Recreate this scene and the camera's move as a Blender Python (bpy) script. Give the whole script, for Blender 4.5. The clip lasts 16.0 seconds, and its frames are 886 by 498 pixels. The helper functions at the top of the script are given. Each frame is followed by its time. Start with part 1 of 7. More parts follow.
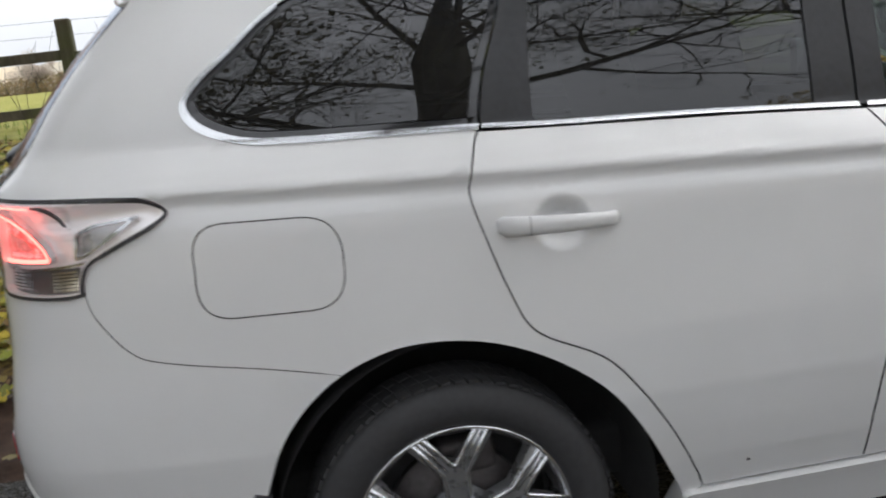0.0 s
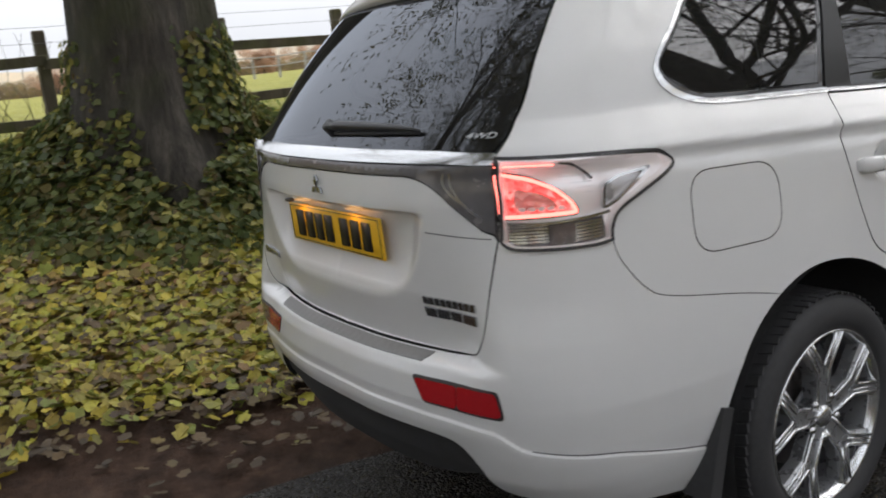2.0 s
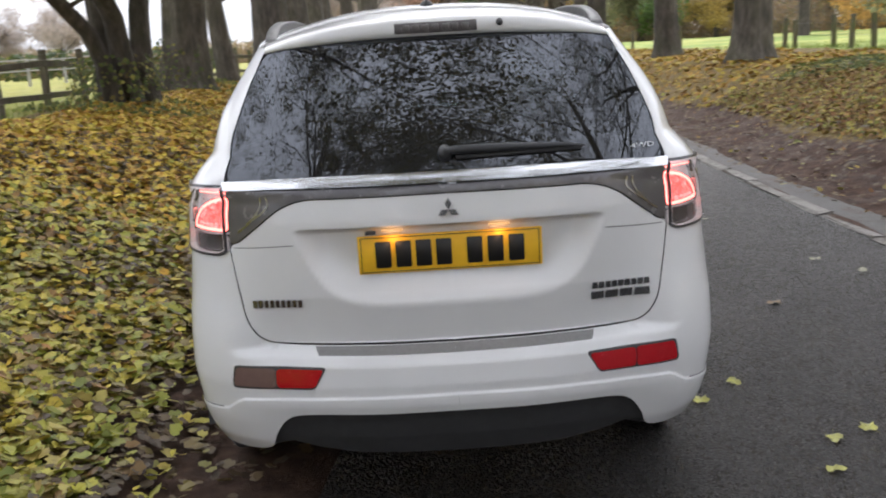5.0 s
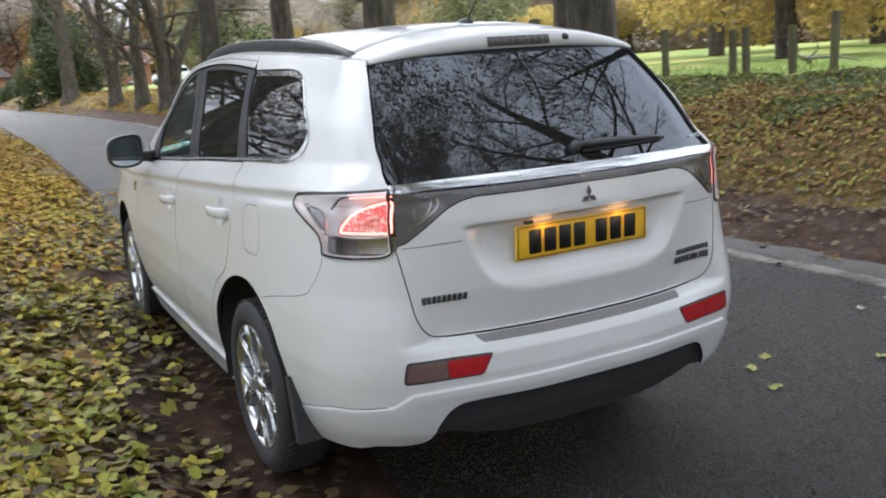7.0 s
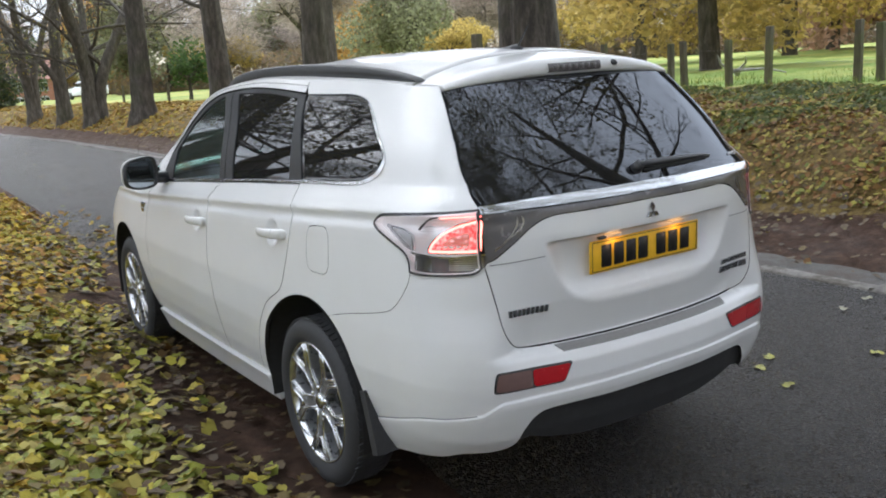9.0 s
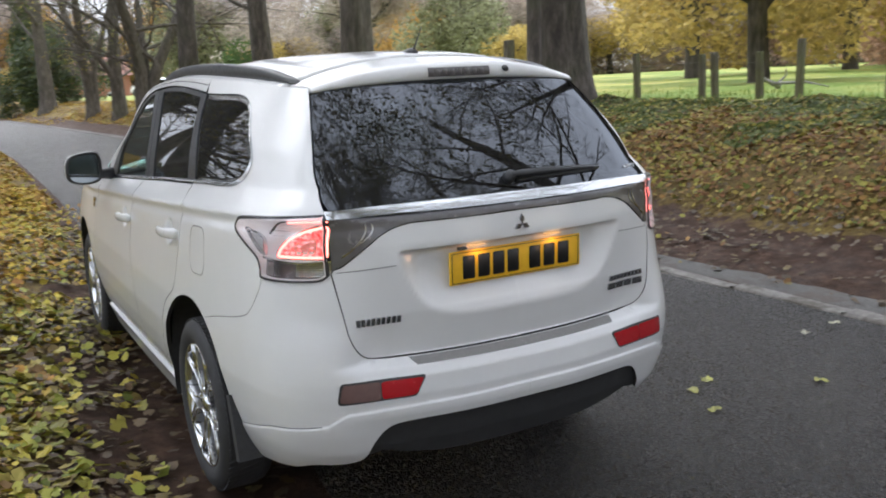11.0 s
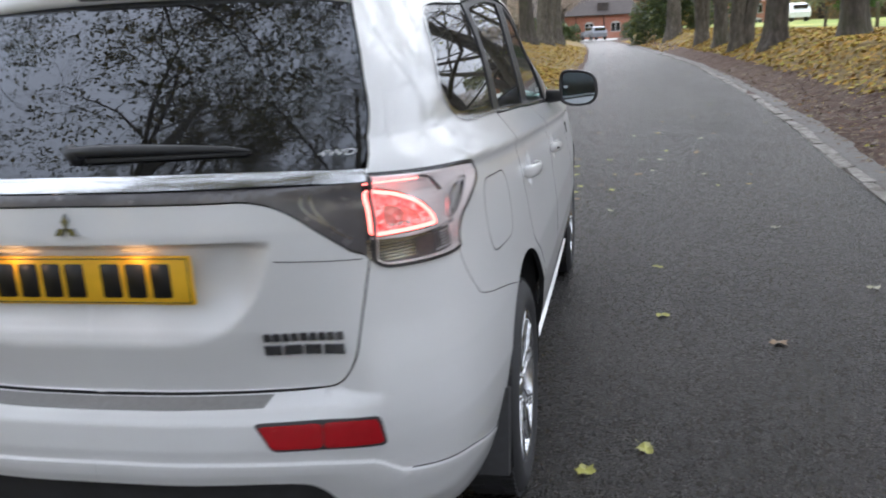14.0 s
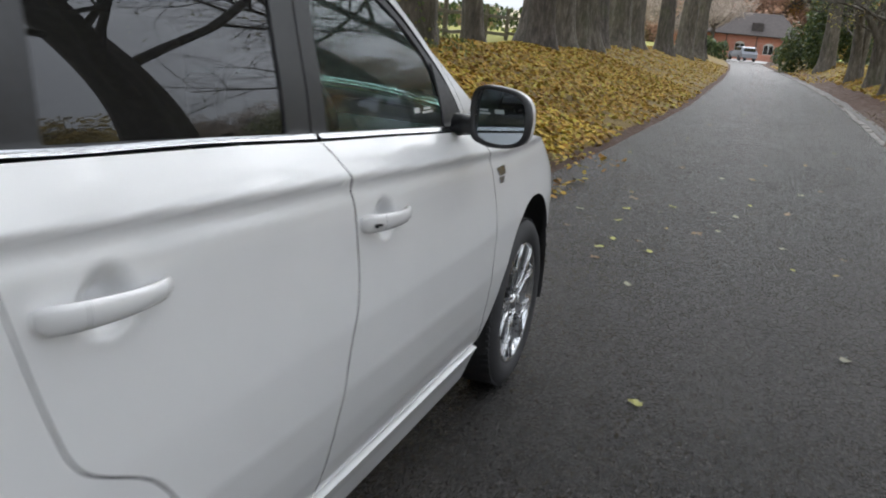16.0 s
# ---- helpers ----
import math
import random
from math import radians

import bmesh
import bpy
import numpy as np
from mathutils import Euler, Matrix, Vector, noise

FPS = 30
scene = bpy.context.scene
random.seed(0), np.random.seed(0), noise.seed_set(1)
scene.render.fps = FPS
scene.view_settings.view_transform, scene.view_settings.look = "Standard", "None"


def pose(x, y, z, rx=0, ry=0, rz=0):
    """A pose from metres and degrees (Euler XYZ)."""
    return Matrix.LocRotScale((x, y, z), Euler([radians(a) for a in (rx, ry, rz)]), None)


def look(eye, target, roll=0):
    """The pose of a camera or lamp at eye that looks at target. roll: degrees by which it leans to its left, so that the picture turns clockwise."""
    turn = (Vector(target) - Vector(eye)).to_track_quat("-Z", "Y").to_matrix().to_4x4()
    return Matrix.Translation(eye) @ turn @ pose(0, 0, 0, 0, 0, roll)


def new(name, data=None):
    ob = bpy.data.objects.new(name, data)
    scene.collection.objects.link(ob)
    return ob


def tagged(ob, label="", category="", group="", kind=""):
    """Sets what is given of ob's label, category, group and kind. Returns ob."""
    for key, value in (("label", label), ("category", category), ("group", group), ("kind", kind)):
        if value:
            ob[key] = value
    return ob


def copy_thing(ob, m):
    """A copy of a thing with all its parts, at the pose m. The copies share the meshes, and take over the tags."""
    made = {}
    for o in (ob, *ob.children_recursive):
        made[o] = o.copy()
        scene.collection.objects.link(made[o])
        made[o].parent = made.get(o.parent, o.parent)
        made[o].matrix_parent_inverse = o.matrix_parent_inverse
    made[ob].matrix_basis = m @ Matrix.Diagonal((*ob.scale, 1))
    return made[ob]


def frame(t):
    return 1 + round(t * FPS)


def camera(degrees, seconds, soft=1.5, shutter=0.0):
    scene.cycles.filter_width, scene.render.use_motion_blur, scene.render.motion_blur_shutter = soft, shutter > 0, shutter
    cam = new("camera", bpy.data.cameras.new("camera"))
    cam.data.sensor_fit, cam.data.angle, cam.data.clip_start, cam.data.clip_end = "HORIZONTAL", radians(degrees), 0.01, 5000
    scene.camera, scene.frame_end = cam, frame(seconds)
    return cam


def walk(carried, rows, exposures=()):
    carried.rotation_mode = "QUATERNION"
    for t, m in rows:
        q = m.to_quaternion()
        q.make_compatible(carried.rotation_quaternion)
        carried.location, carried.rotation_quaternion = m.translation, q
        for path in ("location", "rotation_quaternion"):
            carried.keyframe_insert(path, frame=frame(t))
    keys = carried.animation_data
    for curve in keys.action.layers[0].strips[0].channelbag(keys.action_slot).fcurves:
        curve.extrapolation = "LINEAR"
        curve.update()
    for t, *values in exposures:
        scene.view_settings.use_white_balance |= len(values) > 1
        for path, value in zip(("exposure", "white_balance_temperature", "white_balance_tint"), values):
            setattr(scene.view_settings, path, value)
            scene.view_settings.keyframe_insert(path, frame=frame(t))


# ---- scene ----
cam = camera(52.8, 16.0, 1.9, 0.4)
PATH = [
    (0, (2.606, -0.246, 1.385), (0.663, 0.043, 0.93), -6.2),
    (0.5, (2.6, -0.645, 1.407), (0.681, -0.221, 0.986), -6.5),
    (1, (2.436, -1.175, 1.409), (0.585, -0.549, 0.981), -6.2),
    (1.5, (2.338, -1.636, 1.416), (0.644, -0.673, 0.969), -4.9),
    (2, (2.154, -2.059, 1.409), (0.533, -0.973, 0.972), -5.7),
    (2.5, (1.852, -2.363, 1.435), (0.528, -0.93, 0.996), -4.9),
    (3, (1.585, -2.702, 1.497), (0.65, -0.993, 1.045), -3.6),
    (3.5, (1.187, -2.9, 1.502), (0.413, -1.115, 1.037), -4.5),
    (3.7, (1.022, -2.987, 1.522), (0.368, -1.153, 1.068), -4.2),
    (5.8, (-0.766, -3.506, 1.514), (-0.337, -1.605, 1.066), -4.4),
    (6, (-0.947, -3.432, 1.52), (-0.429, -1.554, 1.066), -5.1),
    (6.2, (-1.111, -3.379, 1.53), (-0.573, -1.505, 1.083), -5.9),
    (6.5, (-1.377, -3.332, 1.512), (-0.723, -1.495, 1.077), -5.8),
    (7, (-1.706, -3.255, 1.527), (-0.801, -1.52, 1.115), -3.7),
    (7.5, (-1.914, -3.123, 1.546), (-0.933, -1.429, 1.138), -3.7),
    (8, (-2.087, -3.115, 1.573), (-1.083, -1.432, 1.171), -4.5),
    (8.5, (-2.176, -3.124, 1.598), (-1.144, -1.459, 1.194), -4.6),
    (9, (-2.212, -3.122, 1.609), (-1.154, -1.472, 1.21), -4.0),
    (9.5, (-2.212, -3.126, 1.605), (-1.132, -1.49, 1.212), -3.3),
    (10, (-2.142, -3.219, 1.617), (-1.045, -1.592, 1.231), -2.7),
    (10.2, (-2.069, -3.301, 1.611), (-0.96, -1.682, 1.228), -2.2),
    (12.5, (-0.283, -3.426, 1.486), (0.007, -1.484, 1.107), -4.1),
    (13, (0.251, -3.235, 1.48), (0.342, -1.277, 1.086), -3.8),
    (13.5, (0.753, -3.043, 1.483), (0.545, -1.104, 1.039), -3.9),
    (14, (1.158, -2.67, 1.444), (0.767, -0.765, 0.977), -2.9),
    (14.5, (1.487, -2.255, 1.438), (0.937, -0.394, 0.957), -3.4),
    (15, (1.613, -1.739, 1.404), (1.019, 0.111, 0.928), 2.3),
    (15.5, (1.656, -1.226, 1.421), (1.047, 0.616, 0.934), 4.1),
    (16, (1.67, -0.693, 1.419), (1.044, 1.14, 0.921), 5.4),
]
walk(cam, [(t, look(eye, target, roll)) for t, eye, target, roll in PATH], [(0, 0.5, 6450, 10), (1, 0.08, 6500, 10), (1.5, 0.2, 6500, 10), (2.5, 0.62, 6550, 11), (3, 0.42, 6500, 11), (3.5, 0.6, 6500, 13), (6.2, 1.0, 6100, 12), (7, 0.95, 6050, 9), (8, 0.88, 6050, 9), (10, 0.92, 6050, 10), (12.5, 1.0, 6250, 12), (13.5, 1.08, 6100, 12), (14.5, 0.78, 5950, 10), (15.5, 0.73, 5950, 8), (16, 0.66, 6200, 9)])

# ---- sky and sun: a dull overcast autumn day ----
world = bpy.data.worlds.new("overcast_sky")
scene.world = world
world.use_nodes = True
wn, wl = world.node_tree.nodes, world.node_tree.links
wn.clear()
sky = wn.new("ShaderNodeTexSky")
sky.sky_type, sky.sun_disc = "NISHITA", False
sky.sun_elevation, sky.sun_rotation = radians(50), radians(0)
sky.air_density, sky.dust_density, sky.ozone_density = 1.0, 6.0, 1.0
hsv = wn.new("ShaderNodeHueSaturation")
hsv.inputs["Saturation"].default_value = 0.22
cloud = wn.new("ShaderNodeTexNoise")
cloud.inputs["Scale"].default_value, cloud.inputs["Detail"].default_value = 2.2, 5.0
coords = wn.new("ShaderNodeTexCoord")
cloud_ramp = wn.new("ShaderNodeMapRange")
cloud_ramp.inputs["To Min"].default_value, cloud_ramp.inputs["To Max"].default_value = 0.75, 1.2
sky_mix = wn.new("ShaderNodeMix")
sky_mix.data_type = "RGBA"
sky_mix.inputs[0].default_value = 0.72
sky_mix.inputs[7].default_value = (9.0, 9.3, 9.9, 1)
sky_mul = wn.new("ShaderNodeMix")
sky_mul.data_type, sky_mul.blend_type = "RGBA", "MULTIPLY"
sky_mul.inputs[0].default_value = 1.0
background = wn.new("ShaderNodeBackground")
background.inputs["Strength"].default_value = 0.15
world_out = wn.new("ShaderNodeOutputWorld")
wl.new(sky.outputs[0], hsv.inputs["Color"])
wl.new(hsv.outputs[0], sky_mix.inputs[6])
wl.new(coords.outputs["Generated"], cloud.inputs["Vector"])
wl.new(cloud.outputs["Fac"], cloud_ramp.inputs["Value"])
# an overcast sky is brighter overhead than at the horizon
split = wn.new("ShaderNodeSeparateXYZ")
height = wn.new("ShaderNodeMapRange")
height.inputs["To Min"].default_value, height.inputs["To Max"].default_value = 0.62, 1.45
lift = wn.new("ShaderNodeMath")
lift.operation = "MULTIPLY"
wl.new(coords.outputs["Generated"], split.inputs[0])
wl.new(split.outputs["Z"], height.inputs["Value"])
wl.new(height.outputs[0], lift.inputs[0])
wl.new(cloud_ramp.outputs[0], lift.inputs[1])
wl.new(sky_mix.outputs[2], sky_mul.inputs[6])
wl.new(lift.outputs[0], sky_mul.inputs[7])
wl.new(sky_mul.outputs[2], background.inputs["Color"])
wl.new(background.outputs[0], world_out.inputs["Surface"])
sun = new("sun", bpy.data.lights.new("sun", "SUN"))
sun.data.energy, sun.data.angle, sun.data.color = 1.3, radians(70), (1.0, 0.97, 0.93)
sun.matrix_world = look((0, 0, 30), (1, -12, 16))

# ---- mesh and material helpers ----


def link_mesh(name, bm, material, parent=None, label="", smooth=True):
    me = bpy.data.meshes.new(name)
    bm.to_mesh(me)
    bm.free()
    for p in me.polygons:
        p.use_smooth = smooth
    for m in material if isinstance(material, (list, tuple)) else [material]:
        me.materials.append(m)
    ob = new(name, me)
    if parent is not None:
        ob.parent = parent
    if label:
        ob["label"] = label
    return ob


def part(name, bm, material, parent, label="", smooth=True):
    return link_mesh(name, bm, material, parent, label, smooth)


def data_mesh(name, verts, faces, material, parent=None, label="", smooth=True):
    me = bpy.data.meshes.new(name)
    me.from_pydata([tuple(v) for v in verts], [], [tuple(f) for f in faces])
    me.update()
    me.polygons.foreach_set("use_smooth", [smooth] * len(me.polygons))
    for m in material if isinstance(material, (list, tuple)) else [material]:
        me.materials.append(m)
    ob = new(name, me)
    if parent is not None:
        ob.parent = parent
    if label:
        ob["label"] = label
    return ob


def add_box(bm, lo, hi, bevel=0.0, segments=2):
    """A box from corner to corner, with rounded edges."""
    centre = [(a + b) / 2 for a, b in zip(lo, hi)]
    size = [abs(b - a) for a, b in zip(lo, hi)]
    made = bmesh.ops.create_cube(bm, size=1, matrix=Matrix.LocRotScale(centre, None, size))
    if bevel:
        edges = list({e for v in made["verts"] for e in v.link_edges})
        made = bmesh.ops.bevel(bm, geom=edges, offset=bevel, segments=segments, affect="EDGES", profile=0.5)
    return made["verts"]


def add_tube(bm, path, radii, sides=8, cap=True):
    """A tube along points, one radius for each."""
    rings, frame_x = [], None
    pts = [Vector(p) for p in path]
    for i, p in enumerate(pts):
        d = (pts[min(i + 1, len(pts) - 1)] - pts[max(i - 1, 0)]).normalized()
        if frame_x is None:
            frame_x = d.orthogonal().normalized()
        frame_x = (frame_x - d * frame_x.dot(d)).normalized()
        fy = d.cross(frame_x)
        rings.append([bm.verts.new(p + radii[i] * (math.cos(a) * frame_x + math.sin(a) * fy)) for a in (2 * math.pi * k / sides for k in range(sides))])
    for a, b in zip(rings, rings[1:]):
        for k in range(sides):
            bm.faces.new((a[k], a[(k + 1) % sides], b[(k + 1) % sides], b[k]))
    if cap:
        bm.faces.new(rings[0][::-1])
        bm.faces.new(rings[-1])
    return rings


class Nodes:
    """A small builder for a Principled material."""

    def __init__(self, name, colour=(0.5, 0.5, 0.5), rough=0.5, metal=0.0, **more):
        self.mat = bpy.data.materials.new(name)
        self.mat.use_nodes = True
        self.nodes, self.links = self.mat.node_tree.nodes, self.mat.node_tree.links
        self.bsdf = self.nodes["Principled BSDF"]
        self.bsdf.inputs["Base Color"].default_value = (*colour, 1)
        self.bsdf.inputs["Roughness"].default_value = rough
        self.bsdf.inputs["Metallic"].default_value = metal
        for key, value in more.items():
            self.bsdf.inputs[key.replace("_", " ")].default_value = value
        self.coord = None

    def place(self, kind="Object"):
        if kind == "World":
            return self.nodes.new("ShaderNodeNewGeometry").outputs["Position"]
        if self.coord is None:
            self.coord = self.nodes.new("ShaderNodeTexCoord")
        return self.coord.outputs[kind]

    def noise(self, scale, detail=4.0, rough=0.55, kind="World", stretch=None):
        n = self.nodes.new("ShaderNodeTexNoise")
        n.inputs["Scale"].default_value, n.inputs["Detail"].default_value, n.inputs["Roughness"].default_value = scale, detail, rough
        src = self.place(kind)
        if stretch:
            m = self.nodes.new("ShaderNodeMapping")
            m.inputs["Scale"].default_value = stretch
            self.links.new(src, m.inputs[0])
            src = m.outputs[0]
        self.links.new(src, n.inputs["Vector"])
        return n.outputs["Fac"]

    def voronoi(self, scale, out="Distance", feature="F1", kind="World"):
        n = self.nodes.new("ShaderNodeTexVoronoi")
        n.feature = feature
        n.inputs["Scale"].default_value = scale
        self.links.new(self.place(kind), n.inputs["Vector"])
        return n.outputs[out]

    def ramp(self, source, stops):
        r = self.nodes.new("ShaderNodeValToRGB")
        el = r.color_ramp.elements
        while len(el) < len(stops):
            el.new(0.5)
        for e, (at, c) in zip(el, stops):
            e.position, e.color = at, (*c, 1) if len(c) == 3 else c
        self.links.new(source, r.inputs[0])
        return r.outputs[0]

    def remap(self, source, a, b, c, d):
        r = self.nodes.new("ShaderNodeMapRange")
        for k, v in zip(("From Min", "From Max", "To Min", "To Max"), (a, b, c, d)):
            r.inputs[k].default_value = v
        self.links.new(source, r.inputs["Value"])
        return r.outputs[0]

    def mix(self, factor, a, b, mode="MIX"):
        m = self.nodes.new("ShaderNodeMix")
        m.data_type, m.blend_type = "RGBA", mode
        for socket, value in ((m.inputs[0], factor), (m.inputs[6], a), (m.inputs[7], b)):
            if isinstance(value, (int, float)):
                socket.default_value = value
            elif isinstance(value, tuple):
                socket.default_value = (*value, 1)
            else:
                self.links.new(value, socket)
        return m.outputs[2]

    def math(self, op, a, b=0.0):
        m = self.nodes.new("ShaderNodeMath")
        m.operation = op
        for socket, value in zip(m.inputs, (a, b)):
            if isinstance(value, (int, float)):
                socket.default_value = value
            else:
                self.links.new(value, socket)
        return m.outputs[0]

    def island(self):
        return self.nodes.new("ShaderNodeNewGeometry").outputs["Random Per Island"]

    def each(self):
        return self.nodes.new("ShaderNodeObjectInfo").outputs["Random"]

    def set(self, key, source):
        self.links.new(source, self.bsdf.inputs[key])
        return self

    def bump(self, height, strength=0.3, distance=0.01):
        b = self.nodes.new("ShaderNodeBump")
        b.inputs["Strength"].default_value, b.inputs["Distance"].default_value = strength, distance
        self.links.new(height, b.inputs["Height"])
        self.links.new(b.outputs[0], self.bsdf.inputs["Normal"])
        return self

# ---- materials ----


def paint_white():
    n = Nodes("white_pearl_paint", (0.8, 0.8, 0.79), 0.32, Coat_Weight=0.9, Coat_Roughness=0.07)
    grime = n.noise(3.0, 5)
    dust = n.ramp(grime, [(0.35, (0.735, 0.735, 0.73)), (0.75, (0.775, 0.775, 0.77))])
    n.set("Base Color", dust)
    n.set("Roughness", n.remap(n.noise(2.0, 3), 0.3, 0.7, 0.30, 0.34))
    return n.mat


def glass_tint(name, tint, rough=0.0, ior=1.62, sheen=(0.97, 0.98, 1.0)):
    """Coated sheet glass: mirror-like by Fresnel, else clear with a tint."""
    m = bpy.data.materials.new(name)
    m.use_nodes = True
    nd, ln = m.node_tree.nodes, m.node_tree.links
    nd.clear()
    out, mix = nd.new("ShaderNodeOutputMaterial"), nd.new("ShaderNodeMixShader")
    fres, gloss, clear = nd.new("ShaderNodeFresnel"), nd.new("ShaderNodeBsdfGlossy"), nd.new("ShaderNodeBsdfTransparent")
    fres.inputs["IOR"].default_value = ior
    gloss.inputs["Roughness"].default_value = rough
    gloss.inputs["Color"].default_value = (*sheen, 1)
    clear.inputs["Color"].default_value = (*tint, 1)
    ln.new(fres.outputs[0], mix.inputs[0])
    ln.new(clear.outputs[0], mix.inputs[1])
    ln.new(gloss.outputs[0], mix.inputs[2])
    # a pale film on the glass: dust, plus a veil that lifts its blacks
    dust, film = nd.new("ShaderNodeBsdfDiffuse"), nd.new("ShaderNodeMixShader")
    dust.inputs["Color"].default_value = (0.55, 0.54, 0.52, 1)
    film.inputs[0].default_value = 0.025
    ln.new(mix.outputs[0], film.inputs[1])
    ln.new(dust.outputs[0], film.inputs[2])
    ln.new(film.outputs[0], out.inputs[0])
    return m


def simple(name, colour, rough, metal=0.0, grain=0.0, scale=40.0, **more):
    n = Nodes(name, colour, rough, metal, **more)
    if grain:
        g = n.noise(scale, 4)
        n.set("Base Color", n.ramp(g, [(0.3, tuple(c * (1 - grain) for c in colour)), (0.7, tuple(min(1, c * (1 + grain)) for c in colour))]))
        n.set("Roughness", n.remap(g, 0.3, 0.7, max(0, rough - 0.08), min(1, rough + 0.08)))
    return n.mat


def glow(name, colour, strength, base=(0.5, 0.02, 0.02)):
    n = Nodes(name, base, 0.25)
    n.bsdf.inputs["Emission Color"].default_value = (*colour, 1)
    n.bsdf.inputs["Emission Strength"].default_value = strength
    return n.mat


WHITE = paint_white()
PRIVACY = glass_tint("privacy_glass", (0.05, 0.054, 0.058), 0.0, 1.6)
REAR_GLASS = glass_tint("rear_privacy_glass", (0.034, 0.036, 0.042), 0.0, 1.78, (0.86, 0.91, 1.0))
FRONT_GLASS = glass_tint("green_tinted_glass", (0.68, 0.82, 0.77), 0.0, 1.45)
CLEAR_LENS = glass_tint("clear_lens", (0.93, 0.93, 0.93), 0.0, 1.5)
CHROME = simple("chrome", (0.64, 0.65, 0.66), 0.16, 1.0, 0.05, 12)
ALLOY = simple("machined_alloy", (0.70, 0.71, 0.725), 0.2, 0.95, 0.02, 8)
ALLOY_GREY = simple("silver_painted_alloy", (0.36, 0.365, 0.375), 0.3, 0.7, 0.08, 30)
ALLOY_DARK = simple("painted_alloy", (0.09, 0.092, 0.096), 0.4, 0.6, 0.12, 30)
IRON = simple("brake_iron", (0.11, 0.1, 0.1), 0.6, 0.6, 0.3, 50)
RUBBER = simple("tyre_rubber", (0.036, 0.036, 0.038), 0.72, 0.0, 0.25, 70)
BLACK_TRIM = simple("black_trim", (0.032, 0.033, 0.036), 0.42, 0.0, 0.2, 60)
GLOSS_BLACK = simple("gloss_black", (0.012, 0.012, 0.014), 0.15, 0.0, 0.0, Coat_Weight=0.6)
DARK_VOID = simple("underseal_and_gap_shade", (0.028, 0.028, 0.029), 0.9, 0.0, 0.3, 30)
GARNISH = simple("grey_garnish", (0.16, 0.155, 0.165), 0.22, 0.35, 0.08, 30, Coat_Weight=0.5)
STEP_GREY = simple("ribbed_grey_film", (0.21, 0.205, 0.2), 0.5, 0.0, 0.1, 90)
PLATE_YELLOW = simple("yellow_reflective_plate", (0.86, 0.50, 0.025), 0.38, 0.0, 0.06, 25)
PLATE_BLACK = simple("plate_black", (0.012, 0.012, 0.012), 0.4)
BADGE = simple("badge_chrome", (0.42, 0.43, 0.45), 0.2, 1.0)
SEAT_CLOTH = simple("grey_seat_cloth", (0.09, 0.1, 0.1), 0.9, 0.0, 0.2, 120)


def lit_chamber():
    """A lit red chamber of small moulded facets, some bright and some dim."""
    n = Nodes("lit_red_lamp", (0.6, 0.08, 0.08), 0.25, 0.4)
    cell = n.voronoi(95.0, "Color", kind="Object")
    pick = n.nodes.new("ShaderNodeSeparateColor")
    n.links.new(cell, pick.inputs[0])
    n.set("Emission Color", n.ramp(pick.outputs[0], [(0.0, (0.75, 0.03, 0.03)), (0.5, (1.0, 0.10, 0.09)), (1.0, (1.0, 0.30, 0.27))]))
    n.set("Emission Strength", n.remap(pick.outputs[1], 0.0, 1.0, 0.35, 1.6))
    n.bump(n.voronoi(95.0, kind="Object"), 0.6, 0.004)
    return n.mat


def faceted(name, dark, light, scale):
    """Bright moulded plastic of small facets."""
    n = Nodes(name, light, 0.18, 0.75)
    cell = n.voronoi(scale, "Color", kind="Object")
    n.set("Base Color", n.ramp(cell, [(0.2, dark), (0.8, light)]))
    n.bump(n.voronoi(scale, kind="Object"), 0.7, 0.004)
    return n.mat


LAMP_RED = lit_chamber()
LAMP_EDGE = glow("lit_light_guide", (1.0, 0.16, 0.13), 3.6, (0.8, 0.1, 0.05))
# the bowl only reflects the lamp; that light is added as faint glow
BOWL = glow("self_lit_silvered_bowl", (1.0, 0.88, 0.87), 0.12, (0.82, 0.82, 0.83))
BOWL.node_tree.nodes["Principled BSDF"].inputs["Metallic"].default_value = 0.6
BOWL.node_tree.nodes["Principled BSDF"].inputs["Roughness"].default_value = 0.3
LAMP_PLATE = glow("plate_lamp_lens", (1.0, 0.55, 0.22), 0.35, (0.25, 0.22, 0.18))
REFLECTOR = simple("red_reflector", (0.42, 0.006, 0.012), 0.2, 0.0, 0.06, 60, Coat_Weight=0.8)
SMOKED = simple("smoked_lens", (0.17, 0.105, 0.095), 0.2, 0.0, 0.05, 60, Coat_Weight=0.8)
MIRROR = simple("mirror_glass", (0.40, 0.44, 0.47), 0.02, 1.0)
PAINTED_WHITE = simple("white_paint", (0.5, 0.52, 0.49), 0.5, 0.0, 0.08, 8)
SEAL = simple("dark_grey_seal", (0.09, 0.09, 0.095), 0.4)
LETTER = simple("silver_letter", (0.55, 0.56, 0.57), 0.35, 0.6)


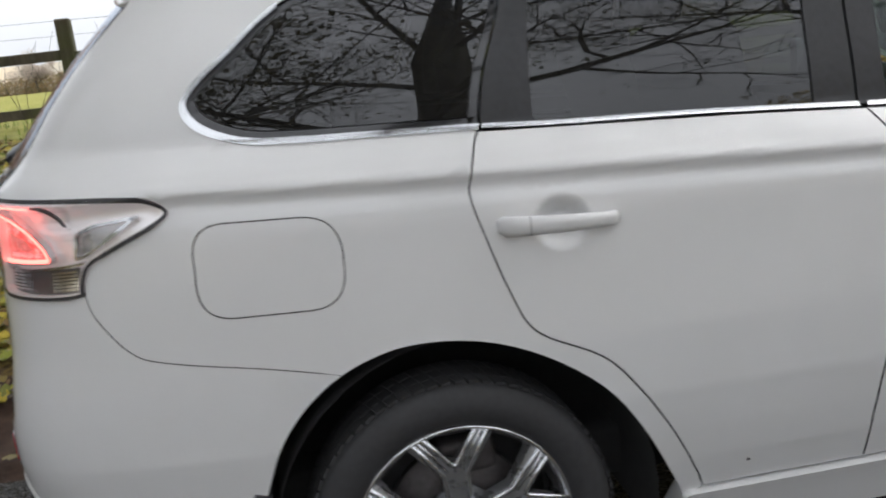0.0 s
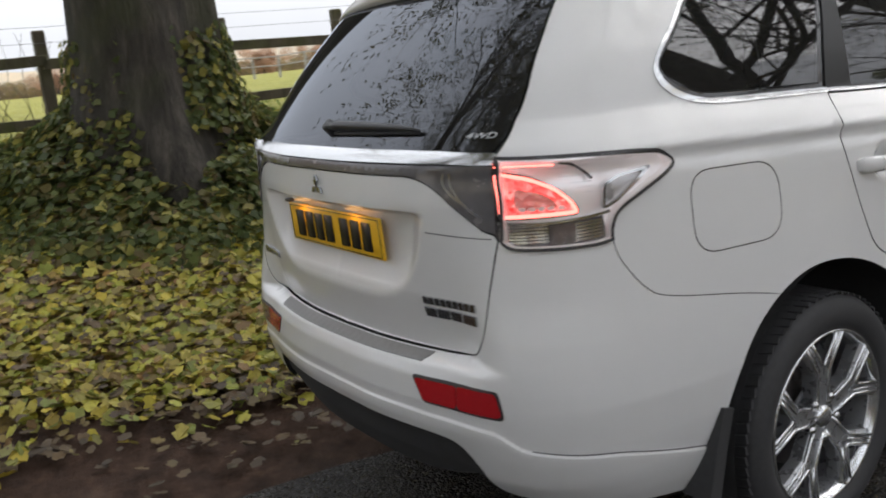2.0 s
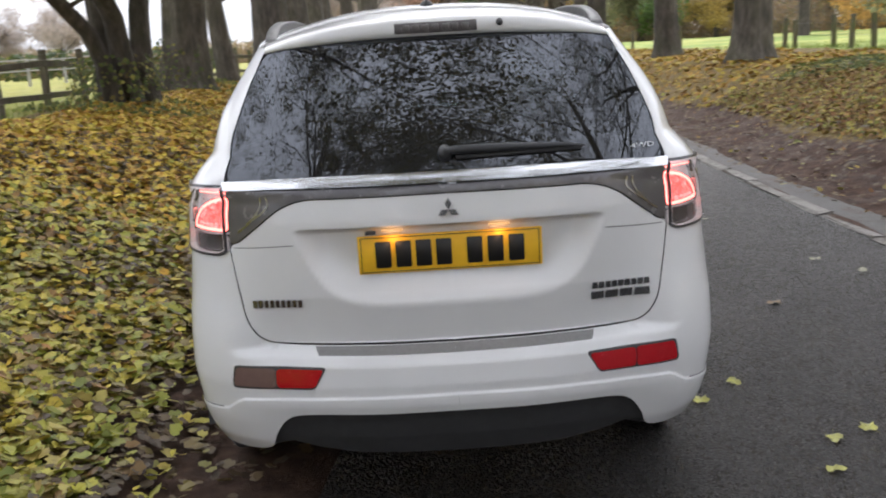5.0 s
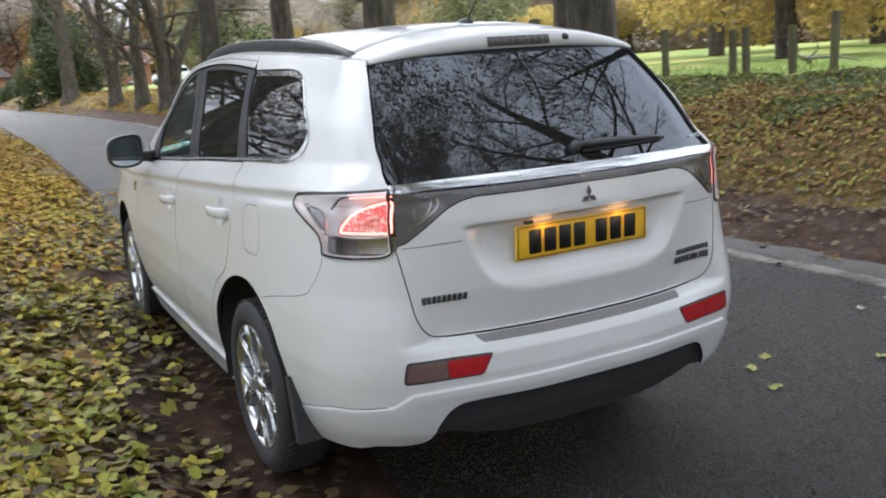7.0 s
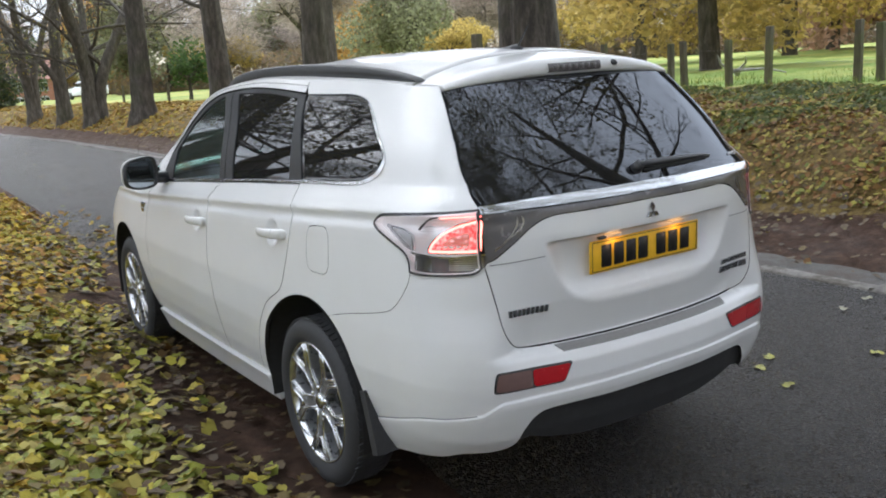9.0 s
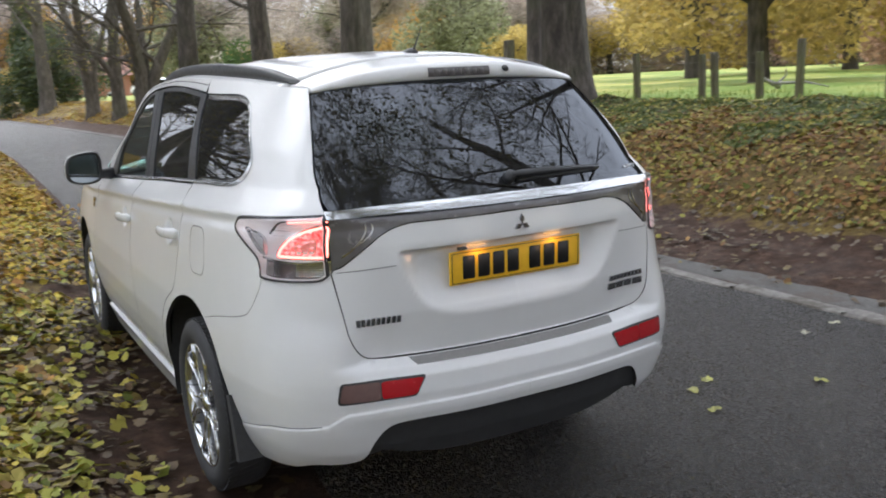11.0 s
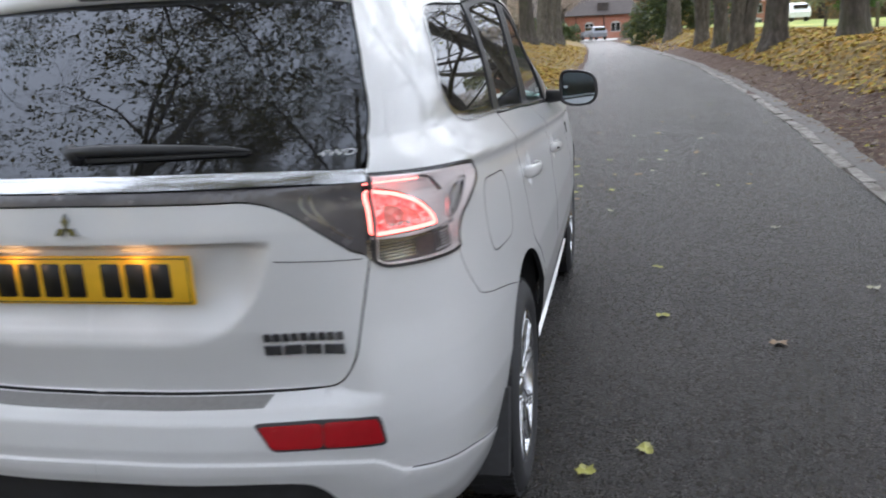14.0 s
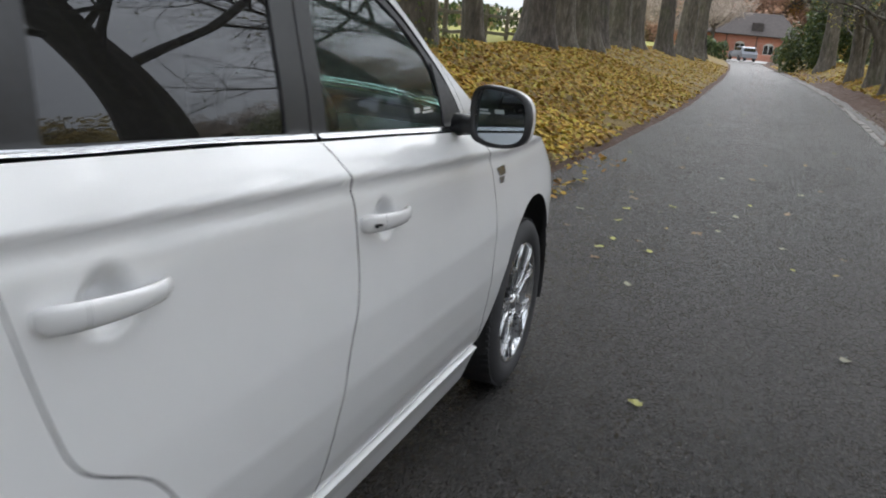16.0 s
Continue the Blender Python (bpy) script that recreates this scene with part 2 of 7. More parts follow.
def asphalt():
    n = Nodes("wet_asphalt", (0.05, 0.05, 0.052), 0.5)
    chips, big = n.voronoi(95.0), n.noise(0.7, 5)
    grit, damp = n.noise(150, 2), n.noise(1.4, 5)
    pick = n.nodes.new("ShaderNodeSeparateColor")
    n.links.new(n.voronoi(95.0, "Color"), pick.inputs[0])
    # chips of real aggregate, contrast widened to put wet glints into the colour
    stone = n.ramp(pick.outputs[0], [(0.0, (0.014, 0.013, 0.0122)), (0.5, (0.033, 0.030, 0.028)), (0.78, (0.072, 0.067, 0.063)), (1.0, (0.19, 0.175, 0.164))])
    colour = n.mix(n.remap(chips, 0.25, 0.6, 0, 1), stone, (0.006, 0.006, 0.006))
    colour = n.mix(n.remap(big, 0.35, 0.65, 0, 0.45), colour, (0.043, 0.038, 0.034))
    colour = n.mix(n.remap(n.noise(18, 4), 0.6, 0.75, 0, 0.5), colour, (0.045, 0.036, 0.027))
    n.set("Base Color", colour)
    n.set("Roughness", n.math("ADD", n.remap(pick.outputs[1], 0.0, 1.0, 0.6, 0.10), n.remap(damp, 0.35, 0.65, -0.04, 0.06)))
    n.bump(n.math("ADD", n.math("MULTIPLY", chips, -1.0), n.math("MULTIPLY", grit, 0.35)), 1.0, 0.010)
    n.bsdf.inputs["Specular IOR Level"].default_value = 0.25
    return n.mat


def soil_sheet():
    """Mud at the road's edge, leaf mould on the banks, grass in the fields, mixed by a mask on the mesh."""
    n = Nodes("verge_ground", (0.1, 0.08, 0.05), 0.85)
    mask = n.nodes.new("ShaderNodeAttribute")
    mask.attribute_name = "cover"
    split = n.nodes.new("ShaderNodeSeparateColor")
    n.links.new(mask.outputs["Color"], split.inputs[0])
    ragged = n.noise(5.0, 6)
    mud = n.ramp(n.noise(9, 7, 0.7), [(0.3, (0.026, 0.016, 0.011)), (0.55, (0.066, 0.039, 0.027)), (0.8, (0.125, 0.078, 0.055))])
    mould = n.ramp(n.noise(22, 6, 0.7), [(0.25, (0.04, 0.027, 0.014)), (0.42, (0.095, 0.062, 0.024)), (0.58, (0.16, 0.115, 0.033)), (0.8, (0.25, 0.20, 0.05))])
    grass = n.ramp(n.noise(6, 7, 0.75), [(0.3, (0.08, 0.13, 0.025)), (0.5, (0.145, 0.21, 0.045)), (0.75, (0.24, 0.27, 0.08))])
    grass = n.mix(n.remap(n.noise(0.25, 3), 0.4, 0.65, 0, 0.8), grass, (0.36, 0.33, 0.10))
    # the left-hand pasture is drier and more olive
    dry = n.ramp(n.noise(4, 7, 0.75), [(0.3, (0.115, 0.105, 0.025)), (0.5, (0.20, 0.19, 0.04)), (0.75, (0.29, 0.26, 0.075))])
    grass = n.mix(n.math("MULTIPLY", split.outputs[2], 0.85), grass, dry)
    edge = n.math("ADD", split.outputs[0], n.remap(ragged, 0.3, 0.7, -0.35, 0.35))
    base = n.mix(n.remap(edge, 0.4, 0.6, 0, 1), mould, mud)
    edge2 = n.math("ADD", split.outputs[1], n.remap(ragged, 0.3, 0.7, -0.35, 0.35))
    n.set("Base Color", n.mix(n.remap(edge2, 0.4, 0.6, 0, 1), base, grass))
    n.set("Roughness", n.remap(n.noise(3, 4), 0.35, 0.65, 0.7, 0.98))
    n.bsdf.inputs["Specular IOR Level"].default_value = 0.15
    n.bump(n.noise(30, 8, 0.75), 0.9, 0.02)
    return n.mat


def bark(name, dark, light, green=0.25):
    n = Nodes(name, dark, 0.9)
    ridges = n.noise(9.0, 7, 0.7, "World", (1.0, 1.0, 0.27))
    c = n.ramp(ridges, [(0.32, tuple(v * 0.45 for v in dark)), (0.5, dark), (0.72, light)])
    c = n.mix(n.remap(n.noise(1.3, 4), 0.5, 0.7, 0, green), c, (0.07, 0.085, 0.03))
    n.set("Base Color", c)
    n.bump(ridges, 1.0, 0.05)
    return n.mat


def leafy(name, stops, rough=0.55, spread="island", through_light=0.45, gloss=0.35):
    n = Nodes(name, (0.2, 0.2, 0.05), rough)
    pick = n.island() if spread == "island" else n.each()
    c = n.ramp(pick, stops)
    c = n.mix(n.remap(n.noise(40, 4), 0.5, 0.75, 0, 0.5), c, (0.10, 0.06, 0.02))
    n.set("Base Color", c)
    n.bsdf.inputs["Specular IOR Level"].default_value = gloss
    # thin leaves let some light through
    thin, both = n.nodes.new("ShaderNodeBsdfTranslucent"), n.nodes.new("ShaderNodeMixShader")
    both.inputs[0].default_value = through_light
    out = [q for q in n.nodes if q.type == "OUTPUT_MATERIAL"][0]
    n.links.new(c, thin.inputs["Color"])
    n.links.new(n.bsdf.outputs[0], both.inputs[1])
    n.links.new(thin.outputs[0], both.inputs[2])
    n.links.new(both.outputs[0], out.inputs["Surface"])
    return n.mat


def weathered_wood(name, dark, light):
    n = Nodes(name, dark, 0.85)
    grain = n.noise(14, 6, 0.65, "World", (1.0, 1.0, 0.2))
    c = n.ramp(grain, [(0.3, dark), (0.7, light)])
    c = n.mix(n.remap(n.noise(3, 5), 0.45, 0.7, 0, 0.75), c, (0.10, 0.115, 0.035))
    n.set("Base Color", c)
    n.bump(grain, 0.6, 0.01)
    return n.mat


def brickwork():
    n = Nodes("red_brickwork", (0.42, 0.15, 0.09), 0.85)
    b = n.nodes.new("ShaderNodeTexBrick")
    b.inputs["Color1"].default_value, b.inputs["Color2"].default_value, b.inputs["Mortar"].default_value = (0.50, 0.21, 0.14, 1), (0.40, 0.16, 0.105, 1), (0.42, 0.33, 0.28, 1)
    b.inputs["Scale"].default_value, b.inputs["Mortar Size"].default_value = 4.5, 0.012
    m = n.nodes.new("ShaderNodeMapping")
    m.inputs["Rotation"].default_value = (radians(90), 0, 0)
    n.links.new(n.place("Object"), m.inputs[0])
    n.links.new(m.outputs[0], b.inputs["Vector"])
    n.set("Base Color", n.mix(n.remap(n.noise(1.2, 5), 0.4, 0.7, 0, 0.4), b.outputs["Color"], (0.3, 0.16, 0.11)))
    return n.mat


ASPHALT, GROUND = asphalt(), soil_sheet()
BARK = bark("lime_bark", (0.085, 0.073, 0.056), (0.185, 0.16, 0.128))
BARK_DARK = bark("wet_dark_bark", (0.068, 0.057, 0.047), (0.155, 0.135, 0.112), 0.35)
BARK_OAK = bark("ivy_grown_bark", (0.05, 0.044, 0.036), (0.12, 0.105, 0.088), 0.5)
BARK_PALE = bark("pale_dead_wood", (0.28, 0.27, 0.25), (0.45, 0.43, 0.4), 0.1)
LEAF_GOLD = leafy("yellow_green_leaves", [(0.0, (0.125, 0.156, 0.027)), (0.10, (0.250, 0.272, 0.035)), (0.22, (0.375, 0.350, 0.042)), (0.34, (0.479, 0.369, 0.042)), (0.44, (0.177, 0.194, 0.035)), (0.54, (0.156, 0.093, 0.031)), (0.64, (0.292, 0.302, 0.047)), (0.74, (0.281, 0.156, 0.042)), (0.82, (0.094, 0.059, 0.023)), (0.91, (0.396, 0.330, 0.078)), (1.0, (0.437, 0.409, 0.055))], through_light=0.12)
LEAF_AMBER = leafy("amber_leaves", [(0.0, (0.240, 0.238, 0.048)), (0.12, (0.600, 0.454, 0.060)), (0.26, (0.552, 0.324, 0.054)), (0.38, (0.288, 0.140, 0.048)), (0.5, (0.504, 0.454, 0.072)), (0.64, (0.624, 0.410, 0.072)), (0.76, (0.156, 0.086, 0.036)), (0.88, (0.480, 0.259, 0.060)), (1.0, (0.576, 0.497, 0.084))], 0.65, through_light=0.12, gloss=0.15)
LEAF_RUST = leafy("russet_leaves", [(0.0, (0.27, 0.14, 0.022)), (0.2, (0.38, 0.23, 0.03)), (0.4, (0.18, 0.085, 0.02)), (0.55, (0.32, 0.25, 0.035)), (0.7, (0.13, 0.06, 0.02)), (0.85, (0.38, 0.29, 0.045)), (1.0, (0.27, 0.27, 0.045))], 0.65, through_light=0.12, gloss=0.15)
LEAF_CROWN = leafy("late_oak_leaves", [(0.0, (0.05, 0.055, 0.018)), (0.5, (0.09, 0.085, 0.022)), (0.8, (0.15, 0.12, 0.03)), (1.0, (0.22, 0.17, 0.04))])
LEAF_BROWN = leafy("rotting_leaves", [(0.0, (0.043, 0.029, 0.017)), (0.3, (0.076, 0.051, 0.025)), (0.55, (0.111, 0.072, 0.030)), (0.75, (0.051, 0.038, 0.021)), (0.9, (0.153, 0.111, 0.034)), (1.0, (0.170, 0.162, 0.034))], through_light=0.12)
LEAF_BANK = leafy("bank_leaves", [(0.0, (0.19, 0.20, 0.04)), (0.15, (0.33, 0.28, 0.055)), (0.3, (0.20, 0.095, 0.035)), (0.45, (0.11, 0.058, 0.026)), (0.58, (0.31, 0.18, 0.06)), (0.7, (0.16, 0.085, 0.035)), (0.8, (0.40, 0.33, 0.09)), (0.9, (0.13, 0.16, 0.035)), (1.0, (0.07, 0.042, 0.022))], 0.65, through_light=0.12, gloss=0.15)
IVY = leafy("dark_ivy", [(0.0, (0.03, 0.052, 0.018)), (0.5, (0.055, 0.085, 0.026)), (0.85, (0.09, 0.12, 0.036)), (1.0, (0.2, 0.19, 0.05))], 0.35)
IVY_VERGE = leafy("ivy_and_seedlings", [(0.0, (0.06, 0.085, 0.03)), (0.35, (0.11, 0.145, 0.045)), (0.6, (0.17, 0.20, 0.06)), (0.78, (0.14, 0.10, 0.045)), (0.9, (0.34, 0.32, 0.08)), (1.0, (0.42, 0.38, 0.09))], 0.5)
GRASS_BLADE = leafy("grass_blades", [(0.0, (0.09, 0.16, 0.03)), (0.6, (0.16, 0.24, 0.05)), (1.0, (0.30, 0.29, 0.08))])
POST_WOOD = weathered_wood("mossy_fence_wood", (0.06, 0.05, 0.035), (0.15, 0.13, 0.09))


def kerb_concrete():
    n = Nodes("muddy_concrete", (0.2, 0.19, 0.17), 0.85)
    c = n.ramp(n.noise(14, 6, 0.7), [(0.3, (0.10, 0.093, 0.086)), (0.6, (0.22, 0.207, 0.19)), (0.8, (0.33, 0.315, 0.295))])
    c = n.mix(n.remap(n.noise(3.3, 7, 0.75), 0.46, 0.60, 0, 0.9), c, (0.06, 0.05, 0.036))
    n.set("Base Color", c)
    n.bump(n.noise(40, 5), 0.5, 0.01)
    return n.mat


KERB = kerb_concrete()


def old_tarmac():
    n = Nodes("old_tarmac", (0.1, 0.095, 0.09), 0.8)
    c = n.ramp(n.noise(60, 5, 0.7), [(0.3, (0.05, 0.047, 0.044)), (0.6, (0.10, 0.095, 0.089)), (0.8, (0.17, 0.16, 0.15))])
    c = n.mix(n.remap(n.noise(3.1, 6, 0.7), 0.48, 0.62, 0, 0.8), c, (0.06, 0.042, 0.031))
    n.set("Base Color", c)
    n.bump(n.noise(70, 5), 0.6, 0.008)
    return n.mat


OLD_TARMAC = old_tarmac()
BRICK = brickwork()
WIRE = simple("galvanised_wire", (0.25, 0.25, 0.25), 0.5, 0.8)
RAIL_GREY = simple("weathered_pale_rails", (0.3, 0.29, 0.28), 0.7, 0.0, 0.2, 8)

# ---- ground: road, verges and banks in one sheet ----


def table(xs, ys):
    return lambda v: float(np.interp(v, xs, ys))


road_left = table([-80, -20, -8, -2, 0, 1.4, 2.7, 6.3, 10.9, 21, 40, 56, 72, 90], [-6, -2.2, -1.7, -1.4, -1.12, -0.97, -0.8, -0.5, -0.3, -0.15, -0.45, -0.9, -1.6, -3])
road_right = table([-80, -20, 0, 2.4, 5.3, 10, 16, 30, 43, 55, 67, 90], [-1.5, 2.6, 3.08, 3.08, 3.14, 3.38, 3.58, 3.56, 3.0, 2.3, 1.6, 0.3])


def smooth(a, b, v):
    v = min(max((v - a) / (b - a), 0), 1)
    return v * v * (3 - 2 * v)


def wobble(x, y, scale, seed=0.0):
    return noise.noise(Vector((x * scale, y * scale, seed)))


def ground_height(x, y):
    left, right = road_left(y), road_right(y)
    if x < left:
        d = left - x + 0.15 * wobble(x, y, 1.3, 3)
        z = 0.95 * smooth(-0.5, 4.4, d) * (1 + 0.1 * wobble(x, y, 0.6, 5)) + 0.03 * smooth(0, 0.5, d) * wobble(x, y, 3.1)
        z -= 0.006 * max(0, d - 9)
    elif x > right + 0.45:
        d = x - right - 0.4 + 0.2 * wobble(x, y, 0.8, 7)
        z = 0.02 + 0.2 * smooth(0, 1.5, d) + 0.62 * smooth(0.7, 2.7, d) + 0.14 * smooth(2.5, 5, d)
        z *= 1 + 0.1 * wobble(x, y, 0.7, 9)
        z += 0.03 * smooth(0, 0.6, d) * wobble(x, y, 2.7, 1)
    else:
        z = 0.0
    return z
def lateral(y):
    """Cross lines that follow the road, dense near it."""
    l, r = road_left(y), road_right(y)
    out_l = l - np.concatenate([[0.0], np.cumsum(np.geomspace(0.1, 0.6, 24)), 8 + np.geomspace(1, 900, 24)])
    mid = np.linspace(l, r, 12)[1:-1]
    out_r = r + np.concatenate([[0.0, 0.2, 0.45], 0.45 + np.cumsum(np.geomspace(0.1, 0.6, 24)), 9 + np.geomspace(1, 900, 24)])
    return np.concatenate([out_l[::-1], mid, out_r])


ys = np.concatenate([-np.geomspace(900, 8, 26), np.arange(-7.5, 32, 0.17), 32 + np.geomspace(0.5, 900, 60)])
ground_verts, cover = [], []
for y in ys:
    l, r = road_left(y), road_right(y)
    for x in lateral(y):
        inside = l < x < r + 0.01
        z = -0.022 if inside else ground_height(x, y)
        z += 0.05 * wobble(x, y, 0.11, 2) * smooth(9, 30, abs(x - 1)) * 4
        ground_verts.append((x, y, z))
        d = l - x if x < l else x - r
        mud = 1 - smooth(0.1 - 0.25 * smooth(4, 9, y), 0.6 - 0.42 * smooth(4, 9, y), d) if x < l else 1 - smooth(1.2, 1.75, d + 0.1 * math.sin(y))
        grass = smooth(4.6, 5.2, d) if x < l else smooth(5.2, 6.2, d)
        cover.append((1 if inside else mud, grass, 1.0 if x < l else 0.0, 1))
n = len(lateral(0.0))
ground_faces = [(j * n + i, j * n + i + 1, (j + 1) * n + i + 1, (j + 1) * n + i) for j in range(len(ys) - 1) for i in range(n - 1)]
ground = data_mesh("ground", ground_verts, ground_faces, GROUND)
layer = ground.data.color_attributes.new("cover", "FLOAT_COLOR", "POINT")
layer.data.foreach_set("color", np.array(cover, np.float32).ravel())
tagged(ground, "muddy verges, leafy banks and green fields", "ground", kind="structure")

# the lane, with a slight crown and ragged edges
rows = []
for y in np.concatenate([np.linspace(-70, -8, 40), np.arange(-7.5, 30, 0.25), np.linspace(30, 118, 60)]):
    l, r = road_left(y) - 0.06 + 0.05 * wobble(0, y, 1.7, 4) + 0.03 * wobble(0, y, 5, 8) + 0.75 * smooth(-6, -3, y) * (1 - smooth(4, 7, y)), road_right(y) + 0.06
    rows.append([(l + (r - l) * t, y, -0.012 if t in (0.0, 1.0) else 0.004 + 0.022 * (1 - (2 * t - 1) ** 2) - 0.02) for t in np.linspace(0, 1, 14)])
road_verts = [p for row in rows for p in row]
road_faces = [(j * 14 + i, j * 14 + i + 1, (j + 1) * 14 + i + 1, (j + 1) * 14 + i) for j in range(len(rows) - 1) for i in range(13)]
road = data_mesh("road", road_verts, road_faces, ASPHALT)
tagged(road, "narrow wet asphalt lane with scattered leaves", "road", kind="structure")
road.location.z = 0.002

# edging stones along the far side
kerb = tagged(new("kerb"), "worn concrete edging stones, half sunk in soil", "kerb", kind="structure")
rng = random.Random(5)


def edging_stone(seed):
    r = random.Random(seed)
    bm = bmesh.new()
    add_box(bm, (-0.075, -0.45, -0.08), (0.075, 0.45, 0.012), 0.018, 2)
    for v in bm.verts:
        v.co += Vector((r.uniform(-1, 1) * 0.024, r.uniform(-1, 1) * 0.02, r.uniform(-1, 1) * 0.011))
    me = bpy.data.meshes.new("edging_stone")
    bm.to_mesh(me)
    bm.free()
    me.materials.append(KERB)
    return me


# a worn strip of old tarmac between the stones and the soil
rows = []
for y in np.arange(-14, 62, 0.22):
    a, b = road_right(y) + 0.17 + 0.03 * wobble(1, y, 4.4, 3), road_right(y) + 0.46 + 0.12 * wobble(3, y, 0.9, 6) + 0.07 * wobble(3, y, 4.2, 2)
    rows.append([(a + (b - a) * t, y, 0.008 + 0.012 * wobble(t * 3, y, 3.0, 5) - (0.018 if t in (0.0, 1.0) else 0)) for t in (0.0, 0.1, 0.4, 0.7, 0.9, 1.0)])
strip_faces = [(j * 6 + i, j * 6 + i + 1, (j + 1) * 6 + i + 1, (j + 1) * 6 + i) for j in range(len(rows) - 1) for i in range(5)]
road_margin = data_mesh("road_margin", [p for row in rows for p in row], strip_faces, OLD_TARMAC)
tagged(road_margin, "worn grey tarmac margin, muddy at its edge", "road margin", kind="structure")
stone_meshes = [edging_stone(k) for k in range(4)]
y = -14.0
while y < 62:
    x = road_right(y) + 0.12
    slope = math.degrees(math.atan((road_right(y + 0.5) - road_right(y - 0.5)) / 1.0))
    ob = new("edging_stone", stone_meshes[rng.randrange(4)])
    ob.parent = kerb
    ob.matrix_local = pose(x + rng.uniform(-0.012, 0.012), y, rng.uniform(-0.02, 0.003), rng.uniform(-0.9, 0.9), rng.uniform(-4, 4), -slope + rng.uniform(-0.8, 0.8))
    y += 0.91 if y < 40 else 1.0

# ---- the car's skin: one chart (u round the plan, z up) for the half body, mirrored for the other half ----
PLAN = np.array([(0, -1.0), (0.2, -0.995), (0.4, -0.968), (0.52, -0.94), (0.63, -0.897), (0.72, -0.835), (0.78, -0.75), (0.815, -0.63), (0.84, -0.45), (0.86, -0.2), (0.872, 0.1), (0.88, 0.5), (0.885, 1.0), (0.887, 1.6), (0.885, 2.2), (0.875, 2.7), (0.845, 3.05), (0.76, 3.32), (0.58, 3.5), (0.3, 3.6), (0, 3.63)])


def catmull(points, n):
    p = np.vstack([2 * points[0] - points[1], points, 2 * points[-1] - points[-2]])
    out = []
    for a, b, c, d in zip(p, p[1:], p[2:], p[3:]):
        t = np.linspace(0, 1, n, endpoint=False)[:, None]
        out.append(0.5 * (2 * b + (c - a) * t + (2 * a - 5 * b + 4 * c - d) * t**2 + (3 * b - a - 3 * c + d) * t**3))
    return np.vstack([*out, points[-1:]])


PLAN_FINE = catmull(PLAN, 40)
PLAN_U = np.r_[0, np.cumsum(np.linalg.norm(np.diff(PLAN_FINE, axis=0), axis=1))]
U_END = float(PLAN_U[-1])
SIDE_Z = [0.18, 0.28, 0.35, 0.42, 0.5, 0.6, 0.75, 0.9, 0.97, 1.03, 1.06, 1.088, 1.1, 1.118, 1.155, 1.205, 1.313, 1.45, 1.572, 1.64]
SIDE_X = [0.79, 0.822, 0.85, 0.87, 0.885, 0.896, 0.892, 0.876, 0.868, 0.861, 0.856, 0.8455, 0.8465, 0.8525, 0.823, 0.777, 0.757, 0.717, 0.664, 0.625]
REAR_Z = [0.18, 0.25, 0.33, 0.4, 0.47, 0.52, 0.58, 0.64, 0.672, 0.684, 0.695, 0.76, 0.84, 1.0, 1.06, 1.15, 1.168, 1.19, 1.4, 1.545, 1.64]
CORNER_Y = [0.2, 0.12, 0.05, -0.005, -0.032, -0.042, -0.05, -0.052, -0.05, -0.049, -0.048, -0.036, -0.018, 0.0, 0.0, -0.004, -0.003, 0.002, 0.150, 0.272, 0.36]
REAR_Y = [0.2, 0.12, 0.055, 0.02, 0.0, -0.018, -0.026, -0.022, -0.008, 0.012, 0.045, 0.03, 0.012, 0.0, 0.0, 0.01, 0.02, 0.048, 0.222, 0.368, 0.465]


def ease(a, b, v):
    v = np.clip((v - a) / (b - a), 0, 1)
    return v * v * (3 - 2 * v)


def curve(xs, ys, v):
    """A smoothed table."""
    return np.interp(v, FINE_Z, TABLES[id(ys)])


FINE_Z = np.linspace(0.1, 1.7, 641)
TABLES = {}
for zs, vals, width in ((SIDE_Z, SIDE_X, 9), (REAR_Z, REAR_Y, 5), (REAR_Z, CORNER_Y, 15)):
    line = np.interp(FINE_Z, zs, vals)
    kernel = np.hanning(width + 2)[1:-1]
    TABLES[id(vals)] = np.convolve(np.pad(line, width // 2, "edge"), kernel / kernel.sum(), "valid")


def natural_spline(xs, ys, at):
    """A smooth cubic through the knots."""
    xs, ys = np.array(xs, float), np.array(ys, float)
    n, h = len(xs), np.diff(xs)
    A, b = np.eye(n), np.zeros(n)
    for i in range(1, n - 1):
        A[i, i - 1 : i + 2] = h[i - 1], 2 * (h[i - 1] + h[i]), h[i]
        b[i] = 6 * ((ys[i + 1] - ys[i]) / h[i] - (ys[i] - ys[i - 1]) / h[i - 1])
    m = np.linalg.solve(A, b)
    k = np.clip(np.searchsorted(xs, at) - 1, 0, n - 2)
    a, c = xs[k + 1] - at, at - xs[k]
    return (m[k] * a**3 + m[k + 1] * c**3) / (6 * h[k]) + (ys[k] / h[k] - m[k] * h[k] / 6) * a + (ys[k + 1] / h[k] - m[k + 1] * h[k] / 6) * c


# the glass is smoothly bowed
for zs, vals, low in ((SIDE_Z, SIDE_X, 1.205), (REAR_Z, REAR_Y, 1.19), (REAR_Z, CORNER_Y, 1.19)):
    knots = [(z, v) for z, v in zip(zs, vals) if z >= low]
    upper = natural_spline([k[0] for k in knots], [k[1] for k in knots], FINE_Z)
    mix = ease(low + 0.005, low + 0.04, FINE_Z)
    TABLES[id(vals)] = TABLES[id(vals)] * (1 - mix) + upper * mix


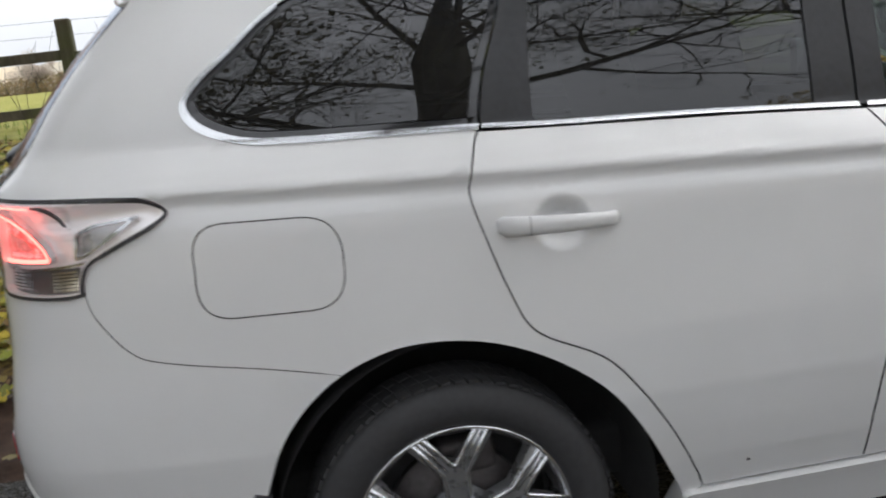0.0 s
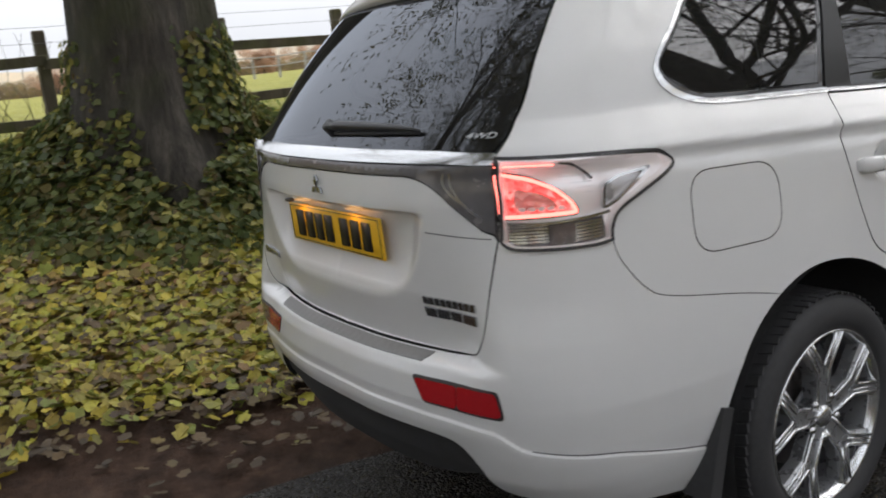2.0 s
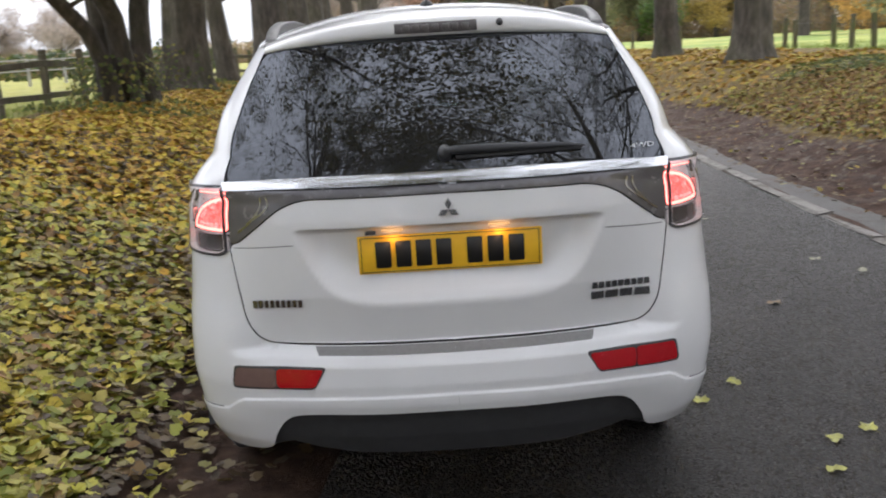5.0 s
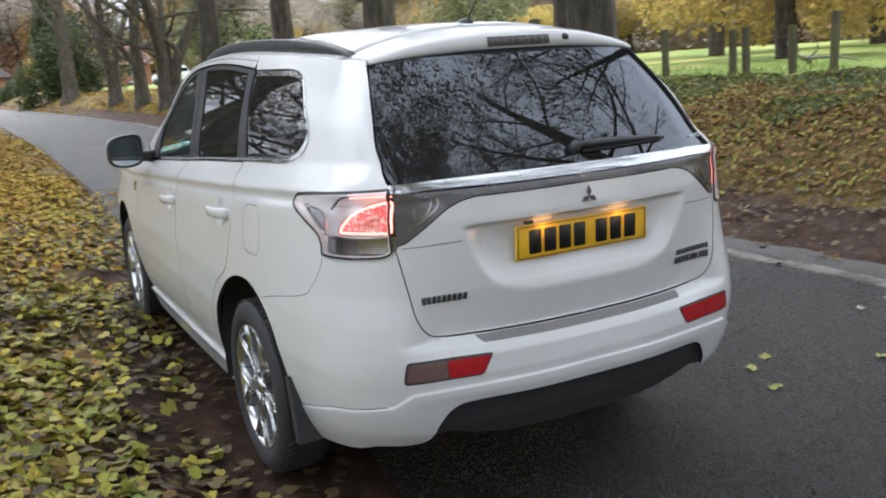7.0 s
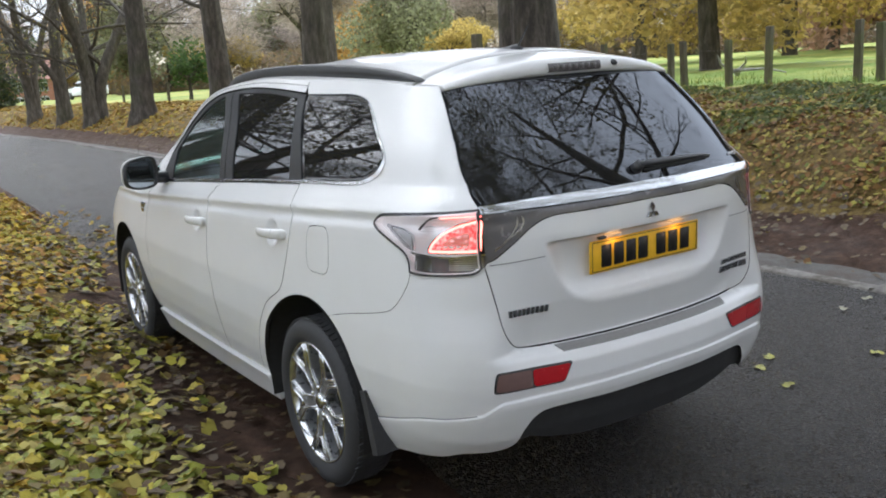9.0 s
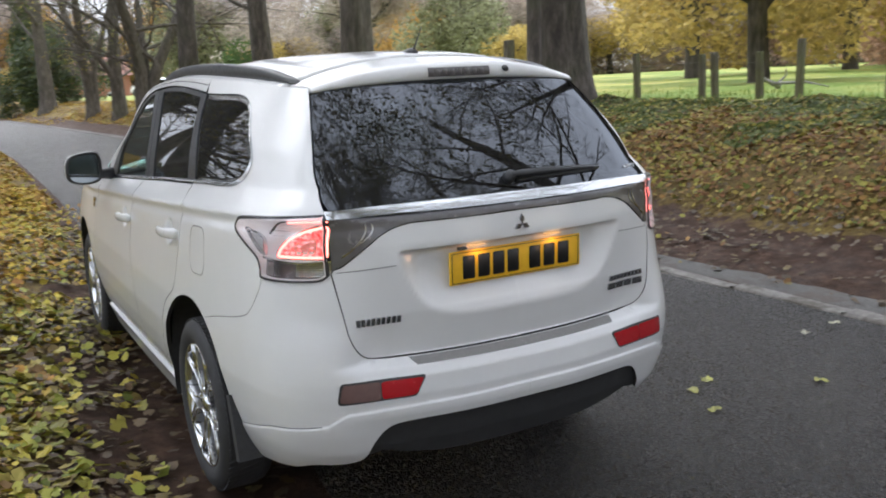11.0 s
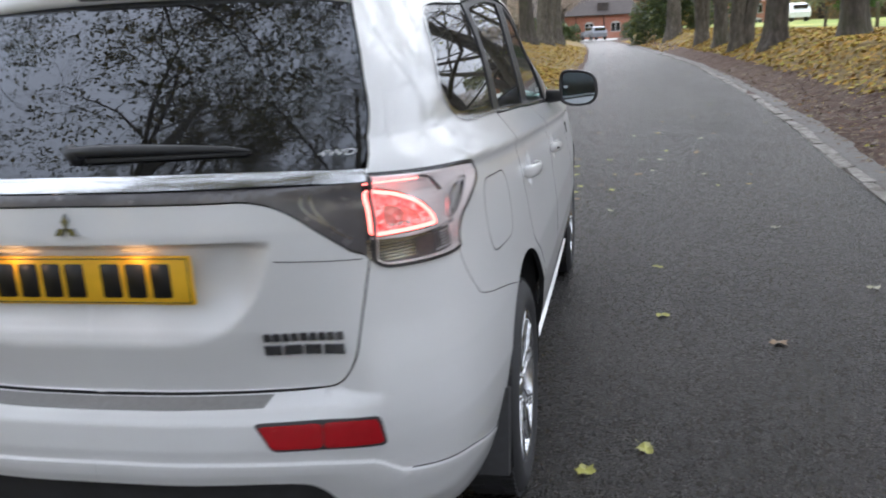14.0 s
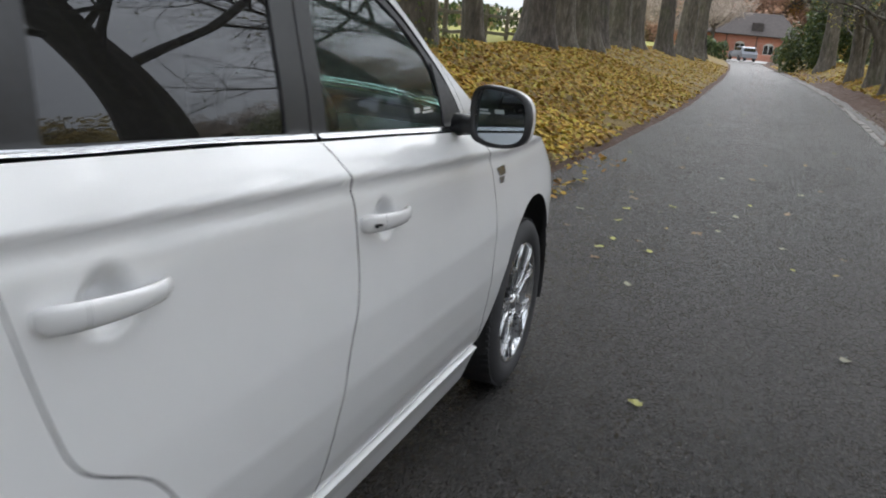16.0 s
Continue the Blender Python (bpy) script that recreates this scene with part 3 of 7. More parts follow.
def skin(u, z):
    """Places on the right half of the skin."""
    u, z = np.asarray(u, float), np.asarray(z, float)
    x0, y0 = np.interp(u, PLAN_U, PLAN_FINE[:, 0]), np.interp(u, PLAN_U, PLAN_FINE[:, 1])
    taper = 1 - 0.062 * ease(1.28, 1.58, z) * ease(0.5, -0.7, y0) - 0.10 * ease(1.1, 1.5, z) * ease(1.0, 2.4, y0)
    belt = z + 0.053 * (np.clip(y0, -0.5, 2.3) - 0.12) * ease(0.72, 0.95, z) * ease(1.56, 1.3, z)
    x = x0 * curve(SIDE_Z, SIDE_X, belt) / 0.88 * taper
    blend = ease(0.9, -0.75, y0)
    corner = ease(0.46, 0.68, x0)
    corner += (np.clip((y0 + 1) / 0.165, 0, 1) - corner) * ease(1.165, 1.22, z)
    y = y0 + (curve(REAR_Z, REAR_Y, z) * (1 - corner) + curve(REAR_Z, CORNER_Y, z) * corner) * blend
    y -= ease(1.9, 3.4, y0) * (0.45 * ease(0.8, 1.15, z) + 0.08 * ease(0.5, 0.2, z)) * ease(2.6, 3.5, y0)
    return np.stack([x, y, z + 0 * x], -1)


def u_at(z, y=None, x=None):
    """The chart's u at a height, for a place along the side (y) or across the rear (x)."""
    us = np.linspace(0, U_END, 2400)
    p = skin(us, np.full_like(us, z))
    if y is not None:
        k = np.searchsorted(np.maximum.accumulate(p[:, 1]), y)
        return float(us[min(k, len(us) - 1)])
    k = np.searchsorted(np.maximum.accumulate(p[:1200, 0]), x)
    return float(us[min(k, 1199)])

from mathutils.geometry import delaunay_2d_cdt

SCOOPS = ((0.268, 0.998, 0.069, 0.060), (1.21, 0.953, 0.066, 0.057))


def skirt_line(u):
    return np.interp(u, [0, 0.63, 0.655, 0.70, 0.92, 1.2], [0.552, 0.545, 0.535, 0.508, 0.478, 0.40])


def relief(u, z, p):
    """Pressed shapes in the panels: handle scoops, the plate's recess, the bumper's skirt."""
    x, y = p[..., 0], p[..., 1]
    out = 0 * x
    for cy, cz, ry, rz in SCOOPS:
        r = np.hypot((y - cy) / ry, (z - cz) / rz)
        out -= 0.028 * ease(1.0, 0.25, r) * (x > 0.6)
    rear = ease(-0.7, -0.85, y)
    foot = 0.80 + 0.2 * (x / 0.435) ** 6
    deep = np.clip((z - foot) / 0.17, 0, 1)
    deep = np.where(deep < 0.12, deep * deep / 0.24, deep - 0.06) / 0.94
    out -= rear * 0.046 * (1 - (1 - deep) ** 2) * ease(1.042, 1.028, z) * ease(0.47, 0.35, x)
    out += 0.006 * ease(0.004, -0.004, z - skirt_line(u)) * ease(1.3, 1.1, u) * (z < 0.6)
    return out


def raw(u, z, lift=0.0):
    e = 0.002
    p = skin(u, z)
    du, dz = skin(u + e, z) - skin(u - e, z), skin(u, z + e) - skin(u, z - e)
    n = np.cross(du, dz)
    n /= np.linalg.norm(n, axis=-1, keepdims=True) + 1e-12
    return p + n * (lift + relief(np.asarray(u), np.asarray(z), p))[..., None]


def shaped(u, z, lift=0.0, e=0.003):
    """Places and normals of the pressed skin."""
    p = raw(u, z, lift)
    n = np.cross(raw(u + e, z, lift) - raw(u - e, z, lift), raw(u, z + e, lift) - raw(u, z - e, lift))
    n /= np.linalg.norm(n, axis=-1, keepdims=True) + 1e-12
    return p, n


def sp(*pairs):
    """Chart points from places along the side."""
    return [(u_at(z, y=y), z) for y, z in pairs]


def rp(*pairs):
    """Chart points from places across the rear."""
    return [(u_at(z, x=x), z) for x, z in pairs]


def soft(points, n=6):
    return [tuple(p) for p in catmull(np.array(points, float), n)]


def rounded(points, r=0.03, n=5):
    """A closed outline with its corners rounded."""
    pts, out = [Vector(p) for p in points], []
    for i, b in enumerate(pts):
        a, c = pts[i - 1], pts[(i + 1) % len(pts)]
        d = min(r, (a - b).length * 0.45, (c - b).length * 0.45)
        p, q = b + (a - b).normalized() * d, b + (c - b).normalized() * d
        for k in range(n + 1):
            t = k / n
            out.append(tuple(p * (1 - t) ** 2 + b * 2 * t * (1 - t) + q * t * t))
    return out


def resample(loop, step=0.014):
    out = []
    for a, b in zip(loop, loop[1:] + loop[:1]):
        a, b = np.array(a), np.array(b)
        k = max(1, int(np.ceil(np.linalg.norm(b - a) / step)))
        out += [a + (b - a) * i / k for i in range(k)]
    keep = [p for i, p in enumerate(out) if np.linalg.norm(p - out[i - 1]) > 1e-4]
    return np.array(keep)


def inset(loop, gap):
    """The outline drawn in (gap > 0) or out, but for the middle line of the car."""
    area = np.sum(loop[:, 0] * np.roll(loop[:, 1], -1) - np.roll(loop[:, 0], -1) * loop[:, 1])
    t = np.roll(loop, -1, 0) - np.roll(loop, 1, 0)
    t /= np.linalg.norm(t, axis=1, keepdims=True) + 1e-12
    n = np.stack([-t[:, 1], t[:, 0]], 1) * (1 if area > 0 else -1)
    out = loop + n * gap
    out[loop[:, 0] < 1e-5, 0] = 0
    return out


def within(points, loop):
    x, y = points[:, 0], points[:, 1]
    inside = np.zeros(len(points), bool)
    for (x1, y1), (x2, y2) in zip(loop, np.roll(loop, -1, 0)):
        cross = ((y1 > y) != (y2 > y)) & (x < (x2 - x1) * (y - y1) / (y2 - y1 + 1e-15) + x1)
        inside ^= cross
    return inside


def sheet(loop, holes=(), lift=0.0, flange=0.018, gap=0.002, step=(0.035, 0.0125), fine=(), both=False, mirror=False, lines=(), even=0.003):
    """Verts, normals and faces of a panel cut from the skin, with its edges turned in."""
    loops = [inset(resample(list(loop)), gap)] + [inset(resample(list(h)), -gap) for h in holes]
    lo, hi = loops[0].min(0), loops[0].max(0)
    grids = [(lo, hi, step)] + [((a, b), (c, d), (0.007, 0.007)) for a, b, c, d in fine]
    inner = []
    for a, b, s in grids:
        g = np.stack(np.meshgrid(np.arange(a[0], b[0], s[0]), np.arange(a[1], b[1], s[1])), -1).reshape(-1, 2)
        ok = within(g, loops[0])
        for h in loops[1:]:
            ok &= ~within(g, h)
        edge = np.vstack(loops)
        g = g[ok]
        if len(g):
            near = np.array([np.min(np.sum(((edge - q) / (s[0] / s[1], 1)) ** 2, 1)) for q in g])
            g = g[near > (0.45 * s[1]) ** 2]
            for line in lines:
                off = np.abs(g[:, 1] - np.interp(g[:, 0], line[:, 0], line[:, 1]))
                g = g[(off > 0.0085) | (g[:, 0] < line[0, 0]) | (g[:, 0] > line[-1, 0])]
        inner.append(g)
    for line in lines:
        us = np.arange(line[0, 0] + 0.004, line[-1, 0] - 0.004, 0.011)
        for off in (-0.0055, -0.0015, 0.0015, 0.0055):
            q = np.stack([us, np.interp(us, line[:, 0], line[:, 1]) + off], 1)
            inner.append(q[within(q, loops[0])])
    coords, edges, at = [], [], 0
    for l in loops:
        coords += [Vector(p) for p in l]
        edges += [(at + i, at + (i + 1) % len(l)) for i in range(len(l))]
        at += len(l)
    coords += [Vector(p) for g in inner for p in g]
    verts, _, tris, *_ = delaunay_2d_cdt(coords, edges, [], 0, 1e-7)
    uv = np.array([tuple(v) for v in verts])
    tris = np.array([t for t in tris if len(t) == 3])
    mid = uv[tris].mean(1)
    ok = within(mid, loops[0])
    for h in loops[1:]:
        ok &= ~within(mid, h)
    tris = tris[ok]
    a, b, c = (uv[tris[:, k]] for k in range(3))
    turn = (b[:, 0] - a[:, 0]) * (c[:, 1] - a[:, 1]) - (b[:, 1] - a[:, 1]) * (c[:, 0] - a[:, 0])
    tris = tris[np.abs(turn) > 1e-10]
    turn = turn[np.abs(turn) > 1e-10]
    tris[turn < 0] = tris[turn < 0][:, ::-1]
    p, n = shaped(uv[:, 0], uv[:, 1], lift, even)
    n[uv[:, 0] < 1e-5, 0] = 0
    V, N, F = [p], [n], [tris]
    count = len(p)
    if flange:
        for l in loops:
            q, m = shaped(l[:, 0], l[:, 1], lift)
            k = len(l)
            V += [q, q - m * flange]
            side = np.cross(np.roll(q, -1, 0) - np.roll(q, 1, 0), m)
            side /= np.linalg.norm(side, axis=1, keepdims=True) + 1e-12
            area = np.sum(l[:, 0] * np.roll(l[:, 1], -1) - np.roll(l[:, 0], -1) * l[:, 1])
            side *= 1 if (area > 0) == (l is loops[0]) else -1
            N += [side, side]
            idx = np.arange(k)
            nxt = (idx + 1) % k
            ok = ~((l[idx, 0] < 1e-5) & (l[nxt, 0] < 1e-5))
            quad = np.stack([idx, nxt, nxt + k, idx + k], 1)[ok] + count
            if (area > 0) == (l is loops[0]):
                quad = quad[:, ::-1]
            F.append(quad)
            count += 2 * k
    V, N = np.vstack(V), np.vstack(N)
    turned_in = sum(len(block) for block in F[1:])
    F = [tuple(int(i) for i in f) for block in F for f in block]
    shade = [0] * (len(F) - turned_in) + [1] * turned_in
    flip = np.array((-1, 1, 1))
    if both:
        shade = shade * 2
        F = F + [tuple(i + len(V) for i in f[::-1]) for f in F]
        V, N = np.vstack([V, V * flip]), np.vstack([N, N * flip])
    elif mirror:
        V, N, F = V * flip, N * flip, [f[::-1] for f in F]
    return V, N, F, shade


def calm(V, N):
    """Normals of bent sheet glass: an even curve through those of the skin, with no ripples."""
    axis = int(np.argmax(np.abs(N).mean(0)))
    sign = np.sign(np.median(N[:, axis]))
    ok = N[:, axis] * sign > 0.4
    u, v = (V[ok][:, k] for k in range(3) if k != axis)
    u, v = (u - u.mean()) / (np.ptp(u) + 1e-9), (v - v.mean()) / (np.ptp(v) + 1e-9)
    terms = np.stack([u ** i for i in range(4 if axis == 1 else 1)] + [v], 1)
    slopes = N[ok] / np.abs(N[ok][:, axis:axis + 1])
    k = np.linalg.lstsq(terms, slopes, rcond=None)[0]
    k[-1] *= 0.3 if axis == 1 else 0.6
    if axis == 0:
        # the side glass leans in towards the roof
        k[0, 2] += 0.15
    fitted = terms @ k
    N[ok] = fitted / np.linalg.norm(fitted, axis=1, keepdims=True)
    return N


def panel(name, material, parent, loop, label="", edge=None, **more):
    V, N, F, shade = sheet(loop, **more)
    if material in (PRIVACY, REAR_GLASS, FRONT_GLASS):
        N = calm(np.array(V, float), np.array(N, float))
    # white panels get dark turned-in edges, painting the shade inside the gaps
    ob = data_mesh(name, V, F, [material, edge or DARK_VOID] if material is WHITE else material, parent, label)
    if material is WHITE:
        ob.data.polygons.foreach_set("material_index", shade)
    ob.data.normals_split_custom_set_from_vertices([tuple(n) for n in N])
    return ob


def pair(name, material, parent, loop, label="", **more):
    """The same panel on both sides: the right one and the left one."""
    return [panel(name, material, parent if not isinstance(parent, (list, tuple)) else parent[k], loop, label, mirror=bool(k), **more) for k in (0, 1)]


def strip(path, width, lift=0.0, closed=False):
    """An outline of a band along a line on the chart."""
    p = np.array(path, float)
    t = np.gradient(p, axis=0)
    if closed:
        t = np.roll(p, -1, 0) - np.roll(p, 1, 0)
    t /= np.linalg.norm(t, axis=1, keepdims=True) + 1e-12
    n = np.stack([-t[:, 1], t[:, 0]], 1) * width / 2
    return [tuple(q) for q in p + n] + [tuple(q) for q in (p - n)[::-1]]

# ---- the car ----
car = tagged(new("car"), "white sport utility car with lit tail lamps on wet road", "car")
GUTTER = (np.array([-0.62, -0.45, -0.2, 0.0, 0.25, 0.6, 0.8, 1.1, 1.3, 1.5, 1.7, 1.9, 2.1, 2.25, 2.4, 2.8, 3.1, 3.35, 3.5]), np.array([1.53, 1.55, 1.572, 1.583, 1.593, 1.606, 1.608, 1.59, 1.56, 1.5, 1.41, 1.29, 1.17, 1.09, 1.05, 1.0, 0.95, 0.87, 0.8]))
CROWN = (np.array([-0.66, -0.45, -0.3, 0.0, 0.5, 1.0, 1.3, 1.6, 1.9, 2.2, 2.45, 2.55, 3.0, 3.35, 3.55]), np.array([1.59, 1.642, 1.662, 1.678, 1.688, 1.67, 1.625, 1.53, 1.4, 1.24, 1.12, 1.105, 1.05, 0.95, 0.82]))


def gutter(y):
    return float(np.interp(y, *GUTTER))


ARCH_R = [(-0.435, 0.28), (-0.43, 0.40), (-0.406, 0.51), (-0.36, 0.616), (-0.29, 0.70), (-0.2, 0.757), (-0.08, 0.787), (0.065, 0.775), (0.2, 0.722), (0.32, 0.635), (0.40, 0.53), (0.465, 0.41), (0.52, 0.29)]
ARCH_F = [(2.15, 0.29), (2.2, 0.41), (2.27, 0.56), (2.36, 0.68), (2.48, 0.755), (2.62, 0.787), (2.76, 0.775), (2.88, 0.715), (2.98, 0.62), (3.05, 0.5), (3.08, 0.4), (3.09, 0.28)]
arch_r, arch_f = soft(sp(*ARCH_R), 4), soft(sp(*ARCH_F), 4)
SEAM_C = soft(sp((0.235, 1.565), (0.207, 1.453), (0.152, 1.317), (0.123, 1.204), (0.088, 1.118), (0.083, 1.06), (0.115, 0.94), (0.15, 0.841), (0.172, 0.794), (0.212, 0.76), (0.326, 0.70), (0.405, 0.613), (0.478, 0.495), (0.533, 0.385), (0.553, 0.335)), 4)
SEAM_B = soft(sp((1.0, 1.145), (1.025, 1.10), (1.045, 1.05), (1.055, 0.9), (1.045, 0.8), (1.0, 0.69), (0.965, 0.5), (0.955, 0.335)), 4)
SEAM_A = soft(sp((2.02, 1.085), (2.08, 1.0), (2.11, 0.9), (2.115, 0.8), (2.09, 0.62), (2.11, 0.45), (2.16, 0.335)), 4)
BELT = [(0.123, 1.198), (0.5, 1.18), (1.0, 1.15), (1.5, 1.12), (2.02, 1.085)]

# quarter panels, with the openings for the window and the flap
light_front = soft(rp((0.63, 1.168)) + sp((-0.70, 1.158), (-0.595, 1.152), (-0.55, 1.145), (-0.518, 1.122), (-0.53, 1.098), (-0.615, 1.06), (-0.675, 1.03), (-0.697, 1.0), (-0.703, 0.968)), 5)
bumper_seam = soft(sp((-0.703, 0.968), (-0.690, 0.92), (-0.632, 0.845), (-0.56, 0.816), (-0.37, 0.780), (-0.235, 0.750)), 4)
glass_edge = soft(rp((0.634, 1.168), (0.622, 1.25), (0.598, 1.358), (0.563, 1.462), (0.53, 1.546)), 4)
gutter_q = sp((-0.30, gutter(-0.3)), (-0.1, gutter(-0.1)), (0.1, gutter(0.1)), (0.24, gutter(0.24)))
k_arch = min(range(len(arch_r)), key=lambda i: abs(arch_r[i][1] - 0.743) + 3 * (arch_r[i][0] > arch_r[len(arch_r) // 2][0]))
window_q = soft(sp((0.128, 1.204), (-0.05, 1.212), (-0.26, 1.221), (-0.36, 1.232), (-0.437, 1.266), (-0.465, 1.31), (-0.435, 1.352), (-0.365, 1.408), (-0.285, 1.472), (-0.21, 1.514), (-0.1, 1.532), (0.05, 1.535), (0.213, 1.538)), 4)
seam_top = [p for p in SEAM_C if p[1] < 1.535 and p[1] > 1.208]
window_q_hole = window_q + [(u - 0.001, z) for u, z in seam_top]
seam_low = [p for p in SEAM_C if p[1] < 1.2]
quarter = light_front[::-1] + glass_edge[1:] + gutter_q + [p for p in SEAM_C if p[1] > 1.548] + window_q[::-1] + seam_low + arch_r[: k_arch - 1 : -1] + bumper_seam[::-1][1:-1]
flap_r = rounded(sp((-0.488, 0.893), (-0.192, 0.885), (-0.190, 1.072), (-0.487, 1.085)), 0.075, 8)
flap_l = rounded(sp((-0.228, 0.893), (-0.055, 0.892), (-0.052, 1.062), (-0.226, 1.072)), 0.055, 8)
for k, flap in enumerate((flap_r, flap_l)):
    q = panel("quarter_panel", WHITE, car, quarter, holes=[flap], mirror=bool(k), gap=0.0012)
    panel("charge_flap" if k == 0 else "fuel_flap", WHITE, q, flap, mirror=bool(k), gap=0.0016)

# side windows: chrome rims, black pillars and panes
pane_q = inset(resample(window_q_hole), 0.02)
rear_pane_q = [tuple(p) for p in pane_q]
pair("quarter_window", PRIVACY, car, rear_pane_q, "privacy-tinted quarter window", lift=-0.006, flange=0.004, even=0.02)
pair("window_surround", GLOSS_BLACK, car, window_q_hole, holes=[rear_pane_q], lift=-0.007, flange=0.006, gap=0.0)
chrome_q = [p for p in window_q if p[1] < 1.50]
pair("window_chrome", CHROME, car, strip(chrome_q, 0.013), "bright chrome window trim", lift=0.004, flange=0.008, gap=0.0, step=(0.02, 0.008))
rear_belt = soft(sp((0.135, 1.203), (0.3, 1.192), (0.6, 1.178), (0.985, 1.152)), 5)
front_belt = soft(sp((1.005, 1.151), (1.4, 1.127), (1.75, 1.105), (1.98, 1.09)), 5)
window_rd = rear_belt + soft(sp((0.985, 1.155), (0.985, 1.42), (1.02, 1.56)), 4) + soft(sp((1.02, 1.562), (0.8, 1.572), (0.5, 1.562), (0.235, 1.54)), 4) + [(u + 0.004, z) for u, z in seam_top]
window_fd = front_belt + soft(sp((1.98, 1.11), (1.86, 1.265), (1.7, 1.378), (1.5, 1.463), (1.3, 1.525), (1.15, 1.553), (1.03, 1.56)), 4) + soft(sp((1.022, 1.56), (0.99, 1.42), (0.99, 1.155)), 4)
pane_rd = soft(sp((0.25, 1.207), (0.5, 1.193), (0.88, 1.169)), 4) + soft(sp((0.885, 1.172), (0.892, 1.42), (0.94, 1.548)), 4) + soft(sp((0.93, 1.552), (0.6, 1.55), (0.3, 1.527)), 4) + soft(sp((0.29, 1.52), (0.262, 1.4), (0.247, 1.215)), 4)
pane_fd = soft(sp((1.065, 1.158), (1.4, 1.139), (1.8, 1.115)), 4) + soft(sp((1.85, 1.118), (1.79, 1.28), (1.66, 1.375), (1.5, 1.44), (1.3, 1.503), (1.14, 1.54)), 4) + soft(sp((1.115, 1.54), (1.06, 1.42), (1.062, 1.165)), 4)

# doors
rear_door = sp((0.124, 1.197)) + [p for p in SEAM_C if p[1] < 1.19] + sp((0.75, 0.335)) + SEAM_B[::-1] + sp((0.7, 1.166), (0.4, 1.182))
front_door = SEAM_B + sp((1.5, 0.335)) + SEAM_A[::-1] + sp((1.7, 1.103), (1.3, 1.128))
fine_of = [(u_at(cz, y=cy) - ry - 0.01, cz - rz - 0.01, u_at(cz, y=cy) + ry + 0.01, cz + rz + 0.01) for cy, cz, ry, rz in SCOOPS]
rear_doors = pair("rear_door", WHITE, car, rear_door, fine=fine_of[:1], gap=0.0026)
front_doors = pair("front_door", WHITE, car, front_door, fine=fine_of[1:], gap=0.0026)
for doors, frame_loop, pane, glass, belt in ((rear_doors, window_rd, pane_rd, PRIVACY, rear_belt), (front_doors, window_fd, pane_fd, FRONT_GLASS, front_belt)):
    pair("window_frame", BLACK_TRIM, doors, frame_loop, "satin black window frame", holes=[pane], lift=-0.003, flange=0.012, gap=0.001)
    pair("door_window", glass, doors, pane, "tinted door glass", lift=-0.008, flange=0.004, gap=-0.004, even=0.02)
    pair("belt_trim", CHROME, doors, strip([(u, z + 0.001) for u, z in belt], 0.010), "bright chrome belt trim", lift=0.004, flange=0.008, gap=0.0, step=(0.05, 0.006))
# a small white sticker, its writing as plain bars, low on the driver's window
for a, b, z0, z1 in ((1.66, 1.74, 1.158, 1.164), (1.67, 1.73, 1.168, 1.174), (1.60, 1.64, 1.162, 1.176)):
    panel("sticker_bar", PAINTED_WHITE, front_doors[0], rounded(sp((a, z0), (b, z0), (b, z1), (a, z1)), 0.002, 1), "white window sticker", lift=-0.006, flange=0.001, gap=0)
# white door frames over the windows, and the body side above them
over_win = soft(sp((0.238, 1.545), (0.5, 1.566), (0.8, 1.576), (1.1, 1.563), (1.3, 1.531), (1.5, 1.469), (1.7, 1.384), (1.86, 1.271), (1.985, 1.115)), 4)
over_seam = soft(sp((0.2395, 1.572), (0.5, 1.588), (0.8, 1.594), (1.1, 1.578), (1.3, 1.546), (1.52, 1.484), (1.73, 1.394), (1.9, 1.275), (2.03, 1.105)), 4)
over_top = soft(sp((0.241, gutter(0.25)), (0.5, gutter(0.5)), (0.8, gutter(0.8)), (1.1, gutter(1.1)), (1.3, gutter(1.3)), (1.5, gutter(1.5)), (1.7, gutter(1.7)), (1.9, gutter(1.9)), (2.1, gutter(2.1))), 4)
pair("door_frame", WHITE, car, over_win + over_seam[::-1], gap=0.001, step=(0.04, 0.01))
pair("roof_side", WHITE, car, over_seam + over_top[::-1], gap=0.001, step=(0.04, 0.01))

# front wings, sills, nose
wing = SEAM_A + arch_f + sp((3.12, 0.45), (3.2, 0.6), (3.25, 0.8), (3.2, gutter(3.2))) + sp((2.9, gutter(2.9)), (2.6, gutter(2.6)), (2.3, gutter(2.3)), (2.06, 1.14))
wings = pair("front_wing", WHITE, car, wing)
nose = sp((3.10, 0.28), (3.12, 0.45), (3.2, 0.6), (3.25, 0.8), (3.2, gutter(3.2))) + [(U_END - 0.25, 0.86), (U_END, 0.86), (U_END, 0.26)]
pair("front_bumper", WHITE, car, nose)
sill = sp((0.47, 0.205), (0.51, 0.33), (1.3, 0.33), (2.15, 0.33), (2.12, 0.205), (1.3, 0.2))
pair("sill", WHITE, car, rounded(sill, 0.02, 3), lift=0.016, flange=0.06, edge=WHITE)
for w, k in ((wings[0], 0), (wings[1], 1)):
    panel("wing_badge", BADGE, w, rounded(sp((2.17, 0.925), (2.24, 0.925), (2.24, 0.955), (2.14, 0.955)), 0.006, 2), mirror=bool(k), lift=0.004, flange=0.004, gap=0)
    panel("wing_badge", BADGE, w, rounded(sp((2.17, 0.90), (2.215, 0.90), (2.225, 0.922), (2.165, 0.922)), 0.006, 2), mirror=bool(k), lift=0.004, flange=0.004, gap=0)

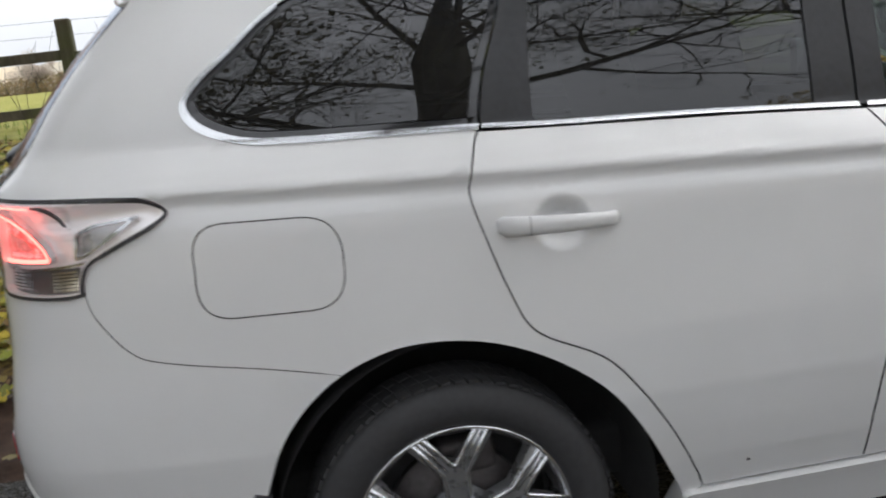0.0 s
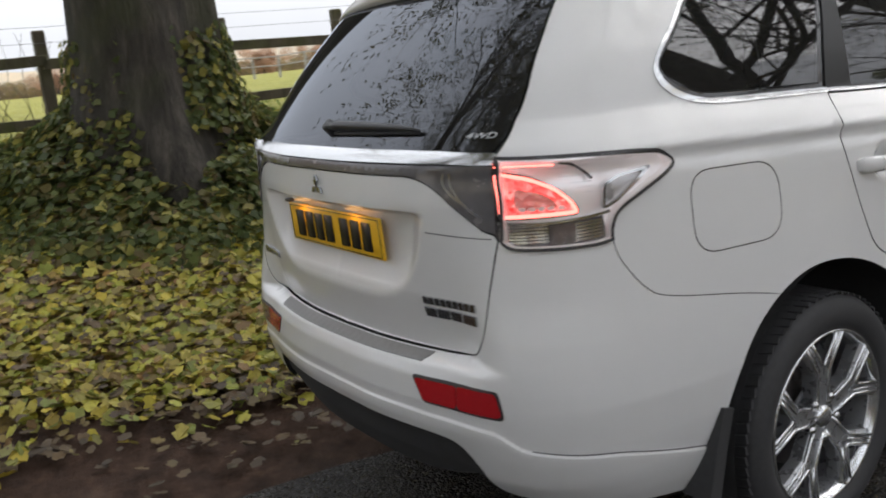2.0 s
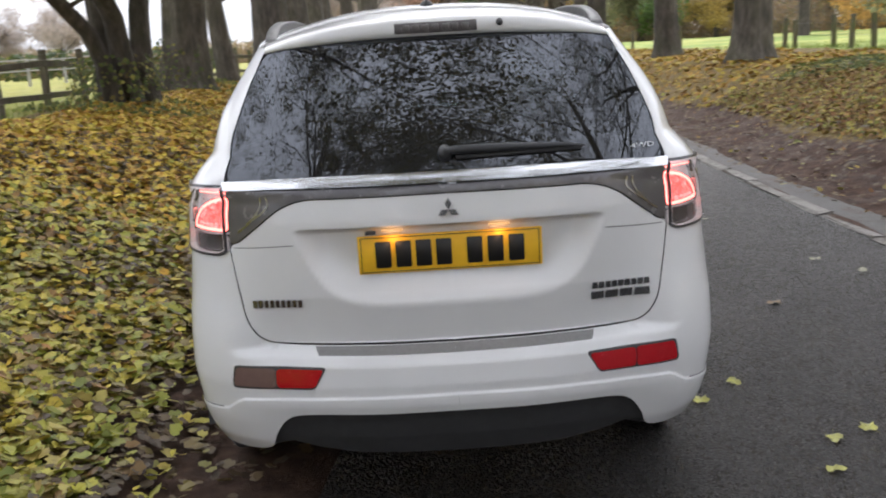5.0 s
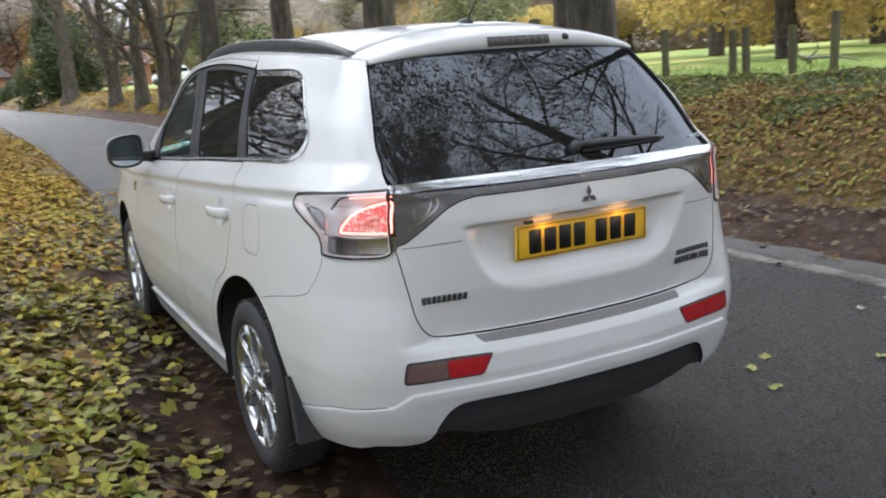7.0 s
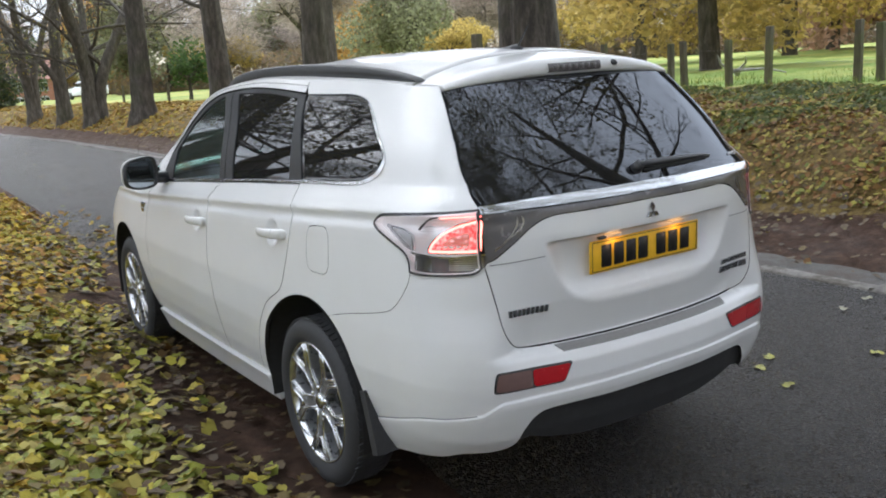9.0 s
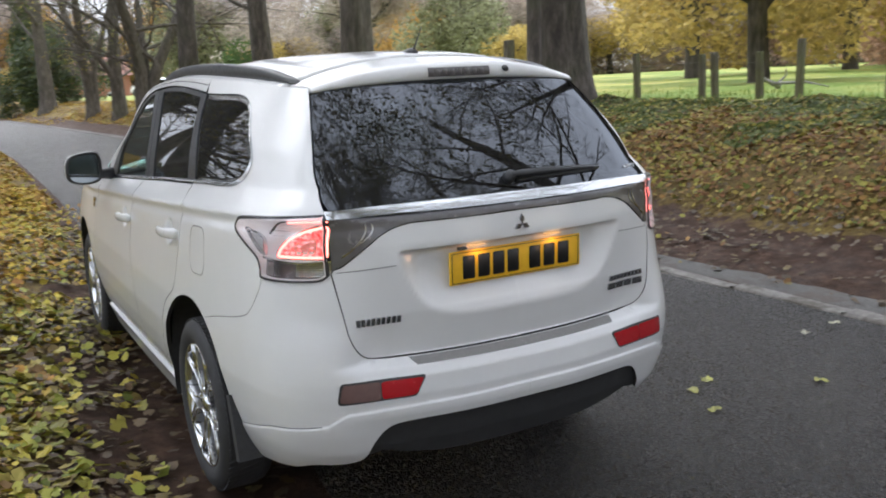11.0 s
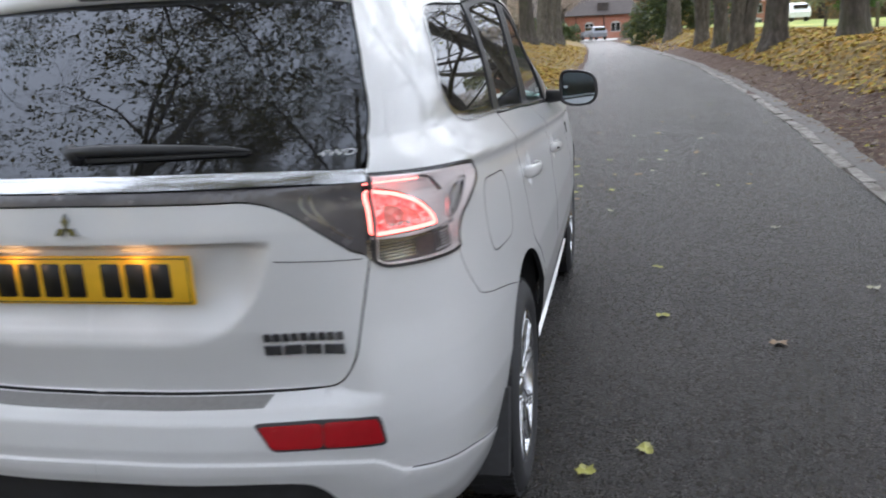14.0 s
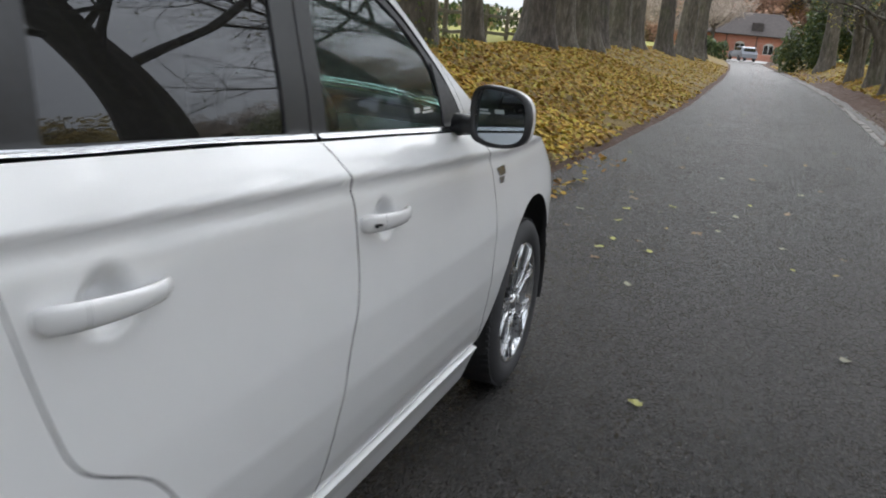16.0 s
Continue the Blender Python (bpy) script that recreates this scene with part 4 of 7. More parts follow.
# rear bumper
seam_tg = soft(rp((0.632, 0.985), (0.628, 0.95), (0.612, 0.855), (0.597, 0.775), (0.56, 0.718), (0.505, 0.697), (0.4, 0.693), (0.24, 0.692), (0, 0.691)), 5)
skirt_foot = soft(rp((0, 0.497), (0.25, 0.496), (0.44, 0.495), (0.5, 0.478), (0.54, 0.43), (0.565, 0.372), (0.62, 0.355), (0.70, 0.35)) + sp((-0.72, 0.325), (-0.55, 0.30), (-0.44, 0.29)), 5)
light_foot = soft(rp((0.632, 0.985), (0.66, 0.966), (0.70, 0.962)) + sp((-0.75, 0.962), (-0.703, 0.968)), 4)
bumper_loop = seam_tg[::-1] + light_foot[1:] + bumper_seam[1:] + arch_r[k_arch:0:-1][::1] + skirt_foot[::-1]
SKIRT = np.array([(u, float(skirt_line(u))) for u in np.linspace(0.0, 1.28, 60)])
rear_bumper = panel("rear_bumper", WHITE, car, bumper_loop, both=True, gap=0.0010, step=(0.03, 0.007), flange=0.02, lines=[SKIRT])
pair("skirt_joint", SEAL, rear_bumper, strip(soft([(u, float(skirt_line(u)) + 0.004) for u in (0.72, 0.82, 0.92, 1.0, 1.1, 1.22)], 3), 0.0024), lift=0.0035, flange=0.002, gap=0, step=(0.02, 0.01))
reflector_in = rounded(rp((0.41, 0.583), (0.52, 0.583), (0.52, 0.639), (0.381, 0.636)), 0.012, 3)
reflector_out = rounded(rp((0.522, 0.583), (0.65, 0.587), (0.641, 0.644), (0.522, 0.64)), 0.012, 3)
for k in (0, 1):
    r = panel("reflector", REFLECTOR, rear_bumper, reflector_in, "red rear reflector", mirror=bool(k), lift=0.003, flange=0.01, gap=0)
    panel("reflector", REFLECTOR if k == 0 else SMOKED, rear_bumper, reflector_out, "red fog lamp lens" if k == 0 else "smoked reversing lamp lens", mirror=bool(k), lift=0.003, flange=0.01, gap=0)
    panel("reflector_surround", BLACK_TRIM, rear_bumper, rounded(rp((0.41, 0.577), (0.657, 0.58), (0.646, 0.65), (0.372, 0.643)), 0.014, 3), mirror=bool(k), lift=0.0012, flange=0.004, gap=0)
panel("step_plate", STEP_GREY, rear_bumper, rp((0, 0.6885), (0.405, 0.6895), (0.392, 0.673), (0, 0.6705)), "grey ribbed loading-edge film", both=True, lift=0.002, flange=0.003, gap=0, step=(0.03, 0.004))
panel("diffuser", DARK_VOID, rear_bumper, rp((0, 0.505), (0.45, 0.505), (0.52, 0.485), (0.56, 0.435), (0.59, 0.38), (0.575, 0.366), (0.50, 0.385), (0.42, 0.36), (0.3, 0.34), (0, 0.335)), "black underbody valance", both=True, lift=-0.014, flange=0.05, gap=0)

# tailgate
tail_top = rp((0.618, 1.0), (0.60, 1.008), (0.54, 1.052), (0.47, 1.102), (0.40, 1.124), (0.3, 1.126), (0, 1.128))
tailgate_loop = seam_tg[::-1] + rp((0.626, 0.998)) + soft(tail_top[1:], 4)
tailgate = panel("tailgate", WHITE, car, tailgate_loop, both=True, gap=0.0031, step=(0.012, 0.008))
panel("garnish", GARNISH, tailgate, rp((0.628, 1.0)) + soft(tail_top[1:], 4) + rp((0, 1.152), (0.3, 1.152), (0.628, 1.152)), "smoked grey garnish", both=True, lift=0.003, flange=0.02, gap=0.001, step=(0.03, 0.01))
for off in (0, 0.03):
    ribs = soft(rp((0.60 - off, 1.035 + off * 0.8), (0.565 - off, 1.06 + off * 0.7), (0.53 - off * 0.8, 1.10 + off * 0.2), (0.525 - off * 0.6, 1.135)), 4)
    pair("garnish_rib", BADGE, tailgate, strip(ribs, 0.006), lift=0.0055, flange=0.003, gap=0, step=(0.01, 0.01))
panel("chrome_strip", CHROME, tailgate, rp((0, 1.153), (0.3, 1.153), (0.63, 1.153), (0.632, 1.174), (0.3, 1.177), (0, 1.178)), "bright chrome strip", both=True, lift=0.011, flange=0.03, gap=0, step=(0.03, 0.004))
rear_glass = panel("rear_window", REAR_GLASS, tailgate, rp((0, 1.176)) + rp((0.3, 1.175), (0.62, 1.17)) + [(u - 0.006, z) for u, z in glass_edge[2:]] + rp((0.3, 1.562), (0, 1.567)), "dark privacy-glass rear window", both=True, lift=0.0, flange=0.006, gap=0.001, step=(0.03, 0.02), even=0.02)

pair("tailgate_seam", SEAL, tailgate, strip(soft(rp((0.618, 0.989), (0.55, 0.991), (0.44, 0.997)), 4), 0.0022), lift=0.0012, flange=0.001, gap=0, step=(0.02, 0.01))

# spoiler and roof


def top_point(x_part, y):
    """A place on the roof, screen and bonnet: x_part runs from -1 to 1 across."""
    z_edge, z_mid = gutter(y), float(np.interp(y, *CROWN))
    u = u_at(z_edge, y=y)
    half = float(skin(np.array([u]), np.array([z_edge]))[0, 0])
    a = abs(x_part)
    return Vector((half * x_part, y, z_edge + (z_mid - z_edge) * (1 - a**2.4)))


def top_sheet(name, y_range, material, label="", n=28, parent=car, thick=0.02, lift=0.0):
    ys = np.linspace(*y_range, max(3, int((y_range[1] - y_range[0]) / 0.05)))
    xs = np.sin(np.linspace(-1, 1, n) * math.pi / 2)
    V = [top_point(x, y) + Vector((0, 0, lift)) for y in ys for x in xs]
    F = [(j * n + i, j * n + i + 1, (j + 1) * n + i + 1, (j + 1) * n + i) for j in range(len(ys) - 1) for i in range(n - 1)]
    ob = data_mesh(name, V, F, material, parent, label)
    m = ob.modifiers.new("thickness", "SOLIDIFY")
    m.thickness, m.offset = thick, -1
    return ob


top_sheet("roof", (-0.42, 1.2), WHITE)
top_sheet("windscreen", (1.2, 2.42), FRONT_GLASS, "tinted windscreen", thick=0.006)
top_sheet("bonnet", (2.42, 3.5), WHITE)
bm = bmesh.new()
rows = []
xs = np.sin(np.linspace(-1, 1, 33) * math.pi / 2)
for x in xs:
    half, back = 0.533, -0.632 + 0.055 * abs(x) ** 2.6
    cr = 1 - abs(x) ** 2.6
    prof = [(-0.36, 1.556 + 0.093 * cr), (-0.48, 1.555 + 0.077 * cr), (back + 0.05, 1.551 + 0.066 * cr), (back + 0.012, 1.546 + 0.063 * cr), (back, 1.537 + 0.061 * cr), (back - 0.006, 1.531 + 0.036 * cr), (back + 0.004, 1.527 + 0.028 * cr), (back + 0.10, 1.535 + 0.04 * cr)]
    rows.append([bm.verts.new((half * x * (1.03 if k < 2 else 1), y, z)) for k, (y, z) in enumerate(prof)])
for a, b in zip(rows, rows[1:]):
    for k in range(len(a) - 1):
        bm.faces.new((a[k], a[k + 1], b[k + 1], b[k]))
for ends in (rows[0], rows[-1][::-1]):
    bm.faces.new(ends)
bmesh.ops.recalc_face_normals(bm, faces=bm.faces)
spoiler = part("spoiler", bm, WHITE, tailgate)
bm = bmesh.new()
lamp = []
for i in range(15):
    x = -0.125 + 0.25 * i / 14
    y = -0.634 + 0.055 * abs(x / 0.533) ** 2.6
    lamp.append([bm.verts.new((x, yy, zz)) for yy, zz in ((y + 0.012, 1.599), (y - 0.004, 1.593), (y - 0.0085, 1.568), (y + 0.002, 1.561))])
for a, b in zip(lamp, lamp[1:]):
    for k in range(3):
        bm.faces.new((a[k], a[k + 1], b[k + 1], b[k]))
bmesh.ops.recalc_face_normals(bm, faces=bm.faces)
brake = part("high_brake_lamp", bm, simple("dark_lamp_lens", (0.125, 0.115, 0.115), 0.25, 0.0, 0.1, 40), spoiler, "unlit smoked high brake lamp")
bm = bmesh.new()
for i in range(7):
    add_box(bm, (-0.1 + 0.03 * i, -0.6435, 1.572), (-0.08 + 0.03 * i, -0.636, 1.588), 0.002, 1)
part("lamp_cell", bm, simple("lamp_cell_grey", (0.125, 0.115, 0.112), 0.3), brake)
bm = bmesh.new()
add_tube(bm, [(0.195, -0.60, 1.59), (0.195, -0.638, 1.583), (0.195, -0.648, 1.579)], [0.011, 0.011, 0.007], 10)
part("washer_nozzle", bm, BLACK_TRIM, spoiler, "black washer nozzle")
bm = bmesh.new()
add_tube(bm, [(-0.02, -0.27, 1.64), (-0.02, -0.33, 1.655), (-0.02, -0.36, 1.655)], [0.03, 0.022, 0.01], 10)
add_tube(bm, [(-0.02, -0.33, 1.655), (-0.02, -0.41, 1.745)], [0.005, 0.002], 6)
part("antenna", bm, BLACK_TRIM, car, "short black roof antenna")
for s in (1, -1):
    path = [(0.53, -0.445, 1.562), (0.533, -0.40, 1.583), (0.552, -0.2, 1.618), (0.572, 0.1, 1.645), (0.583, 0.5, 1.660), (0.585, 0.9, 1.655), (0.583, 1.15, 1.632), (0.580, 1.27, 1.598), (0.578, 1.3, 1.578)]
    bm = bmesh.new()
    rings = []
    fine_path = catmull(np.array(path), 5)
    for p in fine_path:
        low = top_point(p[0] / 0.62, p[1]).z - 0.02
        w = 0.021
        cs = [(-w, 0), (-w, p[2] - low - 0.006), (-w + 0.008, p[2] - low), (w - 0.008, p[2] - low), (w, p[2] - low - 0.006), (w, 0)]
        rings.append([bm.verts.new((s * (p[0] + dx), p[1], low + max(dz, 0.004))) for dx, dz in cs])
    for a, b in zip(rings, rings[1:]):
        for k in range(6):
            bm.faces.new((a[k], a[(k + 1) % 6], b[(k + 1) % 6], b[k]))
    bm.faces.new(rings[0][::-1])
    bm.faces.new(rings[-1])
    bmesh.ops.recalc_face_normals(bm, faces=bm.faces)
    part("roof_rail", bm, BLACK_TRIM, car, "black roof rail")

# inner shell painted dark for shade behind the panel gaps, wheel arches and floor
pair("inner_shell", DARK_VOID, car, rp((0, 0.55), (0.5, 0.55)) + sp((-0.6, 0.62), (-0.45, 0.8), (-0.1, 0.83), (0.3, 0.76), (0.5, 0.55), (0.56, 0.25), (1.4, 0.25), (2.12, 0.25), (2.2, 0.55), (2.4, 0.8), (2.9, 0.82), (3.1, 0.6), (3.3, 0.5), (3.2, 0.82), (2.1, 1.02), (1.0, 1.10), (0.1, 1.16), (-0.3, 1.18)) + rp((0.62, 1.13), (0.3, 1.13), (0, 1.13)), lift=-0.06, flange=0.0, gap=0, step=(0.06, 0.03))
pair("shoulder_shell", DARK_VOID, car, sp((-0.5, 1.14), (0.2, 1.12), (1.0, 1.08), (2.0, 1.03), (2.0, 1.068), (1.5, 1.10), (1.0, 1.13), (0.5, 1.16), (0.14, 1.175), (-0.3, 1.20), (-0.48, 1.24)), lift=-0.022, flange=0, gap=0, step=(0.06, 0.02))
bm = bmesh.new()
add_box(bm, (-0.62, -0.45, 0.27), (0.62, 3.4, 0.42), 0.03)
part("underbody", bm, DARK_VOID, car, "dark underbody")
for s in (1, -1):
    for cy in (0.02, 2.66):
        bm = bmesh.new()
        r_in, x_out, x_in = 0.425, 0.862, 0.5
        ring = []
        for k in range(25):
            a = math.pi * (k / 24) * 1.16 - 0.25
            ring.append([bm.verts.new((s * x, cy + r_in * math.cos(a), 0.36 + r_in * math.sin(a))) for x in (x_out, x_in)])
        for a, b in zip(ring, ring[1:]):
            bm.faces.new((a[0], a[1], b[1], b[0]))
        bm.faces.new([r[1] for r in ring])
        bmesh.ops.recalc_face_normals(bm, faces=bm.faces)
        part("arch_liner", bm, DARK_VOID, car, "black wheel-arch liner")
    bm = bmesh.new()
    flap_outline = [(-0.40, 0.50), (-0.435, 0.51), (-0.47, 0.40), (-0.50, 0.285), (-0.46, 0.275), (-0.43, 0.40)]
    vs = [[bm.verts.new((s * x, y, z)) for y, z in flap_outline] for x in (0.862, 0.72)]
    n = len(flap_outline)
    bm.faces.new(vs[0])
    bm.faces.new(vs[1][::-1])
    for k in range(n):
        bm.faces.new((vs[0][k], vs[0][(k + 1) % n], vs[1][(k + 1) % n], vs[1][k]))
    bmesh.ops.recalc_face_normals(bm, faces=bm.faces)
    part("mud_flap", bm, RUBBER, car, "black rubber mud flap", smooth=False)

# tail lamps
lamp_loop = light_front + light_foot[::-1][1:-1]
LINING = simple("silver_lamp_lining", (0.72, 0.72, 0.73), 0.3, 0.5, 0.1, 20)
LAMP_CORE = faceted("lamp_core_facets", (0.55, 0.22, 0.20), (0.85, 0.5, 0.48), 60.0)
# a faint glow is added for lamp light on the core's facets
LAMP_CORE.node_tree.nodes["Principled BSDF"].inputs["Emission Color"].default_value = (1.0, 0.3, 0.27, 1)
LAMP_CORE.node_tree.nodes["Principled BSDF"].inputs["Emission Strength"].default_value = 0.22
LAMP_DARK = simple("dark_lamp_backing", (0.17, 0.16, 0.163), 0.2, 0.3, 0.15, 60)
RIM_DARK = simple("lamp_rim", (0.045, 0.044, 0.047), 0.35)
for k in (0, 1):
    m = dict(mirror=bool(k))
    lamp = panel("tail_lamp", CLEAR_LENS, car, lamp_loop, "lit tail lamp with clear outer lens", lift=0.009, flange=0.012, gap=0.004, **m)
    edge = [tuple(p) for p in inset(resample(lamp_loop), 0.007)]
    panel("lamp_seal", RIM_DARK, lamp, lamp_loop, "dark lamp rim", holes=[edge], lift=0.0075, flange=0.006, gap=0.0, **m)
    panel("lamp_wall", BOWL, lamp, edge, holes=[[tuple(p) for p in inset(resample(lamp_loop), 0.010)]], lift=0.006, flange=0.03, gap=0.0, **m)
    panel("lamp_bowl", BOWL, lamp, lamp_loop, "silvered reflector bowl with reflected lamp light added as glow", lift=-0.022, flange=0.0, gap=0.003, **m)
    guide = rounded([(0.662, 1.032), (0.845, 1.036), (0.832, 1.066), (0.797, 1.100), (0.75, 1.122), (0.668, 1.138)], 0.018, 4)
    panel("red_lamp", LAMP_RED, lamp, [tuple(p) for p in inset(resample(guide), 0.006)], "glowing red lamp chamber", lift=-0.012, flange=0.0, gap=0, **m)
    panel("lamp_core", LAMP_CORE, lamp, rounded([(0.700, 1.050), (0.805, 1.053), (0.775, 1.082), (0.705, 1.100)], 0.016, 3), "dim faceted reflector core with a faint added glow", lift=-0.008, flange=0.004, gap=0, **m)
    for j in range(5):
        panel("lamp_facet", BOWL, lamp, rounded([(0.710 + 0.022 * j, 1.047), (0.727 + 0.022 * j, 1.048), (0.724 + 0.022 * j, 1.057), (0.708 + 0.022 * j, 1.055)], 0.003, 1), lift=-0.006, flange=0.003, gap=0, **m)
    panel("light_guide", LAMP_EDGE, lamp, guide, "bright red light guide", holes=[[tuple(p) for p in inset(resample(guide), 0.0085)]], lift=-0.004, flange=0.001, gap=0, step=(0.02, 0.02), **m)
    panel("light_guide", LAMP_EDGE, lamp, strip(soft([(0.668, 1.146), (0.73, 1.147), (0.805, 1.144)], 4), 0.0045), "thin red light guide along the lamp's top", lift=-0.004, flange=0.001, gap=0, step=(0.02, 0.02), **m)
    panel("lamp_frame", CHROME, lamp, [tuple(p) for p in inset(resample(guide), -0.003)], "silver frame round the lit chamber", holes=[[tuple(p) for p in inset(resample(guide), 0.0005)]], lift=-0.002, flange=0.018, gap=0, step=(0.02, 0.02), **m)
    # the dark lower strip, ribbed with chrome
    panel("lamp_strip", LAMP_DARK, lamp, [(0.640, 0.965), (0.905, 0.967), (0.900, 1.024), (0.76, 1.018), (0.640, 1.021)], "dark ribbed lower lamp strip", lift=-0.012, flange=0.004, gap=0, step=(0.03, 0.01), **m)
    for j in range(6):
        z = 0.977 + 0.0068 * j
        for a, b in ((0.655, 0.772), (0.832, 0.896)):
            panel("lamp_rib", CHROME, lamp, [(a, z), (b, z + 0.003), (b, z + 0.0075), (a, z + 0.0045)], lift=-0.009, flange=0.004, gap=0, step=(0.03, 0.01), **m)
    for j in range(5):
        z = 1.130 - 0.013 * j
        left = (0.79, 0.815, 0.835, 0.85, 0.86)[j]
        panel("lamp_flute", LINING, lamp, [(left, z), (0.895, z), (0.895, z + 0.0016), (left, z + 0.0016)], lift=-0.0215, flange=0.002, gap=0, step=(0.03, 0.01), **m)
    panel("lamp_divider", CHROME, lamp, strip(soft([(0.645, 1.024), (0.76, 1.020), (0.86, 1.026), (0.915, 1.032)], 4), 0.006), lift=-0.004, flange=0.01, gap=0, step=(0.02, 0.01), **m)
    panel("lamp_divider", RIM_DARK, lamp, strip(soft([(0.815, 1.147), (0.845, 1.140), (0.875, 1.122), (0.888, 1.108)], 4), 0.0045), lift=-0.003, flange=0.008, gap=0, step=(0.02, 0.01), **m)
    cell = rounded([(0.896, 1.036), (0.93, 1.046), (1.0, 1.088), (1.045, 1.116), (0.95, 1.108), (0.908, 1.092)], 0.012, 3)
    panel("lamp_divider", CHROME, lamp, cell, holes=[[tuple(p) for p in inset(resample(cell), 0.006)]], lift=-0.002, flange=0.012, gap=0, step=(0.02, 0.01), **m)
    panel("lamp_lining", LINING, lamp, [tuple(p) for p in inset(resample(cell), 0.008)], "silver lining of the outer cell", lift=-0.014, flange=0.004, gap=0, **m)

# number plate, emblem, badges
bm = bmesh.new()
add_box(bm, (-0.26, -0.004, -0.0555), (0.26, 0.004, 0.0555), 0.004, 2)
plate = part("number_plate", bm, PLATE_YELLOW, tailgate, "yellow rear number plate")
tilt_plate = Matrix.Translation((0, -0.966, 0.958)) @ Euler((radians(2), 0, 0)).to_matrix().to_4x4()
plate.matrix_local = tilt_plate
cells = [-0.205, -0.148, -0.091, -0.034, 0.053, 0.112, 0.171]
for cx in cells:
    bm = bmesh.new()
    add_box(bm, (cx - 0.006, -0.0058, -0.038), (cx + 0.038, -0.0038, 0.038), 0.003, 1)
    bar = part("plate_bar", bm, PLATE_BLACK, plate)
bm = bmesh.new()
for a, b in (((-0.252, -0.0505), (0.252, -0.0485)), ((-0.252, 0.0485), (0.252, 0.0505)), ((-0.252, -0.0505), (-0.25, 0.0505)), ((0.25, -0.0505), (0.252, 0.0505))):
    add_box(bm, (a[0], -0.0052, a[1]), (b[0], -0.0038, b[1]))
part("plate_border", bm, PLATE_BLACK, plate)
for x in (-0.16, 0.14):
    bm = bmesh.new()
    add_box(bm, (x - 0.03, -0.985, 1.0255), (x + 0.03, -0.963, 1.030), 0.001)
    part("plate_lamp", bm, LAMP_PLATE, tailgate, "lit number-plate lamp")
    bulb = new("plate_light", bpy.data.lights.new("plate_light", "POINT"))
    bulb.data.energy, bulb.data.color, bulb.data.shadow_soft_size = 0.045, (1.0, 0.5, 0.2), 0.018
    bulb.location = (x, -0.993, 1.010)
bm = bmesh.new()
add_box(bm, (-0.235, -0.994, 1.020), (-0.205, -0.975, 1.030), 0.003)
part("camera_pod", bm, BLACK_TRIM, tailgate, "small black reversing camera")
bm = bmesh.new()
for k in range(3):
    a = math.pi / 2 + k * 2 * math.pi / 3
    c, s_ = math.cos(a), math.sin(a)
    pts = [(0, 0), (0.5 * c - 0.29 * s_, 0.5 * s_ + 0.29 * c), (c, s_), (0.5 * c + 0.29 * s_, 0.5 * s_ - 0.29 * c)]
    lo = [bm.verts.new((0.034 * x, 0.0, 0.034 * z)) for x, z in pts]
    hi = [bm.verts.new((0.031 * x, -0.006, 0.031 * z)) for x, z in pts]
    bm.faces.new(hi)
    for i in range(4):
        bm.faces.new((lo[i], lo[(i + 1) % 4], hi[(i + 1) % 4], hi[i]))
bmesh.ops.recalc_face_normals(bm, faces=bm.faces)
emblem = part("emblem", bm, BADGE, tailgate, "silver three-part emblem", smooth=False)
emblem.location = (0, -1.0, 1.082)


def badge_bars(loop_rows, mirror):
    for a, b, z0, z1 in loop_rows:
        panel("badge_bar", BADGE, tailgate, rp((a, z0), (b, z0), (b, z1), (a, z1)), lift=0.005, flange=0.005, gap=0, step=(0.02, 0.02), mirror=mirror)


badge_bars([(0.40 + 0.0195 * i, 0.40 + 0.0195 * i + 0.015, 0.818, 0.836) for i in range(9)] + [(0.398, 0.435, 0.785, 0.808), (0.44, 0.478, 0.785, 0.808), (0.484, 0.52, 0.785, 0.808), (0.527, 0.572, 0.785, 0.808)], False)
badge_bars([(0.43 + 0.0165 * i, 0.43 + 0.0165 * i + 0.0125, 0.814, 0.836) for i in range(9)], True)

# 4WD in raised silver letters on the rear glass
text = bpy.data.curves.new("letters", "FONT")
text.body, text.size, text.shear, text.extrude = "4WD", 0.036, 0.25, 0.0006
holder = bpy.data.objects.new("letters", text)
lettering = bpy.data.meshes.new_from_object(holder)
bpy.data.objects.remove(holder)
lettering.materials.append(LETTER)
letters = new("lettering", lettering)
letters.parent = rear_glass
p0, n0 = shaped(np.array([u_at(1.205, x=0.53)]), np.array([1.205]), 0.003)
p1, _ = shaped(np.array([u_at(1.205, x=0.60)]), np.array([1.205]), 0.003)
vx = Vector(p1[0] - p0[0]).normalized()
vz = Vector(n0[0])
vy = vz.cross(vx).normalized()
letters.matrix_local = Matrix.Translation(p0[0]) @ Matrix((vx, vy, vx.cross(vy))).transposed().to_4x4() @ Matrix.Diagonal((0.98, 0.64, 1, 1))
letters["label"] = "silver lettering"

# wiper: rests on the lower part of the glass


def on_glass(x, z, lift):
    p, _ = shaped(np.array([u_at(z, x=x)]), np.array([z]), lift)
    return Vector(p[0])


